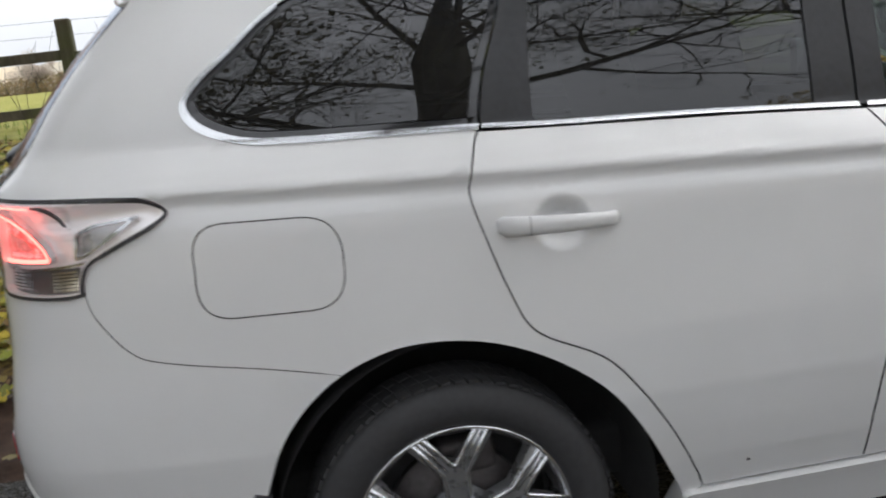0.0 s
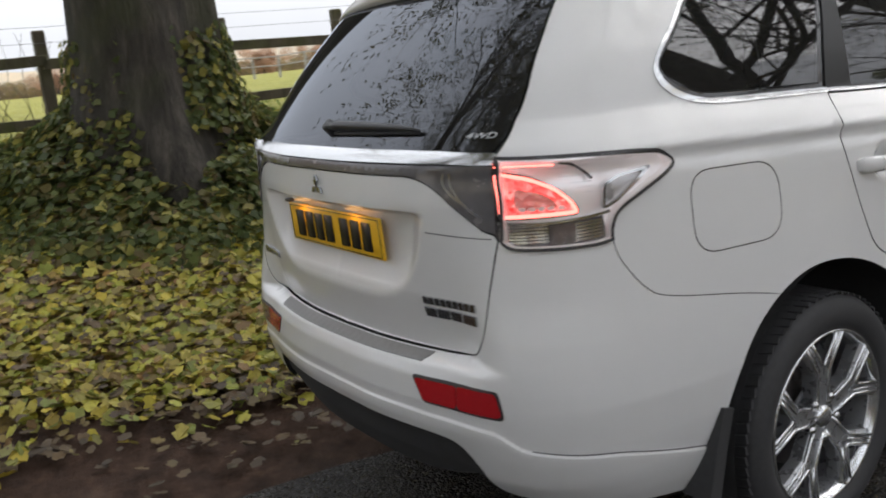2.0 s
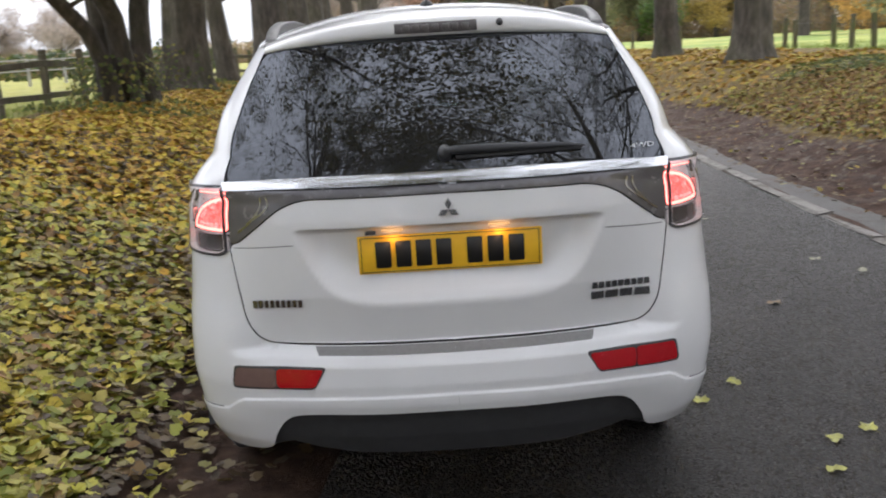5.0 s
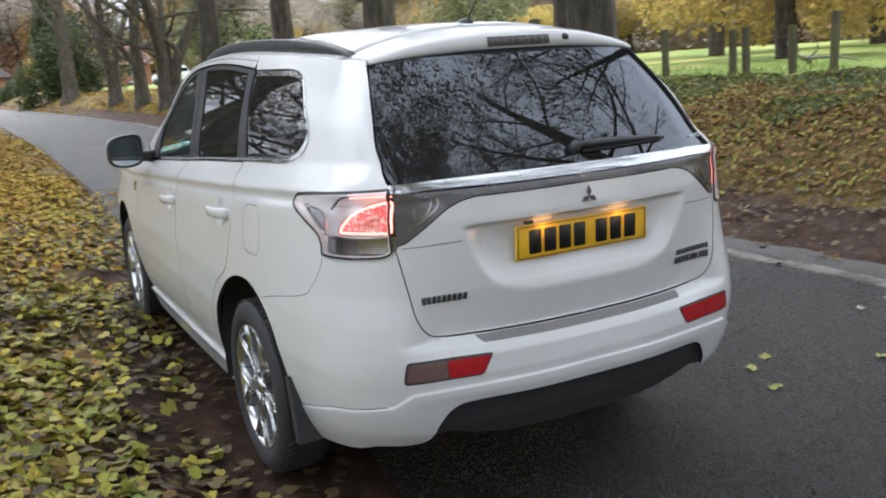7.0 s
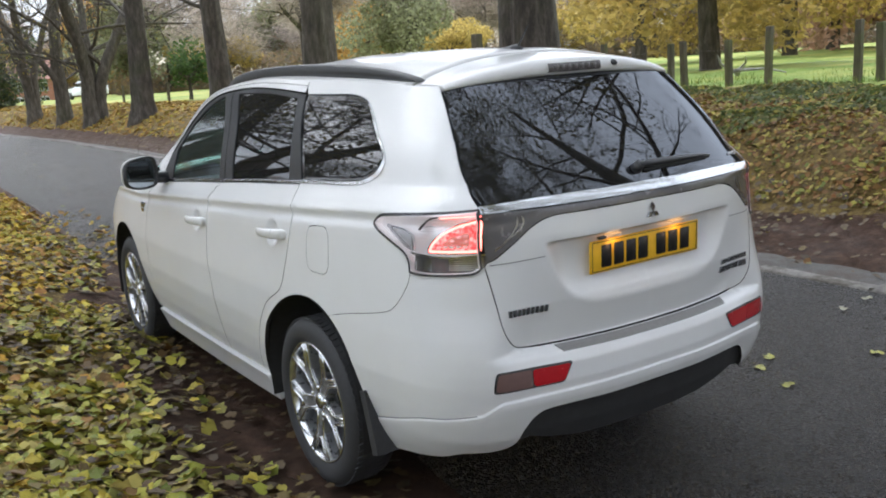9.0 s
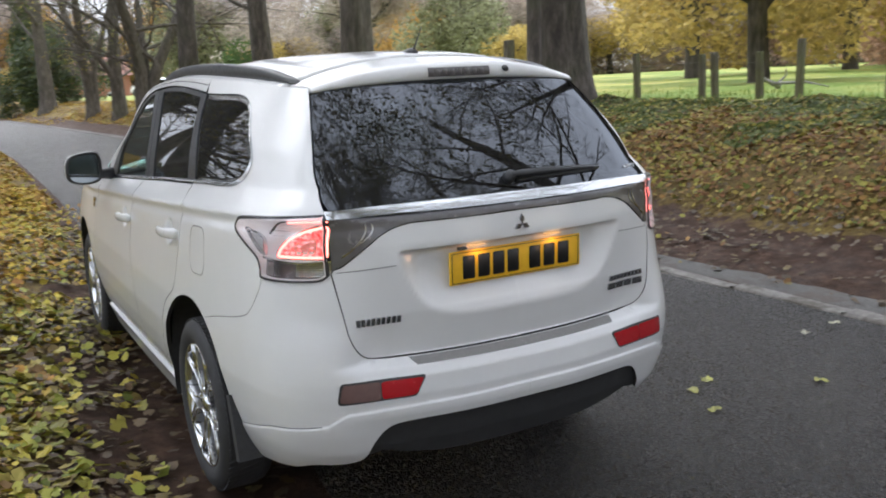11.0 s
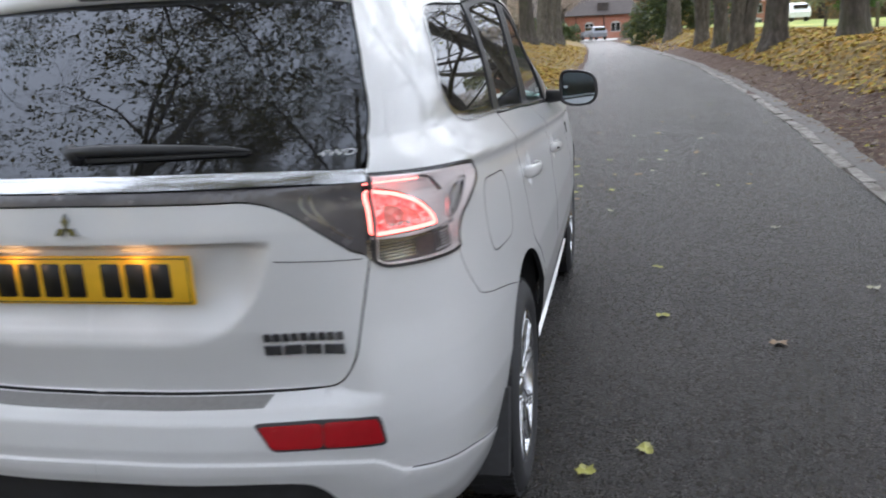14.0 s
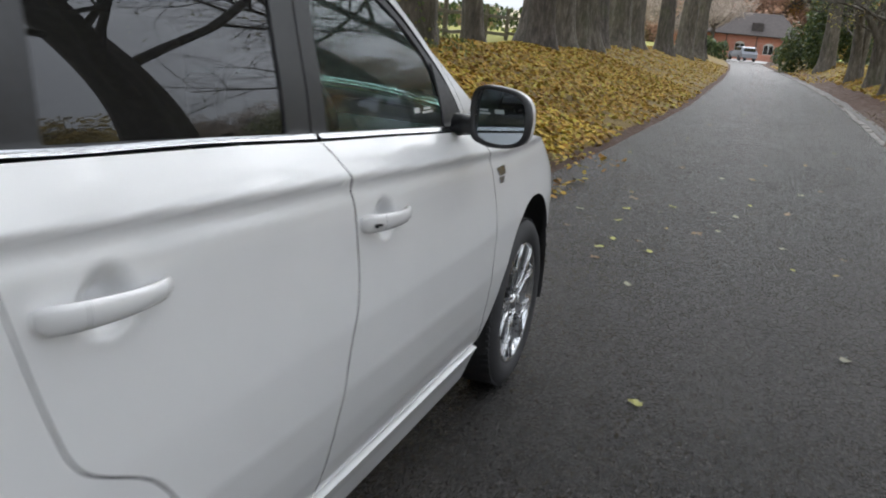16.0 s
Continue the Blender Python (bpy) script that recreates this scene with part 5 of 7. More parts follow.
bm = bmesh.new()
add_tube(bm, [on_glass(0.0, 1.222, -0.005), on_glass(0.0, 1.224, 0.03)], [0.021, 0.017], 12)
arm = [on_glass(x, z, d) for x, z, d in ((-0.01, 1.222, 0.026), (0.05, 1.224, 0.024), (0.14, 1.225, 0.02), (0.26, 1.2245, 0.016), (0.35, 1.222, 0.014), (0.392, 1.219, 0.012))]
add_tube(bm, arm, [0.010, 0.013, 0.013, 0.010, 0.007, 0.003], 8)
wiper = part("rear_wiper", bm, BLACK_TRIM, tailgate, "black rear wiper")
bm = bmesh.new()
add_tube(bm, [on_glass(x, z, 0.008) for x, z in ((0.03, 1.212), (0.2, 1.215), (0.385, 1.217))], [0.006, 0.006, 0.005], 6)
part("wiper_blade", bm, RUBBER, wiper)

# door handles
for k, doors in enumerate((rear_doors, front_doors)):
    for side in (0, 1):
        cy, cz, *_ = SCOOPS[k]
        us = np.linspace(u_at(cz, y=cy - 0.14), u_at(cz, y=cy + 0.122), 22)
        bm = bmesh.new()
        rings = []
        for i, u in enumerate(us):
            t = i / 21
            zc = cz + 0.004 - 0.012 * (t - 0.3)
            lift = 0.008 + 0.036 * math.sin(math.pi * min(max((t - 0.02) / 0.96, 0), 1)) ** 0.4
            half = (0.0225 - 0.007 * t) * (1 if 0 < i < 21 else 0.55)
            p, nn = shaped(np.array([u]), np.array([cz]), 0.0)
            flat, nf = skin(np.array([u]), np.array([zc])), nn
            base = Vector(flat[0])
            out = Vector((1, 0, 0.06)).normalized()
            up = Vector((0, 0, 1))
            ring = []
            for a in range(10):
                ang = 2 * math.pi * a / 10
                ring.append(base + out * (lift - 0.009 + 0.009 * math.cos(ang)) + up * half * math.sin(ang))
            rings.append([bm.verts.new((v.x * (1 if side == 0 else -1), v.y, v.z)) for v in ring])
            if i == 5:
                seam_rings = [[v.co.copy() for v in rings[-1]]]
        for a, b in zip(rings, rings[1:]):
            for q in range(10):
                bm.faces.new((a[q], a[(q + 1) % 10], b[(q + 1) % 10], b[q]))
        bm.faces.new(rings[0])
        bm.faces.new(rings[-1])
        bmesh.ops.recalc_face_normals(bm, faces=bm.faces)
        handle = part("door_handle", bm, WHITE, doors[side], "white door handle")
        bm = bmesh.new()
        mid = seam_rings[0]
        c0 = sum(mid, Vector()) / 10
        lo = [bm.verts.new(c0 + (v - c0) * 1.012 + Vector((0, -0.0008, 0))) for v in mid]
        hi = [bm.verts.new(c0 + (v - c0) * 1.012 + Vector((0, 0.0008, 0))) for v in mid]
        for q in range(10):
            bm.faces.new((lo[q], lo[(q + 1) % 10], hi[(q + 1) % 10], hi[q]))
        part("handle_joint", bm, SEAL, handle)
        if k == 1 and side == 0:
            bm = bmesh.new()
            add_box(bm, (0.897, cy - 0.122, cz + 0.002), (0.9065, cy - 0.120, cz + 0.011), 0.0005, 1)
            add_tube(bm, [(0.90, cy - 0.103, cz + 0.006), (0.908, cy - 0.103, cz + 0.006)], [0.003, 0.003], 10)
            part("key_slot", bm, PLATE_BLACK, handle)

# door mirrors
for s, door in ((1, front_doors[0]), (-1, front_doors[1])):
    bm = bmesh.new()
    rings = []
    outline = [(0.865, 1.11), (0.88, 1.085), (0.93, 1.07), (1.0, 1.075), (1.04, 1.10), (1.05, 1.15), (1.04, 1.205), (1.0, 1.235), (0.93, 1.245), (0.88, 1.24), (0.862, 1.20)]
    ring_pts = catmull(np.array(outline + outline[:1]), 3)[:-1]
    cx, cz = 0.955, 1.158
    for y, f in ((1.818, 0.97), (1.825, 1.0), (1.86, 1.0), (1.90, 0.9), (1.93, 0.7), (1.945, 0.35)):
        rings.append([bm.verts.new((s * (cx + (x - cx) * f), y - 0.1 * (x - 0.86), cz + (z - cz) * f)) for x, z in ring_pts])
    n = len(rings[0])
    for a, b in zip(rings, rings[1:]):
        for q in range(n):
            bm.faces.new((a[q], a[(q + 1) % n], b[(q + 1) % n], b[q]))
    bm.faces.new(rings[-1])
    bmesh.ops.recalc_face_normals(bm, faces=bm.faces)
    cap = part("door_mirror", bm, WHITE, door, "white door mirror")
    bm = bmesh.new()
    outer = [(s * (cx + (x - cx) * 0.985), 1.797 - 0.1 * (x - 0.86), cz + (z - cz) * 0.985) for x, z in ring_pts]
    inner = [(s * (cx + (x - cx) * 0.86), 1.806 - 0.1 * (x - 0.86) - 0.13 * (x - cx) + 0.035 * (z - cz), cz + (z - cz) * 0.86) for x, z in ring_pts]
    outer_back = [(s * (cx + (x - cx) * 1.004), 1.828 - 0.1 * (x - 0.86), cz + (z - cz) * 1.004) for x, z in ring_pts]
    vb, vo, vi = ([bm.verts.new(p) for p in ps] for ps in (outer_back, outer, inner))
    for q in range(n):
        bm.faces.new((vo[q], vo[(q + 1) % n], vi[(q + 1) % n], vi[q]))
        bm.faces.new((vb[q], vb[(q + 1) % n], vo[(q + 1) % n], vo[q]))
    bmesh.ops.recalc_face_normals(bm, faces=bm.faces)
    part("mirror_rim", bm, BLACK_TRIM, cap, "black mirror rim")
    bm = bmesh.new()
    bm.faces.new([bm.verts.new((p[0], p[1] + 0.001, p[2])) for p in inner])
    part("mirror_glass", bm, MIRROR, cap, "mirror glass", smooth=False)
    bm = bmesh.new()
    add_tube(bm, [(s * 0.80, 1.87, 1.115), (s * 0.85, 1.86, 1.12), (s * 0.91, 1.86, 1.125)], [0.035, 0.03, 0.03], 10)
    part("mirror_stalk", bm, BLACK_TRIM, cap, "black mirror stalk")
    panel("mirror_sail", BLACK_TRIM, door, sp((1.80, 1.112), (1.985, 1.10), (1.90, 1.22), (1.80, 1.29)), "black mirror triangle", lift=0.001, flange=0.006, gap=0, mirror=s < 0)

# a small stone chip on the rear door
chip_u, chip_z = u_at(0.39, y=0.66), 0.39
panel("paint_chip", IRON, rear_doors[0], rounded([(chip_u - 0.006, chip_z - 0.003), (chip_u + 0.006, chip_z - 0.004), (chip_u + 0.002, chip_z + 0.005), (chip_u - 0.005, chip_z + 0.004)], 0.002, 1), "small rust chip", lift=0.0008, flange=0, gap=0)

# wheels


def spun(bm, profile, n=64):
    """A ring about the x axis from (radius, x) points."""
    rings = []
    for k in range(n):
        a = 2 * math.pi * k / n
        rings.append([bm.verts.new((x, r * math.cos(a), r * math.sin(a))) for r, x in profile])
    for k in range(n):
        a, b = rings[k], rings[(k + 1) % n]
        for i in range(len(profile) - 1):
            bm.faces.new((a[i], b[i], b[i + 1], a[i + 1]))


def spoke_plate(bm, outline, angle, x0, x1, dish, bevel=0.004):
    """A flat spoke piece from an outline in (radial, across), its face dished outwards."""
    c, s = math.cos(angle), math.sin(angle)
    def at(r, t, x):
        return (x - dish * (r - 0.06) / 0.17, r * c - t * s, r * s + t * c)
    face = [bm.verts.new(at(r, t, x1)) for r, t in outline]
    m_r, m_t = sum(r for r, _ in outline) / len(outline), sum(t for _, t in outline) / len(outline)
    side = [bm.verts.new(at(r + (r - m_r) * 0.03, t * 1.16, x1 - 0.006)) for r, t in outline]
    back = [bm.verts.new(at(r, t * 1.2, x0)) for r, t in outline]
    bm.faces.new(face)
    n = len(outline)
    for a, b in ((face, side), (side, back)):
        for i in range(n):
            bm.faces.new((a[i], b[i], b[(i + 1) % n], a[(i + 1) % n]))


def build_wheel(parent):
    bm = bmesh.new()
    spun(bm, [(0.217, 0.046), (0.219, 0.055), (0.229, 0.066), (0.234, 0.072), (0.238, 0.066), (0.238, 0.055)])
    bmesh.ops.recalc_face_normals(bm, faces=bm.faces)
    rim = part("wheel", bm, ALLOY, parent, "five-spoke machined alloy wheel")
    bm = bmesh.new()
    spun(bm, [(0.205, -0.09), (0.212, 0.02), (0.218, 0.048)])
    bmesh.ops.recalc_face_normals(bm, faces=bm.faces)
    part("barrel", bm, ALLOY_GREY, rim, "grey wheel barrel")
    for k in range(5):
        a0 = math.pi / 2 + 2 * math.pi * k / 5
        bm = bmesh.new()
        spoke_plate(bm, [(0.03, -0.022), (0.03, 0.022), (0.132, 0.0265), (0.152, 0.012), (0.152, -0.012), (0.132, -0.0265)], a0, 0.01, 0.05, -0.012)
        for s in (1, -1):
            spoke_plate(bm, [(0.118, s * 0.004), (0.143, s * 0.003), (0.224, s * 0.056), (0.222, s * 0.082), (0.206, s * 0.080), (0.126, s * 0.0270)][:: s], a0, 0.012, 0.052, -0.014)
        bmesh.ops.recalc_face_normals(bm, faces=bm.faces)
        spoke = part("spoke", bm, ALLOY_GREY, rim, "grey-painted spoke with polished edges", smooth=False)
        # polished edges along the fork
        bm = bmesh.new()
        c, s_ = math.cos(a0), math.sin(a0)
        for line in ([(0.034, -0.021), (0.08, -0.0235), (0.130, -0.0262), (0.172, -0.053), (0.2215, -0.0825)], [(0.034, 0.021), (0.08, 0.0235), (0.130, 0.0262), (0.172, 0.053), (0.2215, 0.0825)], [(0.224, -0.056), (0.185, -0.030), (0.150, -0.006), (0.146, 0.0), (0.150, 0.006), (0.185, 0.030), (0.224, 0.056)], [(0.222, -0.070), (0.18, -0.0415), (0.134, -0.0165)], [(0.222, 0.070), (0.18, 0.0415), (0.134, 0.0165)]):
            wide = 0.0032 if abs(line[0][1]) > 0.06 else 0.0058
            add_tube(bm, [(0.0515 + 0.0135 * (r - 0.06) / 0.17, r * c - t * s_, r * s_ + t * c) for r, t in line], [wide] * len(line), 6)
        part("spoke_edge", bm, ALLOY, rim, "polished spoke edges")
        bm = bmesh.new()
        ang = a0 + math.pi / 5
        add_tube(bm, [(0.02, 0.057 * math.cos(ang), 0.057 * math.sin(ang)), (0.052, 0.057 * math.cos(ang), 0.057 * math.sin(ang)), (0.060, 0.057 * math.cos(ang), 0.057 * math.sin(ang))], [0.0115, 0.0115, 0.008], 8)
        part("wheel_nut", bm, CHROME, rim)
    bm = bmesh.new()
    spun(bm, [(0.0, 0.062), (0.02, 0.061), (0.029, 0.056), (0.033, 0.048), (0.034, 0.02)], 28)
    bmesh.ops.remove_doubles(bm, verts=bm.verts, dist=1e-5)
    bmesh.ops.recalc_face_normals(bm, faces=bm.faces)
    part("centre_cap", bm, ALLOY, rim)
    bm = bmesh.new()
    spun(bm, [(0.034, 0.012), (0.076, 0.014), (0.078, 0.008)], 36)
    bmesh.ops.recalc_face_normals(bm, faces=bm.faces)
    part("hub_face", bm, ALLOY_DARK, rim)
    bm = bmesh.new()
    spun(bm, [(0.04, -0.02), (0.15, -0.02), (0.152, -0.03), (0.152, -0.045), (0.04, -0.045)], 40)
    add_box(bm, (-0.06, -0.03, 0.09), (0.0, 0.10, 0.17), 0.015)
    bmesh.ops.recalc_face_normals(bm, faces=bm.faces)
    part("brake_disc", bm, IRON, rim, "iron brake disc")
    bm = bmesh.new()
    spun(bm, [(0.06, -0.06), (0.21, -0.07), (0.21, -0.12)], 32)
    part("wheel_back", bm, DARK_VOID, rim)
    bm = bmesh.new()
    spun(bm, [(0.242, 0.052), (0.247, 0.066), (0.260, 0.075), (0.278, 0.080), (0.298, 0.080), (0.315, 0.074), (0.327, 0.066), (0.333, 0.058), (0.337, 0.048), (0.341, 0.02), (0.342, -0.02), (0.341, -0.06), (0.334, -0.10), (0.32, -0.115), (0.29, -0.125), (0.24, -0.11), (0.205, -0.09)], 96)
    bmesh.ops.recalc_face_normals(bm, faces=bm.faces)
    tyre = part("tyre", bm, RUBBER, rim, "black road tyre")
    bm = bmesh.new()
    for k in range(72):
        a = 2 * math.pi * k / 72
        rot = Matrix.Rotation(a, 4, "X")
        for xa, xb in ((0.022, 0.060), (-0.028, 0.014), (-0.075, -0.036)):
            vs = add_box(bm, (xa, -0.0105, 0.3365), (xb, 0.0105, 0.3425), 0.0)
            bmesh.ops.transform(bm, matrix=rot @ Matrix.Rotation(0.25, 4, "Z"), verts=vs)
    part("tread", bm, RUBBER, rim, smooth=False)
    for ob in (rim, *rim.children):
        if not ob.name.startswith(("tyre", "tread")):
            ob.data.transform(Matrix.Diagonal((1, 1.035, 1.035, 1)))
    return rim


wheel = build_wheel(car)
wheel.matrix_local = pose(0.79, 0.0, 0.341, 4, 0, 0)
for x, y, turn, spin in ((0.79, 2.67, 0, 20), (-0.79, 0.0, 180, 33), (-0.79, 2.67, 180, 12)):
    copy_thing(wheel, pose(x, y, 0.341, 0, 0, turn) @ pose(0, 0, 0, spin, 0, 0))

# cabin
bm = bmesh.new()
add_box(bm, (-0.74, -0.65, 0.78), (0.74, 2.2, 0.84), 0.02)
add_box(bm, (-0.72, 1.75, 0.84), (0.72, 2.3, 1.06), 0.08, 3)
part("cabin_floor", bm, DARK_VOID, car)
for x in (0.36, -0.36):
    bm = bmesh.new()
    add_box(bm, (x - 0.24, 0.85, 0.80), (x + 0.24, 1.35, 0.93), 0.06, 3)
    vs = add_box(bm, (x - 0.23, 0.78, 0.88), (x + 0.23, 0.92, 1.38), 0.06, 3)
    bmesh.ops.rotate(bm, verts=vs, cent=(x, 0.85, 0.9), matrix=Matrix.Rotation(0.2, 3, "X"))
    add_box(bm, (x - 0.12, 0.64, 1.37), (x + 0.12, 0.74, 1.53), 0.04, 3)
    part("front_seat", bm, SEAT_CLOTH, car, "dark cloth front seat")
bm = bmesh.new()
add_box(bm, (-0.62, 0.02, 0.80), (0.62, 0.5, 0.92), 0.06, 3)
add_box(bm, (-0.62, -0.12, 0.86), (0.62, 0.04, 1.30), 0.06, 3)
for x in (-0.36, 0.36):
    add_box(bm, (x - 0.12, -0.13, 1.30), (x + 0.12, -0.04, 1.42), 0.04, 3)
part("rear_bench", bm, SEAT_CLOTH, car, "dark cloth rear bench")
bm = bmesh.new()
ring = [(0.36 + 0.185 * math.cos(a), 1.56 - 0.06 * math.sin(a), 1.10 + 0.175 * math.sin(a)) for a in (2 * math.pi * k / 28 for k in range(29))]
add_tube(bm, ring, [0.016] * 29, 8, cap=False)
add_box(bm, (0.28, 1.56, 1.06), (0.44, 1.61, 1.13), 0.03, 2)
add_tube(bm, [(0.36, 1.60, 1.09), (0.36, 1.9, 1.02)], [0.03, 0.03], 8)
part("steering_wheel", bm, BLACK_TRIM, car, "black steering wheel")

# ---- trees ----


class Wood:
    """Collects tapered tubes quickly."""

    def __init__(self):
        self.v, self.f = [], []

    def tube(self, pts, radii, sides, flare=None):
        base, fx = len(self.v), None
        for i, p in enumerate(pts):
            d = (pts[min(i + 1, len(pts) - 1)] - pts[max(i - 1, 0)]).normalized()
            fx = d.orthogonal().normalized() if fx is None else (fx - d * fx.dot(d)).normalized()
            fy = d.cross(fx)
            for k in range(sides):
                a = 2 * math.pi * k / sides
                r = radii[i] * (flare(i, a) if flare else 1)
                self.v.append(p + r * (math.cos(a) * fx + math.sin(a) * fy))
        for i in range(len(pts) - 1):
            for k in range(sides):
                a, b = base + i * sides + k, base + i * sides + (k + 1) % sides
                self.f.append((a, b, b + sides, a + sides))


def grow(wood, tips, start, way, length, radius, level, rng, top=4, counts=(0, 7, 7, 6), low=4.4):
    seg = (9, 7, 5, 4, 2)[level]
    pts, p, d = [start], Vector(start), Vector(way).normalized()
    bend = Vector((rng.uniform(-1, 1), rng.uniform(-1, 1), rng.uniform(-0.3, 0.6))) * (0.10, 0.22, 0.3, 0.35, 0.4)[level]
    for i in range(seg):
        d = (d + bend / seg + Vector((rng.gauss(0, 1), rng.gauss(0, 1), rng.gauss(0, 0.7))) * 0.09 * (1 + 0.3 * level)).normalized()
        if level and p.z + d.z * length / seg < low:
            d = Vector((d.x, d.y, max(d.z, 0.3))).normalized()
        p = p + d * length / seg
        pts.append(p.copy())
    radii = [radius * (1 - 0.72 * i / seg) for i in range(seg + 1)]
    wood.tube(pts, radii, (12, 7, 5, 3, 3)[level])
    if level == top:
        tips.append((pts[-1], d))
        tips.append((pts[1], d))
        return
    count = counts[level]
    for k in range(count):
        t = 0.25 + 0.75 * (k + rng.random() * 0.7) / count
        i = min(int(t * seg), seg - 1)
        at = pts[i].lerp(pts[i + 1], t * seg - i)
        axis = (pts[i + 1] - pts[i]).normalized()
        side = axis.orthogonal().normalized()
        side.rotate(Matrix.Rotation(rng.uniform(0, 6.28), 3, axis))
        way2 = axis * rng.uniform(0.5, 0.9) + side * rng.uniform(0.6, 1.0) + Vector((0, 0, 0.12))
        grow(wood, tips, at, way2, length * rng.uniform(0.4, 0.62), radii[i] * rng.uniform(0.45, 0.62), level + 1, rng, top, counts, low)


def leaf_cards(points, size, rng, per=1, droop=0.3):
    V, F = [], []
    for p, d in points:
        for _ in range(per):
            c = p + Vector((rng.gauss(0, 1), rng.gauss(0, 1), rng.gauss(0, 1))) * size * 1.6
            a = Vector((rng.gauss(0, 1), rng.gauss(0, 1), rng.gauss(0, 1) - droop)).normalized()
            b = a.orthogonal().normalized()
            s = size * rng.uniform(0.6, 1.2)
            k = len(V)
            V += [c - a * s, c + b * s * 0.55 + a * 0.1 * s, c + a * s, c - b * s * 0.55 + a * 0.1 * s]
            F.append((k, k + 1, k + 2, k + 3))
    return V, F


def trunk_tree(name, seed, radius, height, clear, limbs, material, label, leaves=None, leaf_size=0.07, spread=1.0, lean=(0, 0), counts=(0, 7, 7, 6), top=4, leaf_share=1.0, per=2, ways=None, droop=0.0, slim=1.0, hang=4.4):
    """A big park tree: a fluted trunk, limbs from the clear height up, fine twigs."""
    rng = random.Random(seed)
    root = tagged(new(name), label, "tree")
    wood, tips = Wood(), []
    pts, p = [], Vector((0, 0, -0.3))
    steps = 14
    for i in range(steps + 1):
        t = i / steps
        pts.append(Vector((lean[0] * t + 0.12 * math.sin(3 * t + seed), lean[1] * t + 0.12 * math.sin(2.3 * t + seed * 2), -0.3 + (height + 0.3) * t)))
    radii = [radius * (1 + 0.5 * math.exp(-max(0, q.z) / 0.3) + 0.12 * math.exp(-max(0, q.z) / 1.5)) * (1 - 0.7 * (i / steps) ** 1.3) for i, q in enumerate(pts)]
    # extra rings low down, where the roots flare
    low = [pts[0].lerp(pts[1], k / 5) for k in range(5)]
    fine_pts = low + pts[1:]
    fine_r = [radius * (1 + 0.5 * math.exp(-max(0, q.z) / 0.3) + 0.12 * math.exp(-max(0, q.z) / 1.5)) for q in low] + radii[1:]
    ph = [rng.uniform(0, 6.28) for _ in range(4)]
    def flare(i, a):
        f = 1.0 if i > 6 else 1.6
        return 1 + f * (0.06 * math.sin(5 * a + ph[0]) + 0.045 * math.sin(3 * a + ph[1] + i * 0.1) + 0.03 * math.sin(9 * a + ph[2] + i * 0.3))
    wood.tube(fine_pts, fine_r, 28, flare)
    for k in range(limbs):
        t = clear / height + (1 - clear / height) * (k + 0.3 * rng.random()) / limbs
        i = min(int(t * steps), steps - 1)
        at = pts[i].lerp(pts[i + 1], t * steps - i)
        a = radians(ways[k % len(ways)]) + rng.uniform(-0.2, 0.2) if ways else 2.4 * k + rng.uniform(-0.5, 0.5)
        up = rng.uniform(0.35, 0.9) + 0.6 * (k / limbs) - droop * (1 - k / limbs)
        way = Vector((math.cos(a), math.sin(a), up))
        grow(wood, tips, at, way, height * spread * rng.uniform(0.36, 0.5) * (1.1 - 0.45 * k / limbs), slim * radii[i] * rng.uniform(0.2, 0.36), 1, rng, top, counts, hang)
    data_mesh("trunk", wood.v, wood.f, material, root)
    if leaves:
        chosen = [q for q in tips if rng.random() < leaf_share]
        V, F = leaf_cards(chosen, leaf_size, rng, per)
        tagged(data_mesh("crown", V, F, leaves, root, smooth=False), kind="stuff")
    return root


def ivy_on(name, root, radius, height, count, seed, label, mound=0.6):
    """Ivy leaves that climb a trunk and mound at its foot."""
    rng = random.Random(seed)
    V, F = [], []
    for _ in range(count):
        a = rng.uniform(0, 6.28)
        t = rng.random() ** 2.2
        z = -0.15 + height * t
        r = radius * (1.05 + 0.8 * math.exp(-max(z, 0) / 0.3)) + rng.uniform(0.0, 0.08) + (mound * rng.random() ** 1.2 if t < 0.35 else 0)
        z = z * (1 if t >= 0.35 else max(0.15, 1.0 - (r - radius)))
        gx, gy = root.location.x + r * math.cos(a), root.location.y + r * math.sin(a)
        drop = ground_height(gx, gy) - root.location.z if t < 0.35 else 0
        a -= root.rotation_euler.z
        c = Vector((r * math.cos(a), r * math.sin(a), z + drop + 0.1 * rng.random()))
        out = Vector((math.cos(a), math.sin(a), rng.uniform(-0.2, 0.9))).normalized()
        side = out.orthogonal().normalized()
        side.rotate(Matrix.Rotation(rng.uniform(0, 6.28), 3, out))
        up = out.cross(side)
        s = rng.uniform(0.02, 0.042)
        k = len(V)
        V += [c - up * s, c + side * s * 0.9 - up * 0.2 * s, c + side * 0.5 * s + up * 0.5 * s + out * 0.01, c + up * 1.2 * s, c - side * 0.5 * s + up * 0.5 * s + out * 0.01, c - side * s * 0.9 - up * 0.2 * s]
        F.append(tuple(range(k, k + 6)))
    ob = data_mesh(name, V, F, IVY_VERGE, root, smooth=False)
    return tagged(ob, label, kind="stuff")


LIME = "tall lime tree with furrowed grey-brown bark, nearly bare"
FINE = (0, 8, 8, 7)
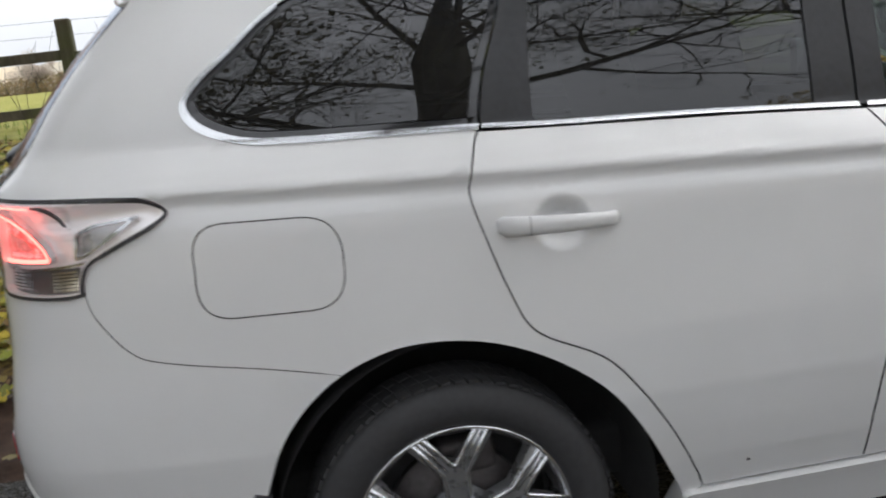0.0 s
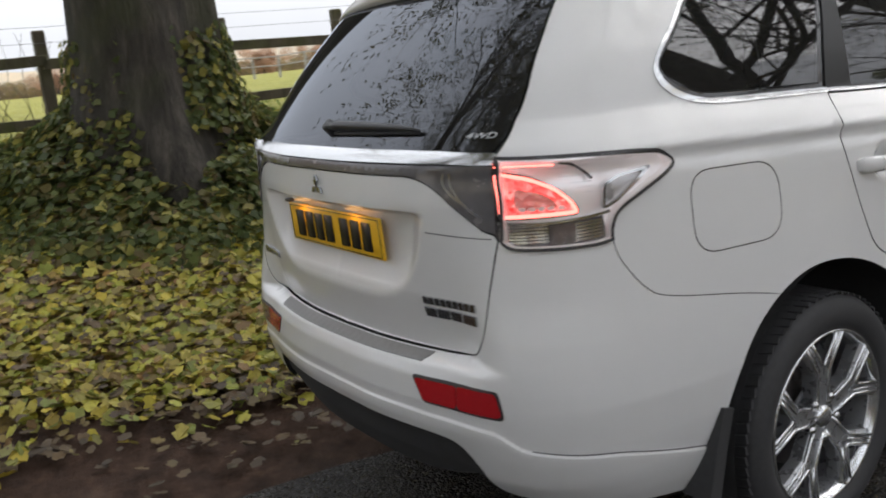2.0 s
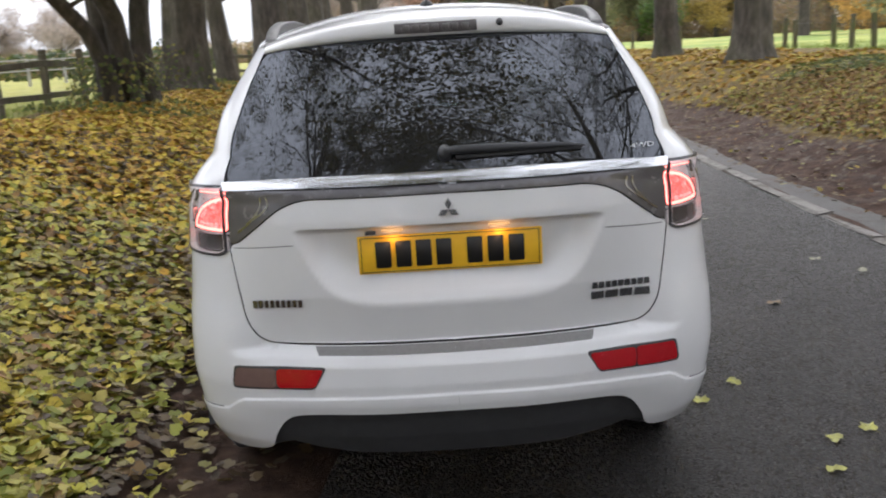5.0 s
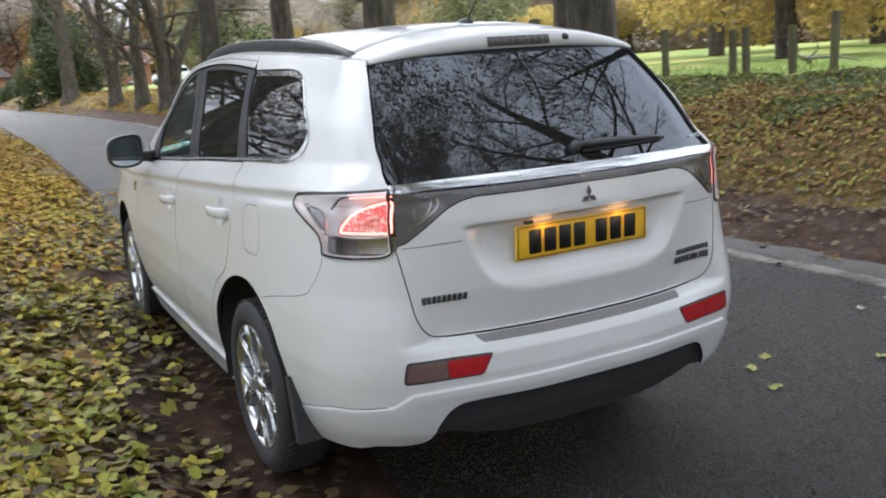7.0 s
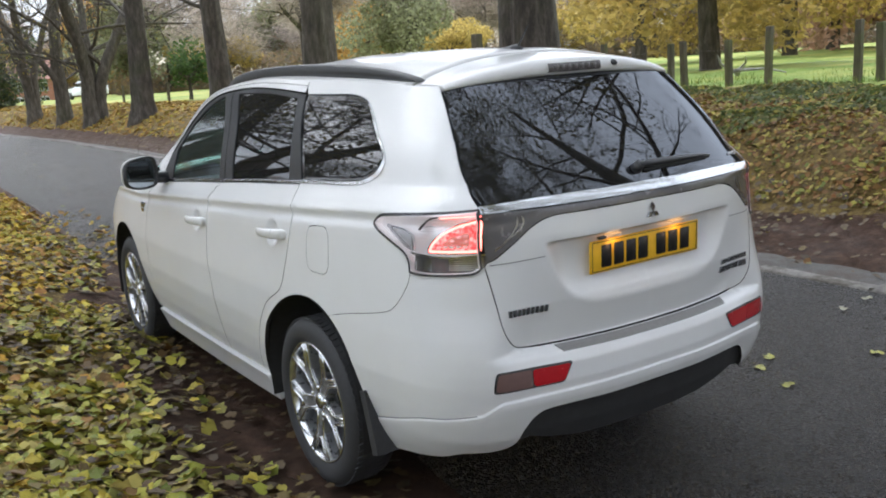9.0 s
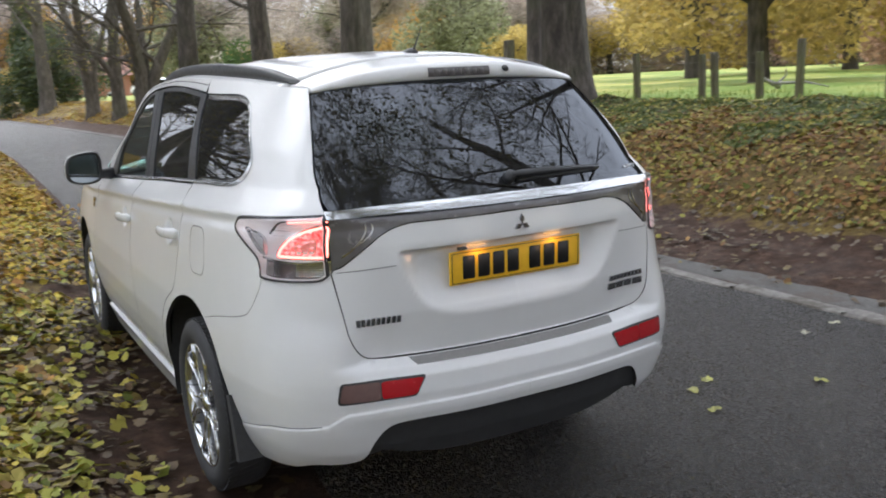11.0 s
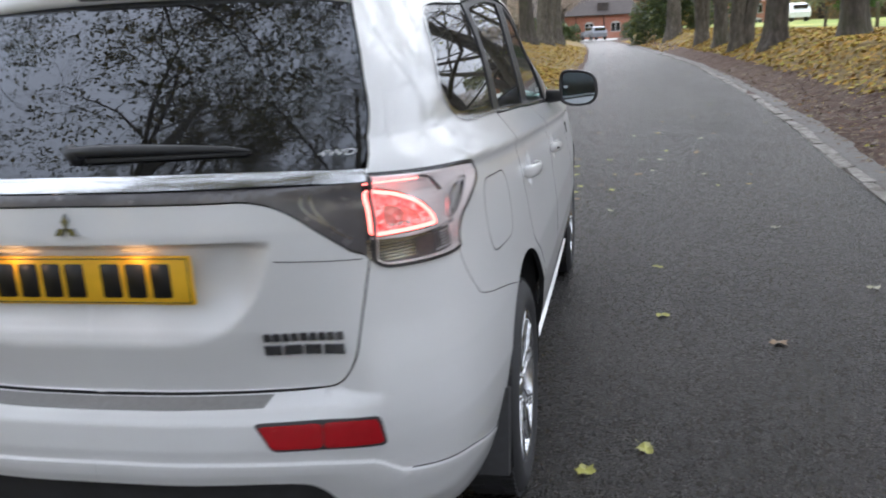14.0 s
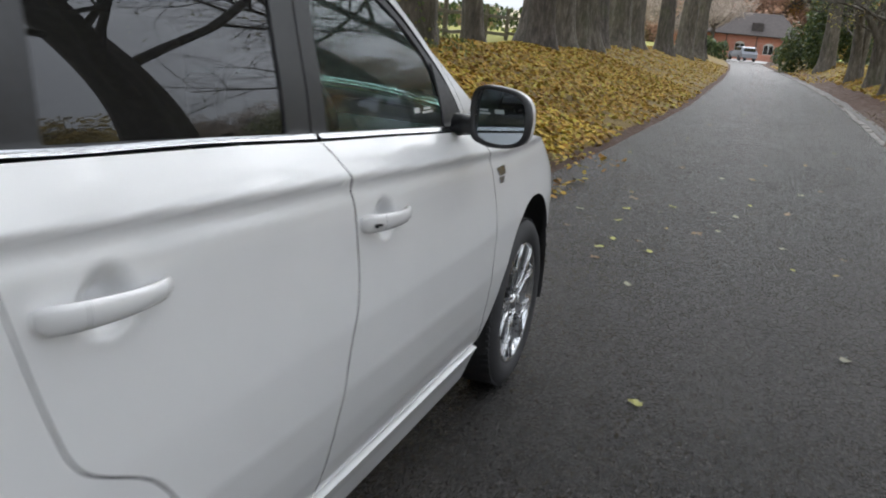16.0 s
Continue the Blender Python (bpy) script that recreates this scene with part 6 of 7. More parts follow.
# big avenue trees, and plainer ones for the far ends of the rows
limes = [
    trunk_tree("tree", 11, 0.44, 17, 3.4, 9, BARK, LIME, LEAF_GOLD, 0.05, 1.05, (0.3, 0.1), leaf_share=0.3, counts=FINE, droop=0.35),
    trunk_tree("tree", 23, 0.40, 16, 3.2, 9, BARK, LIME, LEAF_GOLD, 0.05, 1.1, (-0.4, 0.3), leaf_share=0.2, counts=FINE, droop=0.35),
    trunk_tree("tree", 37, 0.46, 18, 4.0, 10, BARK_DARK, LIME, LEAF_CROWN, 0.065, 1.05, (0.1, -0.4), leaf_share=0.8, per=3, droop=0.35, hang=2.9),
    trunk_tree("tree", 41, 0.30, 14, 2.3, 10, BARK, LIME, LEAF_GOLD, 0.05, 1.1, (0.5, 0.5), leaf_share=0.15, droop=0.35, hang=2.7),
    trunk_tree("tree", 67, 0.44, 17, 4.2, 9, BARK, LIME, LEAF_GOLD, 0.09, 1.05, (0.3, 0.1), top=3, counts=(0, 8, 9, 0), leaf_share=0.3),
    trunk_tree("tree", 71, 0.36, 15, 3.2, 9, BARK_DARK, LIME, LEAF_GOLD, 0.09, 1.1, (-0.3, 0.2), top=3, counts=(0, 8, 9, 0), leaf_share=0.2),
    trunk_tree("tree", 83, 0.42, 15, 2.7, 13, BARK_DARK, "low-branched tree with a dense mesh of twigs", LEAF_CROWN, 0.066, 1.15, (0.4, 0.3), counts=FINE, leaf_share=0.32, per=3, hang=3.1, droop=0.4, ways=(180, 75, 250, 130, 45, 285, 210, 60, 160, 110, 20, 180, 320)),
]


def forked_tree(name, seed, stems, material, label, leaves, share, counts=(0, 8, 8, 6), limbs=7, hang=2.4, top=4):
    """A tree whose trunk divides near the ground: stems of (foot offset, way, length, radius, height of the fork)."""
    rng = random.Random(seed)
    root = tagged(new(name), label, "tree")
    wood, tips = Wood(), []
    for foot, way, length, radius, fork in stems:
        p, d, pts = Vector((foot[0], foot[1], -0.3)), Vector((0.1 * way[0], 0.1 * way[1], 1)).normalized(), []
        steps = 18
        for i in range(steps + 1):
            pts.append(p.copy())
            turn = smooth(fork * 0.55, fork * 1.5, p.z)
            d = (Vector((0.12 * way[0], 0.12 * way[1], 1)).lerp(Vector(way), turn) + Vector((rng.gauss(0, 0.05), rng.gauss(0, 0.05), 0))).normalized()
            p = p + d * length / steps
        radii = [radius * (1 + 0.55 * math.exp(-max(0, q.z) / 0.28)) * (1 - 0.78 * (i / steps) ** 1.1) for i, q in enumerate(pts)]
        phase = rng.uniform(0, 6)
        wood.tube(pts, radii, 18, lambda i, a: 1 + 0.07 * math.sin(5 * a + phase) + 0.04 * math.sin(3 * a + phase + i * 0.2))
        for k in range(limbs):
            t = 0.24 + 0.74 * (k + 0.4 * rng.random()) / limbs
            i = min(int(t * steps), steps - 1)
            a = 2.4 * k + rng.uniform(-0.5, 0.5)
            grow(wood, tips, pts[i].copy(), Vector((math.cos(a), math.sin(a), rng.uniform(0.0, 0.6))), length * rng.uniform(0.26, 0.42), radii[i] * rng.uniform(0.3, 0.5), 1, rng, top, counts, hang)
    data_mesh("trunk", wood.v, wood.f, material, root)
    if leaves:
        V, F = leaf_cards([q for q in tips if rng.random() < share], 0.06, rng, 2)
        tagged(data_mesh("crown", V, F, leaves, root, smooth=False), kind="stuff")
    return root


limes += [
    forked_tree("tree", 101, [((0.12, 0.0), (0.35, 0.1, 1), 11, 0.27, 1.5), ((-0.12, 0.05), (-0.45, 0.1, 1), 11, 0.25, 1.3), ((0.0, -0.1), (-0.1, -0.4, 1), 9, 0.2, 2.0)], BARK, "lime tree forked low into three stems", LEAF_GOLD, 0.25, (0, 7, 7, 0), 7, 2.2, 3),
    forked_tree("tree", 102, [((0.0, 0.0), (0.12, 0.05, 1), 12, 0.30, 2.2), ((0.05, 0.0), (-0.75, 0.2, 1), 7, 0.16, 1.7)], BARK, "lime tree with one low stem leaning out", LEAF_GOLD, 0.25, (0, 7, 7, 0), 7, 2.2, 3),
]
PARKED = set()


def plant(kind, x, y, scale=1.0, turn=0.0, dz=0.0, group="avenue trees"):
    m = pose(x, y, ground_height(x, y) - 0.05 + dz, 2.5 * math.sin(7 * x + 3 * y), 2.5 * math.sin(5 * x - 4 * y), turn)
    if kind in limes[:4] and (y > 20 or y < -14):
        kind = limes[4 + limes.index(kind) % 2]
    if kind not in PARKED:
        PARKED.add(kind)
        kind.matrix_basis = m
        kind.scale = (scale,) * 3
        return tagged(kind, group=group)
    keep = tuple(kind.scale)
    kind.scale = (scale,) * 3
    made = copy_thing(kind, m)
    kind.scale = keep
    return tagged(made, group=group)


# the near avenue on the right
for k, x, y, s, turn in ((6, 7.65, 8.9, 1.12, 40), (0, 7.2, 16.2, 0.84, 10), (1, 7.1, 22.9, 0.86, 100), (3, 5.75, 26.9, 0.9, 60), (7, 5.5, 32.5, 1.0, 200), (8, 5.2, 36.6, 1.0, 20), (7, 4.9, 42.0, 0.95, 90), (2, 4.4, 56, 0.9, 130)):
    plant(limes[k], x, y, s, turn)
# the left row
for k, x, y, s, turn in ((1, -4.9, 15.0, 1.05, 210), (3, -4.57, 18.4, 0.72, 90), (1, -4.4, 22.5, 1.1, 15), (2, -4.4, 26.3, 1.0, 75), (0, -4.3, 28.6, 0.95, 160), (1, -4.5, 32.0, 1.1, 310), (2, -4.5, 36.0, 1.0, 200), (0, -4.4, 40.5, 1.05, 45), (1, -3.7, 45.5, 1.0, 100), (2, -3.3, 51, 1.0, 280), (0, -3.0, 57, 1.0, 20), (1, -3.5, 65, 1.0, 20)):
    plant(limes[k], x, y, s, turn)
# beside and behind the camera
for k, x, y, s, turn in ((6, 7.5, 0.6, 1.05, 0), (6, 7.6, -7.2, 1.05, 20), (2, 7.4, -13.8, 1.0, 30), (1, 7.0, -24, 1.0, 90), (6, -4.9, -8.5, 1.0, 170), (1, -5.3, -25, 1.0, 60)):
    plant(limes[k], x, y, s, turn)
# the great ivy-footed tree beside the car
oak = trunk_tree("tree", 59, 0.43, 15, 3.6, 14, BARK_OAK, "massive dark-barked tree with ivy round its foot", LEAF_CROWN, 0.078, 1.2, (0.2, 0.2), leaf_share=0.8, counts=FINE, per=5, slim=0.6, ways=(-40, 25, 170, -15, 60, -80, 250, 10, -55, 110, 40, -25, 200, 0))
oak.matrix_basis = pose(-4.15, -0.1, ground_height(-4.15, -0.1) - 0.02, 0, 0, 20)
dense = copy_thing(oak, pose(-4.9, -12.5, ground_height(-4.9, -12.5) - 0.02, 0, 0, -20))
tagged(dense, "dark-barked tree still in leaf over the lane", group="avenue trees")
ivy_on("ivy", oak, 0.44, 1.0, 7000, 3, "glossy dark ivy", 0.75)


def ground_ivy(cx, cy, reach, height, count, seed, label):
    """A low mound of ivy and seedlings over the ground."""
    rng = random.Random(seed)
    V, F = [], []
    for _ in range(count):
        a, r = rng.uniform(0, 6.28), reach * rng.random() ** 0.7
        x, y = cx + r * math.cos(a), cy + r * math.sin(a)
        top = height * (1 - r / reach) ** 0.8 * (0.75 + 0.5 * wobble(x, y, 2.4, seed))
        c = Vector((x, y, ground_height(x, y) + 0.02 + max(0.03, top) * rng.random() ** 0.4))
        out = Vector((0.5 * math.cos(a) + rng.gauss(0, 0.4), 0.5 * math.sin(a) + rng.gauss(0, 0.4), 0.9)).normalized()
        side = out.orthogonal().normalized()
        side.rotate(Matrix.Rotation(rng.uniform(0, 6.28), 3, out))
        up = out.cross(side)
        s = rng.uniform(0.022, 0.046)
        k = len(V)
        V += [c - up * s, c + side * s * 0.9 - up * 0.2 * s, c + side * 0.5 * s + up * 0.5 * s + out * 0.01, c + up * 1.2 * s, c - side * 0.5 * s + up * 0.5 * s + out * 0.01, c - side * s * 0.9 - up * 0.2 * s]
        F.append(tuple(range(k, k + 6)))
    return tagged(data_mesh("ground_ivy", V, F, IVY_VERGE, smooth=False), label, "ivy", kind="stuff")


ground_ivy(-4.1, -0.2, 1.35, 0.75, 9000, 4, "dark ivy mounded round the great tree's foot")
for k, (x, y, reach, high, count) in enumerate(((7.6, 6.3, 1.1, 0.16, 2600), (8.0, 4.2, 1.0, 0.18, 2200), (7.3, 2.3, 0.9, 0.14, 1800), (8.1, 0.2, 1.1, 0.18, 2200), (6.3, 5.4, 0.55, 0.10, 700), (6.2, 3.2, 0.6, 0.10, 700), (7.9, 8.2, 1.0, 0.15, 1800), (6.9, 11.0, 1.2, 0.15, 1800))):
    ground_ivy(x, y, reach, high, count, 30 + k, "low green ivy and seedlings among the leaves on the bank")
leaning = forked_tree("tree", 103, [((0.15, 0.1), (-0.10, -0.85, 1), 9.5, 0.15, 0.9), ((-0.1, 0.25), (-0.25, -0.30, 1), 11, 0.16, 1.6), ((0.05, -0.15), (-0.45, -1.05, 1), 8.5, 0.12, 0.7), ((0.3, 0.3), (0.25, 0.15, 1), 10, 0.16, 1.2)], BARK_DARK, "old tree leaning out in several ivy-footed stems", LEAF_CROWN, 0.12, (0, 9, 9, 8), 10, 2.0)
leaning.matrix_basis = pose(-4.45, 9.8, ground_height(-4.45, 9.8) - 0.05)
tagged(leaning, group="avenue trees")
ivy_on("ivy", leaning, 0.42, 0.8, 1500, 8, "dark ivy at the foot")
big_left = [o for o in scene.objects if o.name.startswith("tree") and abs(o.location.x + 4.9) < 0.01 and abs(o.location.y - 15.0) < 0.01][0]
ivy_on("ivy", big_left, 0.46, 1.1, 1200, 9, "dark ivy at the foot")

# ---- fallen leaves ----
LOBES = [(0.0, -0.42), (0.22, -0.42), (0.44, -0.26), (0.46, -0.02), (0.48, 0.18), (0.30, 0.27), (0.20, 0.42), (0.0, 0.6), (-0.18, 0.42), (-0.30, 0.27), (-0.48, 0.18), (-0.46, -0.02), (-0.44, -0.26), (-0.22, -0.42)]


SHORT = [(0.12, -0.45), (0.46, -0.22), (0.30, 0.0), (0.45, 0.24), (0.0, 0.6), (-0.42, 0.26), (-0.30, 0.02), (-0.45, -0.24)]


def litter(name, spots, material, label, seed, lo=0.05, hi=0.10, stand=0.35):
    """Lobed leaves, each curled a little, strewn at the given places."""
    rng = random.Random(seed)
    V, F = [], []
    for x, y in spots:
        s = rng.uniform(lo, hi)
        a = rng.uniform(0, 6.28)
        h = ground_height(x, y)
        gx = (ground_height(x + 0.1, y) - h) / 0.1
        n = Vector((-gx + rng.gauss(0, stand), rng.gauss(0, stand), 1)).normalized()
        tx = n.orthogonal().normalized()
        tx.rotate(Matrix.Rotation(a, 3, n))
        ty = n.cross(tx)
        c = Vector((x, y, h + 0.012 + rng.random() * 0.035))
        curl = rng.uniform(-0.5, 0.9)
        k = len(V)
        for px, py in SHORT:
            V.append(c + s * (px * tx * rng.uniform(0.85, 1.1) + py * ty + n * curl * (px * px + 0.6 * py * py)))
        F += [(k, k + 1, k + 2, k + 3, k + 4), (k, k + 4, k + 5, k + 6, k + 7)]
    ob = data_mesh(name, V, F, material, smooth=False)
    return tagged(ob, label, "leaves", kind="stuff")


rng = random.Random(77)


def strew(count, y0, y1, d0, d1, side, bias=1.0):
    spots = []
    while len(spots) < count:
        y = rng.uniform(y0, y1)
        d = d0 + (d1 - d0) * rng.random() ** bias
        x = road_left(y) - d if side < 0 else road_right(y) + d
        patch = wobble(x, y, 0.9, 21) + 0.5 * wobble(x, y, 2.6, 22)
        bare = 0.8 * (1 - smooth(0.2, 0.75, d)) if side < 0 else 0.0
        if patch < rng.uniform(-1.05, 0.2) - 0.2 + bare:
            continue
        spots.append((x, y))
    return spots


litter("leaf_litter", strew(27000, -6.0, 4.0, 0.2, 4.3, -1) + strew(12000, -3.0, 1.6, 0.15, 3.0, -1) + strew(2000, -5.0, 9.0, -0.1, 0.6, -1), LEAF_GOLD, "thick yellow-green and brown leaf litter on the verge", 1, 0.035, 0.085, 0.42)
litter("leaf_litter", strew(21000, 3.2, 12.5, 0.1, 4.3, -1) + strew(1800, 0.0, 4.0, 0.3, 4.0, -1) + strew(200, 2.5, 10.0, -0.6, 0.1, -1), LEAF_AMBER, "amber and yellow leaf litter along the verge", 6, 0.035, 0.085, 0.42)
litter("leaf_litter", strew(15000, -4.0, 7.0, 0.0, 3.4, -1, 1.3) + strew(1500, -4.5, 8.0, -0.55, 0.3, -1) + strew(3500, -3.0, 26.0, 0.28, 1.8, 1), LEAF_BROWN, "rotting brown leaf scraps trodden into the mud", 5, 0.025, 0.07, 0.2)
litter("leaf_litter", strew(22000, 9.5, 27.0, -0.02, 4.6, -1) + strew(9000, 26.0, 62.0, 0.0, 4.4, -1), LEAF_RUST, "russet and yellow leaf litter under the trees", 2, 0.045, 0.09, 0.45)
litter("leaf_litter", strew(34000, -4.0, 12.0, 1.5, 5.2, 1) + strew(170, -4.0, 14.0, 0.35, 1.6, 1), LEAF_BANK, "brown and yellow leaf litter on the bank", 3, 0.03, 0.07, 0.45)
litter("leaf_litter", strew(9500, 12.0, 48.0, 1.35, 5.0, 1) + strew(4000, 46.0, 82.0, 0.5, 5.0, 1), LEAF_RUST, "russet leaf litter along the far bank", 4, 0.07, 0.13)

# single leaves on the road
leaf_meshes = []
for k, (shade, curl) in enumerate((((0.36, 0.35, 0.08), 0.5), ((0.40, 0.27, 0.07), 0.9), ((0.22, 0.14, 0.07), 0.2), ((0.30, 0.29, 0.2), 0.4))):
    me = bpy.data.meshes.new("fallen_leaf")
    me.from_pydata([(0, 0, 0)] + [(px * q, py * q, curl * 0.6 * (px * px + 0.5 * py * py) + 0.08 * math.sin(5 * i + k)) for i, ((px, py), q) in enumerate(zip(LOBES, (1, 0.9, 1.1, 0.82, 1.12, 0.78, 1.0, 1.05, 1.0, 0.8, 1.1, 0.85, 1.1, 0.9)))] + [(0.01, -0.85, 0.1), (-0.01, -0.85, 0.1)], [], [(0, 1 + i, 1 + (i + 1) % 14) for i in range(14)] + [(1, 16, 15)])
    me.materials.append(simple("road_leaf", shade, 0.5, 0.0, 0.35, 30))
    leaf_meshes.append(me)
known = [(0.37, 6.51, 0.085, 3), (0.75, 5.27, 0.085, 0), (0.72, 6.27, 0.085, 0), (0.7, 6.82, 0.085, 0), (0.68, 7.38, 0.105, 2), (0.79, 5.59, 0.085, 0), (1.08, 5.37, 0.085, 0), (1.04, 7.24, 0.085, 0), (1.58, 7.2, 0.085, 3), (1.33, 6.24, 0.105, 2), (2.14, 8.99, 0.085, 3), (2, 7.74, 0.105, 2), (0.87, 9.88, 0.105, 2), (1.34, 9.42, 0.085, 3), (1.04, 0.07, 0.085, 0), (1.24, 0.25, 0.085, 0), (1.57, -0.29, 0.085, 0), (1.86, 1.37, 0.105, 2), (2.64, 1.93, 0.085, 3), (2.49, 2.27, 0.085, 3), (1.3, -0.6, 0.085, 0), (1.41, -0.36, 0.085, 0), (2, -0.62, 0.085, 0), (2.6, -0.05, 0.085, 3), (2.9, -0.02, 0.085, 3), (0.924, 2.1, 0.095, 1), (1.378, 2.7, 0.085, 0), (1.36, 1.75, 0.085, 0), (2.22, 3.78, 0.085, 3)]
for _ in range(34):
    y = 4 + 22 * rng.random() ** 1.3
    known.append((rng.uniform(road_left(y) + 0.3, road_right(y) - 0.2), y, rng.uniform(0.05, 0.09), rng.randrange(4)))
for x, y, s, k in known:
    if -0.95 < x < 0.95 and -1.0 < y < 3.6:
        continue
    ob = new("fallen_leaf", leaf_meshes[k])
    ob.matrix_basis = pose(x, y, 0.014, rng.uniform(-6, 6), rng.uniform(-6, 6), rng.uniform(0, 360)) @ Matrix.Scale(0.8 * s, 4)
    tagged(ob, ("yellow-green", "orange-yellow", "brown", "pale grey-green")[k] + " fallen leaf lying on the wet road", "leaf", "leaves on the road")

# ---- fences, field and far things ----


def rough_post(bm, x, y, z0, z1, w=0.05, lean=0.0, rng=random):
    vs = add_box(bm, (x - w, y - w, z0), (x + w, y + w, z1), 0.012, 1)
    for v in vs:
        v.co.x += lean * (v.co.z - z0) + rng.uniform(-1, 1) * 0.004
        v.co.y += rng.uniform(-1, 1) * 0.004


rng = random.Random(9)
fence = tagged(new("fence"), "mossy two-rail wooden field fence with wires above", "fence")
posts = [-9.6, -8.0, -6.5, -5.0, -3.5, -2.02, -0.51, 0.96, 2.12, 2.45, 3.86, 4.63, 5.42, 6.9, 8.4, 9.9, 11.4, 13, 14.5, 16, 17.5, 19, 20.5, 22, 24, 26, 28, 30]
for y in posts:
    bm = bmesh.new()
    top = 1.84 + rng.uniform(-0.05, 0.06)
    rough_post(bm, -5.5, y, 0.7, top, 0.06 if y == -2.02 else 0.047, rng.uniform(-0.03, 0.03), rng)
    part("post", bm, POST_WOOD, fence, smooth=False)
for z, h in ((1.155, 0.042), (1.60, 0.042)):
    for a, b in zip(posts[:-1], posts[1:]):
        if z > 1.5 and 3.5 < a < 5.2:
            continue
        bm = bmesh.new()
        vs = add_box(bm, (-5.475, a - 0.02, z - h), (-5.435, b + 0.02, z + h), 0.006, 1)
        tilt = rng.uniform(-0.02, 0.02)
        for v in vs:
            v.co.z += tilt * (v.co.y - (a + b) / 2) * 2
        part("rail", bm, POST_WOOD, fence, smooth=False)
for z in (1.76, 1.88):
    bm = bmesh.new()
    add_tube(bm, [(-5.44, y, z + 0.012 * math.sin(y * 3)) for y in posts], [0.0022] * len(posts), 4)
    part("wire", bm, WIRE, fence)
# post-and-wire fence along the right-hand field
fence_r = tagged(new("fence"), "mossy post-and-wire fence beside the green field", "fence")
posts_r = [(9.75, -6.5), (9.72, -4.8), (9.75, -3.0), (9.7, -1.2), (9.72, 0.6), (9.7, 2.3), (9.7, 4.0), (9.7, 4.35), (9.7, 5.83), (9.7, 6.57), (9.7, 7.5), (9.75, 7.85), (9.7, 9.4), (9.65, 10.9), (9.6, 12.6), (9.7, 14.4), (9.7, 15.95), (9.7, 17.0), (9.7, 17.85), (9.7, 20.75), (9.7, 20.1), (9.5, 24), (9.0, 28), (8.5, 33), (8, 38)]
for x, y in posts_r:
    bm = bmesh.new()
    z = ground_height(x, y)
    rough_post(bm, x, y, z - 0.1, z + rng.uniform(0.68, 0.92), 0.05, rng.uniform(-0.05, 0.05), rng)
    part("post", bm, POST_WOOD, fence_r, smooth=False)
for h in (0.3, 0.6):
    bm = bmesh.new()
    line = sorted(posts_r, key=lambda q: q[1])
    add_tube(bm, [(x, y, ground_height(x, y) + h) for x, y in line], [0.002] * len(line), 4)
    part("wire", bm, WIRE, fence_r)
bm = bmesh.new()
rough_post(bm, 8.35, 11.6, 0.85, 2.2, 0.085, 0.01, rng)
tagged(link_mesh("tall_post", bm, POST_WOOD, smooth=False), "tall squared timber post standing alone on the bank", "post")
# a fallen bleached bough in the field
wood = Wood()
tips = []
small = lambda ps: [Vector((13.2, 9.2, 1.05)) + (Vector(p) - Vector((13.2, 9.2, 1.05))) * 0.5 for p in ps]
wood.tube(small(((14.4, 10.2, 1.0), (13.6, 9.5, 1.12), (12.9, 9.2, 1.2), (12.4, 9.4, 1.5), (12.3, 9.5, 1.9))), [0.06, 0.055, 0.045, 0.03, 0.012], 9)
wood.tube(small(((13.4, 9.4, 1.15), (13.2, 8.8, 1.5), (12.7, 8.4, 1.75))), [0.03, 0.02, 0.01], 7)
wood.tube(small(((13.0, 9.2, 1.2), (13.9, 8.4, 1.2), (14.6, 7.9, 1.0))), [0.035, 0.025, 0.012], 7)
tagged(data_mesh("fallen_bough", wood.v, wood.f, BARK_PALE), "bleached fallen bough lying in the field", "branch")
# white rails far off in the left field
paddock = tagged(new("paddock_fence"), "weathered white paddock rails far across the field", "fence")
line = [(-30 + 1.2 * i, 26 + 2.6 * i * 0.35, 0) for i in range(-14, 15)]
for x, y, _ in line:
    bm = bmesh.new()
    z = ground_height(x, y)
    add_box(bm, (x - 0.05, y - 0.05, z - 0.2), (x + 0.05, y + 0.05, z + 1.15))
    part("post", bm, RAIL_GREY, paddock, smooth=False)
for h in (0.65, 1.1):
    for a, b in zip(line, line[1:]):
        bm = bmesh.new()
        add_tube(bm, [(a[0], a[1], ground_height(a[0], a[1]) + h), (b[0], b[1], ground_height(b[0], b[1]) + h)], [0.032, 0.032], 5)
        part("rail", bm, RAIL_GREY, paddock, smooth=False)


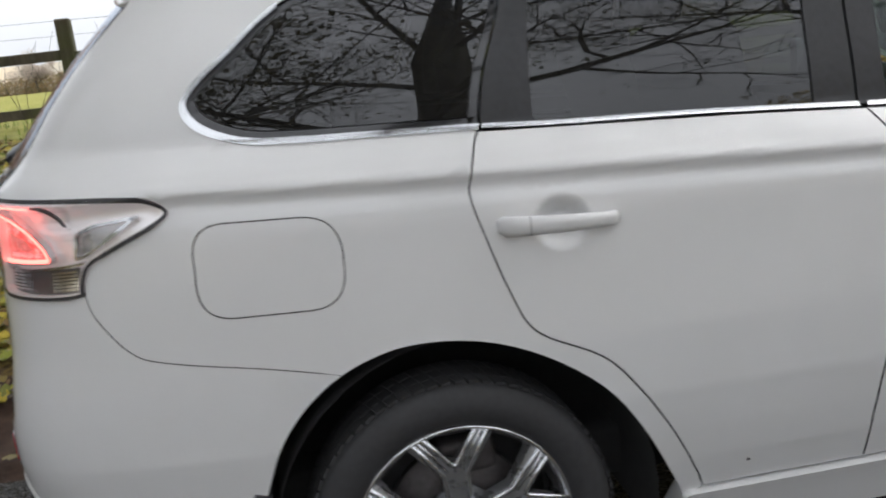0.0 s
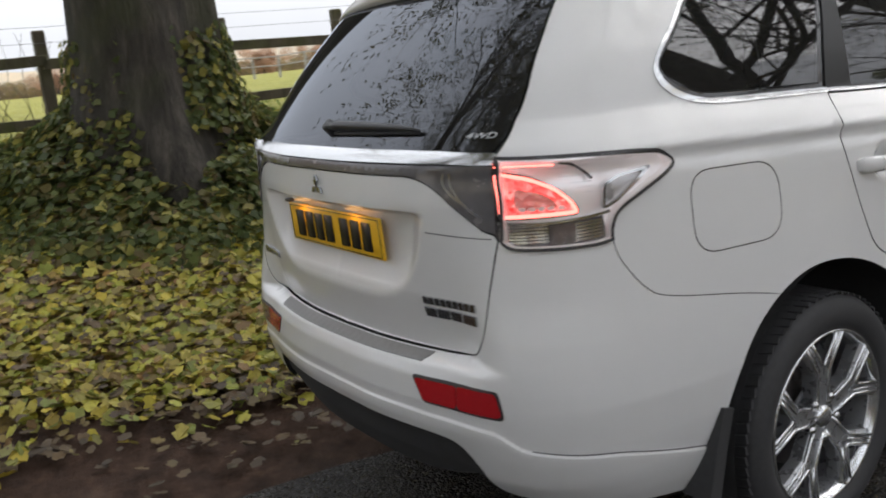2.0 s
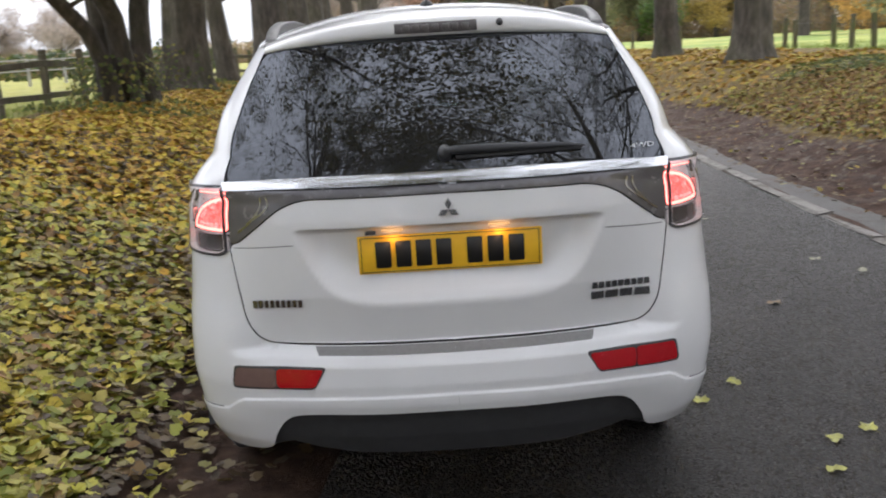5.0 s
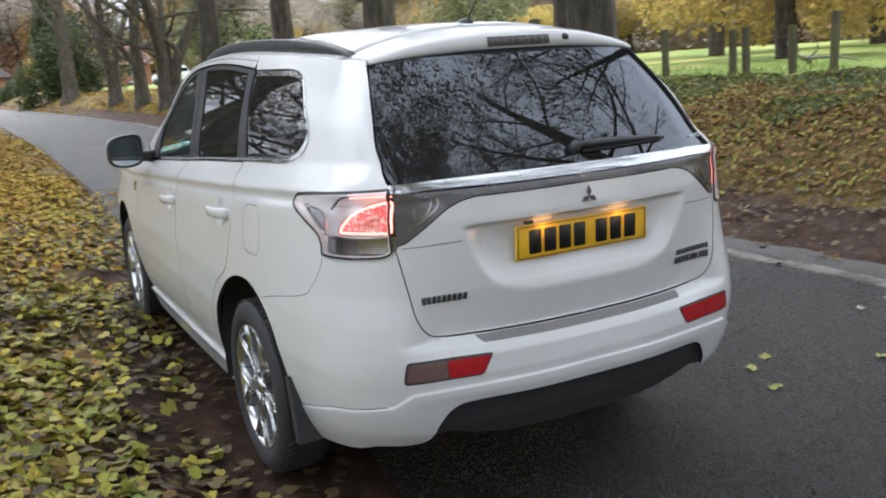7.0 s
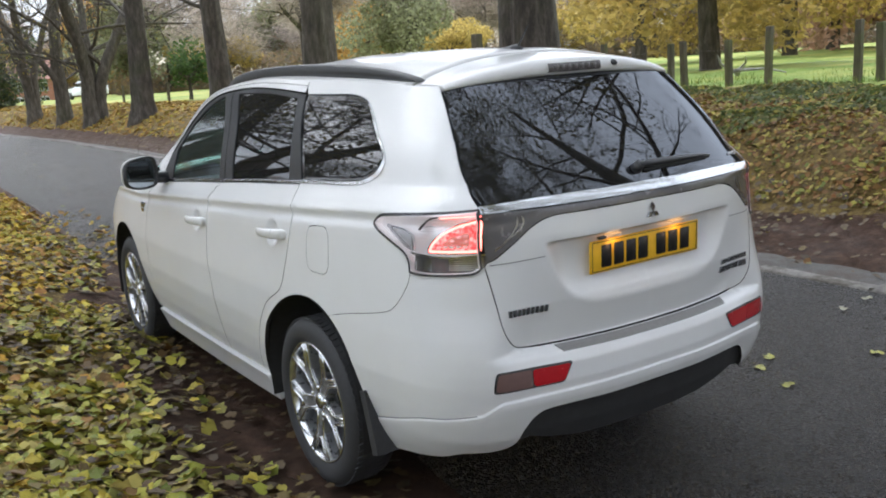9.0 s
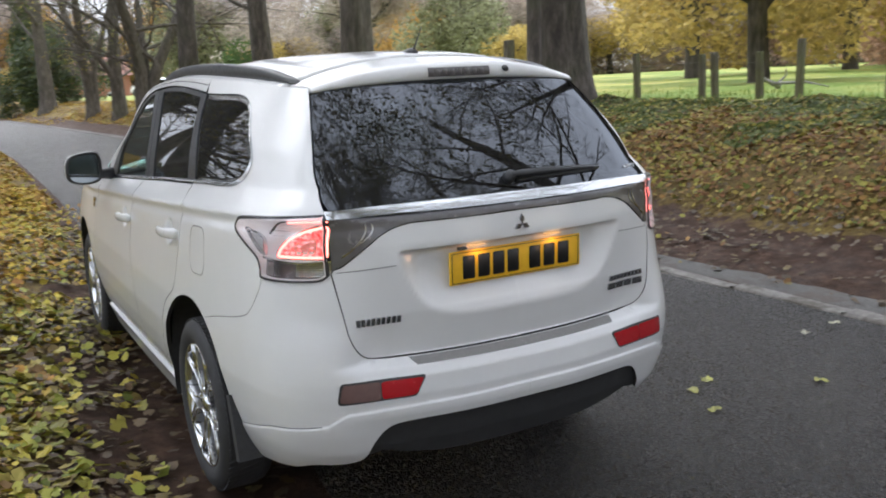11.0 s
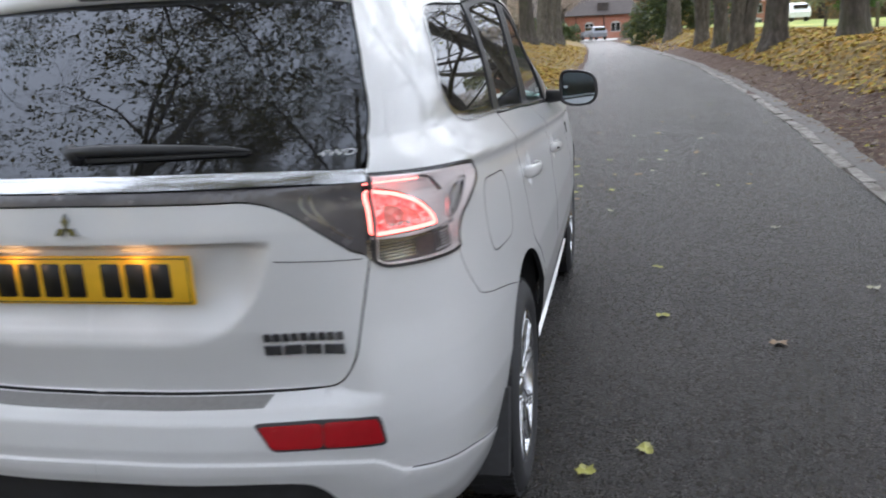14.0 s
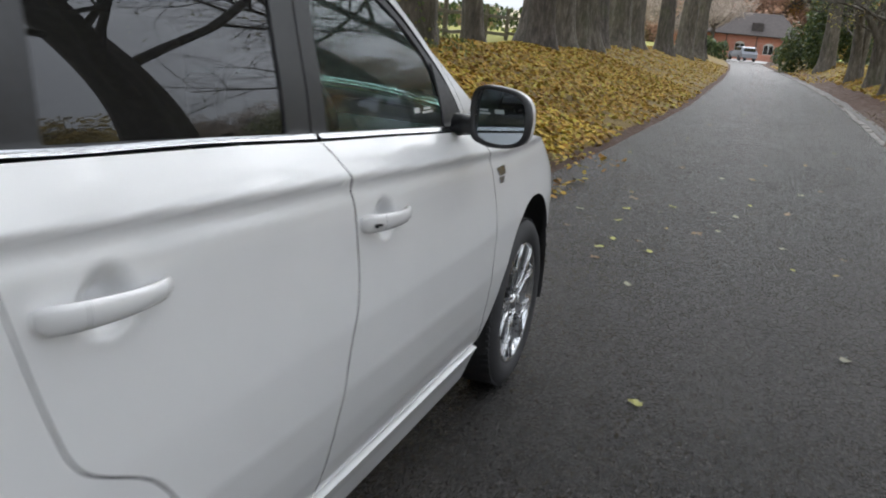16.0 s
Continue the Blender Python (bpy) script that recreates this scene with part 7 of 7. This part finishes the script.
def bushy(name, seed, size, count, leaf, material, label, category="tree", trunk=None, thin=1.0, skirt=0.1):
    """A crown of many small leaf clumps round a few limbs, uneven and with gaps."""
    rng = random.Random(seed)
    root = tagged(new(name), label, category)
    lobes = [(Vector((rng.gauss(0, 0.45), rng.gauss(0, 0.45), rng.gauss(skirt, 0.34))), rng.uniform(0.22, 0.5)) for _ in range(17)]
    V, F = [], []
    for _ in range(count):
        c, r = lobes[rng.randrange(len(lobes))]
        d = Vector((rng.gauss(0, 1), rng.gauss(0, 1), rng.gauss(0, 1))).normalized()
        q = c + d * r * rng.random() ** 0.35
        p = Vector((q.x * size[0], q.y * size[0], size[1] + q.z * size[2]))
        a = Vector((rng.gauss(0, 1), rng.gauss(0, 1), rng.gauss(0, 1))).normalized()
        b = a.orthogonal().normalized()
        s = leaf * rng.uniform(0.5, 1.3)
        k = len(V)
        V += [p - a * s, p - a * 0.2 * s + b * s * 0.6 * thin, p + a * s * 0.9, p + a * 0.1 * s - b * s * 0.7 * thin]
        F.append((k, k + 1, k + 2, k + 3))
    tagged(data_mesh("crown", V, F, material, root, smooth=False), kind="stuff")
    if trunk:
        wood, tips = Wood(), []
        h = size[1] * 0.75
        wood.tube([Vector((0, 0, -0.4)), Vector((0.05, 0, 0.3)), Vector((0.1, 0.1, h)), Vector((0.1, 0.0, h * 1.5))], [trunk * 1.4, trunk, trunk * 0.8, trunk * 0.3], 9)
        for k in range(7):
            a = k * 2.4
            grow(wood, tips, Vector((0.1, 0.05, h * (0.7 + 0.09 * k))), Vector((math.cos(a), math.sin(a), 0.7)), size[0] * 0.8, trunk * 0.5, 2, rng, 3)
        data_mesh("trunk", wood.v, wood.f, BARK_DARK, root)
    return root


def hue(name, c):
    return leafy(name, [(0.0, tuple(v * 0.6 for v in c)), (0.5, c), (1.0, tuple(min(1, v * 1.5) for v in c))], 0.7)


# far foliage colours are lightened, with the haze of distance put into them
FAR = [
    bushy("tree", 1, (4.8, 4.3, 3.4), 11000, 0.15, hue("ochre_foliage", (0.50, 0.38, 0.12)), "spreading field tree with ochre autumn leaves", trunk=0.34, skirt=0.0),
    bushy("tree", 2, (5.5, 5.4, 5.2), 10000, 0.20, hue("copper_foliage", (0.46, 0.30, 0.21)), "rounded copper-brown autumn tree", trunk=0.4),
    bushy("tree", 3, (5.0, 5.0, 5.0), 10000, 0.18, hue("orange_foliage", (0.50, 0.31, 0.10)), "bright orange autumn tree", trunk=0.35),
    bushy("tree", 4, (5.0, 5.0, 5.6), 10000, 0.19, hue("dull_green_foliage", (0.25, 0.26, 0.15)), "dull green tree at the wood's edge", trunk=0.35),
    bushy("tree", 5, (6.0, 6.0, 5.5), 9000, 0.6, hue("grey_brown_twigs", (0.40, 0.34, 0.29)), "grey-brown leafless tree at the wood's edge", trunk=0.35, thin=0.09),
]


def polar(az, far, eye=(-1.0, -3.0)):
    a = radians(az)
    return eye[0] + far * math.sin(a), eye[1] + far * math.cos(a)


def stand(kind, x, y, s, turn, group):
    return plant(kind, x, y, s, turn, -0.1, group)


r3 = random.Random(31)
# trees out in the right-hand field
for az, far, k, s in ((48.3, 27, 0, 0.95), (44.5, 40, 0, 1.0), (53.5, 44, 0, 1.05), (56, 58, 1, 1.0), (60, 60, 1, 1.1), (64, 48, 1, 1.0), (27.5, 88, 2, 0.85), (33, 80, 0, 0.75), (24, 58, 4, 1.0), (30.5, 70, 3, 0.9), (70, 60, 0, 1), (80, 55, 1, 1)):
    x, y = polar(az, far)
    stand(FAR[k], x, y, s, r3.uniform(0, 360), "field trees")
# the wood on the far side of the fields
for i in range(56):
    az = -13 + 110 * i / 56 + r3.uniform(-0.7, 0.7)
    if az < -1:
        continue
    x, y = polar(az, r3.uniform(100, 125) if abs(az) > 13 else r3.uniform(128, 145))
    stand(FAR[r3.choice((4, 4, 1, 0, 3, 2, 4))], x, y, r3.uniform(0.8, 1.3), r3.uniform(0, 360), "far wood")
for i in range(26):
    az = -112 + 100 * i / 26 + r3.uniform(-1, 1)
    if az > -19:
        continue
    far = r3.uniform(150, 175) if az < -41.5 else r3.uniform(85, 110)
    x, y = polar(az, far)
    stand(FAR[r3.choice((4, 4, 1, 4))], x, y, r3.uniform(0.38, 0.55) if az < -41.5 else r3.uniform(0.5, 0.7), r3.uniform(0, 360), "far wood")
for az, far, k, s in ((-38.5, 68, 1, 0.95), (-36.2, 72, 1, 0.95), (-33, 80, 1, 0.8)):
    x, y = polar(az, far)
    stand(FAR[k], x, y, s, r3.uniform(0, 360), "far wood")
x, y = polar(-43.2, 52)
plant(limes[3], x, y, 0.62, 30, group="field trees")
for az, far in ((-49.5, 60), (-30, 58)):
    x, y = polar(az, far)
    plant(limes[1], x, y, 0.6, 80, group="field trees")
for i in range(14):
    x, y = polar(100 + 160 * i / 14, r3.uniform(55, 90))
    stand(FAR[r3.choice((4, 3, 1))], x, y, r3.uniform(1.1, 1.5), r3.uniform(0, 360), "far wood")


def hedge(a, b, height, depth, seed, label, leaf=0.09, per=260):
    rng = random.Random(seed)
    a, b = Vector(a), Vector(b)
    V, F = [], []
    along = (b - a).normalized()
    across = Vector((-along.y, along.x, 0))
    for _ in range(int((b - a).length * per)):
        t, s, h = rng.random(), rng.uniform(-1, 1), rng.random() ** 0.8
        p = a.lerp(b, t) + across * depth * s * (1 - 0.3 * h)
        p.z = ground_height(p.x, p.y) + height * h * (0.85 + 0.25 * wobble(p.x, p.y, 1.2, seed))
        u = Vector((rng.gauss(0, 1), rng.gauss(0, 1), rng.gauss(0, 1))).normalized()
        v = u.orthogonal().normalized()
        k = len(V)
        V += [p - u * leaf, p + v * leaf * 0.6, p + u * leaf, p - v * leaf * 0.6]
        F.append((k, k + 1, k + 2, k + 3))
    return tagged(data_mesh("hedge", V, F, IVY, smooth=False), label, "hedge", kind="stuff")


for x, y, k, s in ((-12, 130, 1, 1.2), (-5, 127, 3, 1.2), (1, 128, 1, 1.3), (6, 127, 4, 1.5), (12, 124, 2, 1.2), (7.6, 106, 0, 0.62), (-5.2, 104, 4, 0.72), (-11, 107, 4, 1.0)):
    stand(FAR[k], x, y, s, r3.uniform(0, 360), "far wood")
hedge((-7.6, 92, 0), (-2.9, 90, 0), 1.9, 0.7, 1, "clipped dark hedge in front of the brick house", 0.16, 300)
hedge((1.6, 90, 0), (4.1, 86, 0), 1.7, 0.7, 2, "clipped dark hedge by the road's end", 0.16, 300)


def thicket(az0, az1, far, height, seed, label, material):
    """Undergrowth at the foot of the wood."""
    rng = random.Random(seed)
    V, F = [], []
    for _ in range(int((az1 - az0) * 620)):
        az = rng.uniform(az0, az1)
        x, y = polar(az, far + rng.uniform(-6, 8))
        z = ground_height(x, y) + height * rng.random() ** 1.2 * (0.7 + 0.6 * wobble(x, y, 0.12, seed))
        u = Vector((rng.gauss(0, 1), rng.gauss(0, 1), rng.gauss(0, 1))).normalized()
        v = u.orthogonal().normalized()
        s = rng.uniform(0.2, 0.62)
        p = Vector((x, y, z))
        k = len(V)
        V += [p - u * s, p + v * s * 0.22, p + u * s, p - v * s * 0.22]
        F.append((k, k + 1, k + 2, k + 3))
    return tagged(data_mesh("undergrowth", V, F, material, smooth=False), label, "undergrowth", kind="stuff")


# undergrowth tones are paled the same way for distance haze
UNDER = leafy("undergrowth_mix", [(0.0, (0.17, 0.14, 0.11)), (0.3, (0.25, 0.19, 0.13)), (0.55, (0.32, 0.21, 0.10)), (0.75, (0.14, 0.15, 0.08)), (1.0, (0.36, 0.26, 0.12))], 0.8)
thicket(13, 100, 108, 5.5, 1, "brown undergrowth along the far wood", UNDER)
thicket(-14, 14, 136, 4.5, 2, "brown undergrowth behind the brick house", UNDER)
thicket(-42, -15, 100, 3.0, 3, "brown undergrowth beyond the paddock", UNDER)
thicket(-112, -42, 165, 3.6, 4, "distant hedgerow beyond the field", UNDER)
hedge((-42, 52, 0), (-14, 66, 0), 2.0, 1.0, 3, "dark field hedge across the paddock", 0.25, 60)
holly = bushy("holly", 15, (2.6, 2.4, 6.2), 26000, 0.12, IVY, "broad dark evergreen holly on the bank", "shrub", trunk=0.16, skirt=0.0)
holly.matrix_basis = pose(4.8, 64, ground_height(4.8, 64) - 0.1)
shrub = bushy("shrub", 16, (1.0, 1.3, 1.2), 1600, 0.09, hue("shrub_green", (0.07, 0.13, 0.025)), "small round green garden shrub", "shrub", trunk=0.08)
shrub.matrix_basis = pose(*polar(16.1, 38), 0.9)

# brick house at the end of the lane
ROOF_DARK = simple("old_dark_slate", (0.055, 0.046, 0.043), 0.95, 0.0, 0.35, 4)
house = tagged(new("house"), "low red-brick house with slate roof and arched windows", "house")


def arch_window(parent, x, y, z, w, h):
    bm = bmesh.new()
    pts = [(x - w / 2, z), (x + w / 2, z), (x + w / 2, z + h * 0.7)] + [(x + w / 2 * math.cos(a), z + h * 0.7 + h * 0.3 * math.sin(a)) for a in (math.pi * k / 8 for k in range(1, 8))] + [(x - w / 2, z + h * 0.7)]
    lo = [bm.verts.new((px, y - 0.10, pz)) for px, pz in pts]
    hi = [bm.verts.new((px, y + 0.05, pz)) for px, pz in pts]
    bm.faces.new(lo)
    for i in range(len(pts)):
        bm.faces.new((lo[i], hi[i], hi[(i + 1) % len(pts)], lo[(i + 1) % len(pts)]))
    bmesh.ops.recalc_face_normals(bm, faces=bm.faces)
    win = part("window", bm, PAINTED_WHITE, parent, "white arched window frame", smooth=False)
    for sx in (-1, 1):
        bm = bmesh.new()
        add_box(bm, (x + sx * w * 0.24 - w * 0.2, y - 0.13, z + 0.08), (x + sx * w * 0.24 + w * 0.2, y - 0.105, z + h * 0.8))
        part("pane", bm, GLOSS_BLACK, win, smooth=False)


bm = bmesh.new()
add_box(bm, (-9.0, 112, -0.2), (5.6, 120, 2.95))
part("wall", bm, BRICK, house, smooth=False)
bm = bmesh.new()
prism = [(-9.4, 111.6, 2.85), (6.0, 111.6, 2.85), (6.0, 120.4, 2.85), (-9.4, 120.4, 2.85), (-8.0, 116, 5.5), (3.4, 116, 5.5)]
vs = [bm.verts.new(p) for p in prism]
for f in ((0, 1, 5, 4), (2, 3, 4, 5), (1, 2, 5), (3, 0, 4), (3, 2, 1, 0)):
    bm.faces.new([vs[i] for i in f])
part("roof", bm, ROOF_DARK, house, "dark slate roof", smooth=False)
bm = bmesh.new()
add_box(bm, (-2.9, 115.2, 4.8), (-2.0, 116.2, 6.3), 0.03, 1)
part("chimney", bm, BRICK, house, smooth=False)
for x in (-7.2, -4.0, -0.8, 2.4):
    arch_window(house, x, 112, 0.75, 1.15, 1.3)
bm = bmesh.new()
add_box(bm, (-9.3, 111.45, 2.72), (5.9, 111.6, 2.86), 0.03, 1)
part("gutter", bm, ROOF_DARK, house, "dark eaves gutter", smooth=False)
for x in (-2.4, 1.0):
    bm = bmesh.new()
    add_tube(bm, [(x, 111.9, -0.1), (x, 111.9, 2.75)], [0.06, 0.06], 8)
    part("downpipe", bm, ROOF_DARK, house, "dark downpipe")
bm = bmesh.new()
add_box(bm, (0.2, 112.4, 3.1), (1.5, 114.6, 4.3), 0.05, 1)
part("dormer", bm, ROOF_DARK, house, "dark slate dormer", smooth=False)
bm = bmesh.new()
add_box(bm, (-9.5, 110.2, -0.1), (6.0, 110.45, 0.75), 0.03, 1)
tagged(link_mesh("garden_wall", bm, BRICK, smooth=False), "low red-brick garden wall before the house", "wall")
house.location.x = -1.8
# pale gravel yard between the hedges and the house
yard = data_mesh("yard", [(-16, 93.5, 0.02), (14, 93.5, 0.02), (16, 110, 0.02), (-18, 110, 0.02)], [(0, 1, 2, 3)], simple("pale_gravel", (0.30, 0.29, 0.275), 0.8, 0.0, 0.2, 3))
tagged(yard, "pale wet gravel yard at the lane's end", "yard", kind="structure")
cottage = tagged(new("house"), "brick cottage with white windows behind the trees", "house")
cx, cy = 15.8, 105.0
bm = bmesh.new()
add_box(bm, (cx - 3.4, cy, 0), (cx + 2.6, cy + 7, 3.4))
part("wall", bm, BRICK, cottage, smooth=False)
bm = bmesh.new()
vs = [bm.verts.new(p) for p in ((cx - 3.7, cy - 0.4, 3.3), (cx + 2.9, cy - 0.4, 3.3), (cx + 2.9, cy + 7.4, 3.3), (cx - 3.7, cy + 7.4, 3.3), (cx - 3.5, cy + 3.5, 5.6), (cx + 2.7, cy + 3.5, 5.6))]
for f in ((0, 1, 5, 4), (2, 3, 4, 5), (1, 2, 5), (3, 0, 4), (3, 2, 1, 0)):
    bm.faces.new([vs[i] for i in f])
part("roof", bm, simple("clay_tiles", (0.26, 0.13, 0.10), 0.85, 0.0, 0.3, 6), cottage, "weathered clay-tile roof", smooth=False)
for x in (cx - 2.2, cx + 0.4):
    for z in (0.4, 2.0):
        arch_window(cottage, x, cy, z, 1.0, 1.15)

# white cars parked far off, by the house and across the field
FAR_WHITE = simple("white_car_paint", (0.78, 0.79, 0.8), 0.3, 0.0, 0.03, 3, Coat_Weight=0.6)


def far_car(x, y, turn, label, colour):
    """A small hatchback: shaped body, glass and wheels."""
    root = tagged(new("car"), label, "car", "parked cars")
    bm = bmesh.new()
    outline = [(-2.0, 0.35), (-2.05, 0.75), (-1.95, 0.95), (-1.75, 1.35), (-1.35, 1.46), (0.1, 1.45), (0.85, 1.0), (1.8, 0.85), (2.02, 0.6), (2.0, 0.32)]
    rings = []
    for side, pull in ((-0.86, 0.06), (-0.8, 0.0), (0.8, 0.0), (0.86, 0.06)):
        rings.append([bm.verts.new((side * (1 if q < 1.0 else 0.8), p * (1 - pull), q - pull * 0.3 * (q > 0.5))) for p, q in outline])
    for a, b in zip(rings, rings[1:]):
        for i in range(len(outline)):
            k = (i + 1) % len(outline)
            bm.faces.new((a[i], a[k], b[k], b[i]))
    bm.faces.new(rings[0])
    bm.faces.new(rings[-1][::-1])
    bmesh.ops.recalc_face_normals(bm, faces=bm.faces)
    part("body", bm, colour, root, smooth=False)
    for name, lo, hi in (("rear_window", (-0.58, -2.0, 1.0), (0.58, -1.8, 1.32)), ("windscreen", (-0.6, 0.35, 1.04), (0.6, 0.62, 1.34)), ("side_window", (-0.81, -1.5, 1.02), (-0.72, 0.4, 1.32)), ("side_window", (0.72, -1.5, 1.02), (0.81, 0.4, 1.32))):
        bm = bmesh.new()
        add_box(bm, lo, hi, 0.03, 1)
        part(name, bm, GLOSS_BLACK, root, "dark glass", smooth=False)
    for wx in (-0.78, 0.78):
        for wy in (-1.3, 1.3):
            bm = bmesh.new()
            add_tube(bm, [(wx - 0.09, wy, 0.3), (wx + 0.09, wy, 0.3)], [0.3, 0.3], 16)
            part("wheel", bm, RUBBER, root)
    root.matrix_basis = pose(x, y, ground_height(x, y) + 0.02, 0, 0, turn)
    return root


far_car(-1.7, 99.0, 22, "small silver car parked in the yard before the house", simple("silver_car_paint", (0.20, 0.21, 0.23), 0.35, 0.3, 0.05, 3))
far_car(14.6, 76, 15, "white car parked across the field behind the trees", FAR_WHITE)

# grass tufts along the fences and field edges
rng = random.Random(12)
V, F = [], []
for _ in range(15000):
    if rng.random() < 0.55:
        x, y = 9.4 + rng.uniform(-0.9, 7) * rng.random(), rng.uniform(-4, 26)
    else:
        x, y = -5.3 - rng.uniform(-0.7, 6) * rng.random(), rng.uniform(-8, 16)
    z = ground_height(x, y)
    a = rng.uniform(0, 6.28)
    h, w = rng.uniform(0.04, 0.12), rng.uniform(0.005, 0.010)
    lean = rng.uniform(0, 0.6) * h
    dx, dy = math.cos(a), math.sin(a)
    k = len(V)
    V += [(x - dy * w, y + dx * w, z - 0.02), (x + dy * w, y - dx * w, z - 0.02), (x + dx * lean, y + dy * lean, z + h)]
    F.append((k, k + 1, k + 2))
tagged(data_mesh("grass", V, F, GRASS_BLADE, smooth=False), "rough green grass along the field edges", "grass", kind="stuff")
# dead stems and bramble by the fence
wood = Wood()
for k in range(46):
    x, y = -5.2 + rng.uniform(-0.6, 0.5), rng.uniform(-2.4, 0.8)
    z = ground_height(x, y)
    pts = [Vector((x, y, z))]
    for i in range(5):
        pts.append(pts[-1] + Vector((rng.uniform(-0.06, 0.06), rng.uniform(-0.1, 0.1), rng.uniform(0.08, 0.26))))
    wood.tube(pts, [0.004, 0.004, 0.003, 0.003, 0.002, 0.0015], 3)
tagged(data_mesh("dead_stems", wood.v, wood.f, BARK), "thin dead stems and bramble beside the fence", "plants", kind="stuff")


# a ridge of bare woods, far beyond everything; haze put into its glowing colour
def painted_haze():
    n = Nodes("self_lit_haze_colour", (0.4, 0.37, 0.34), 1.0)
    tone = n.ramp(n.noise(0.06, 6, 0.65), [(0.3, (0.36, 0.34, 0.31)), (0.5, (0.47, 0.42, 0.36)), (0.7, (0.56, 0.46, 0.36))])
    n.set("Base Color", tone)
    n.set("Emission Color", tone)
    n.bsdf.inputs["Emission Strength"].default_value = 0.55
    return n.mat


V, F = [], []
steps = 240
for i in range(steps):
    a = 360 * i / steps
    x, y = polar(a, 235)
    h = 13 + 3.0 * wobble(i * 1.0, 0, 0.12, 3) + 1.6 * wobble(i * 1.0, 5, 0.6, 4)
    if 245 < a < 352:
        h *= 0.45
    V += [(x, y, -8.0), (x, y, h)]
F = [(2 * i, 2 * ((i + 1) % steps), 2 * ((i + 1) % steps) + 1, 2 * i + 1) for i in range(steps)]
tagged(data_mesh("backdrop", V, F, painted_haze(), smooth=False), "backdrop ridge of brown-grey woods, distance haze painted in and self-lit", "backdrop", kind="structure")
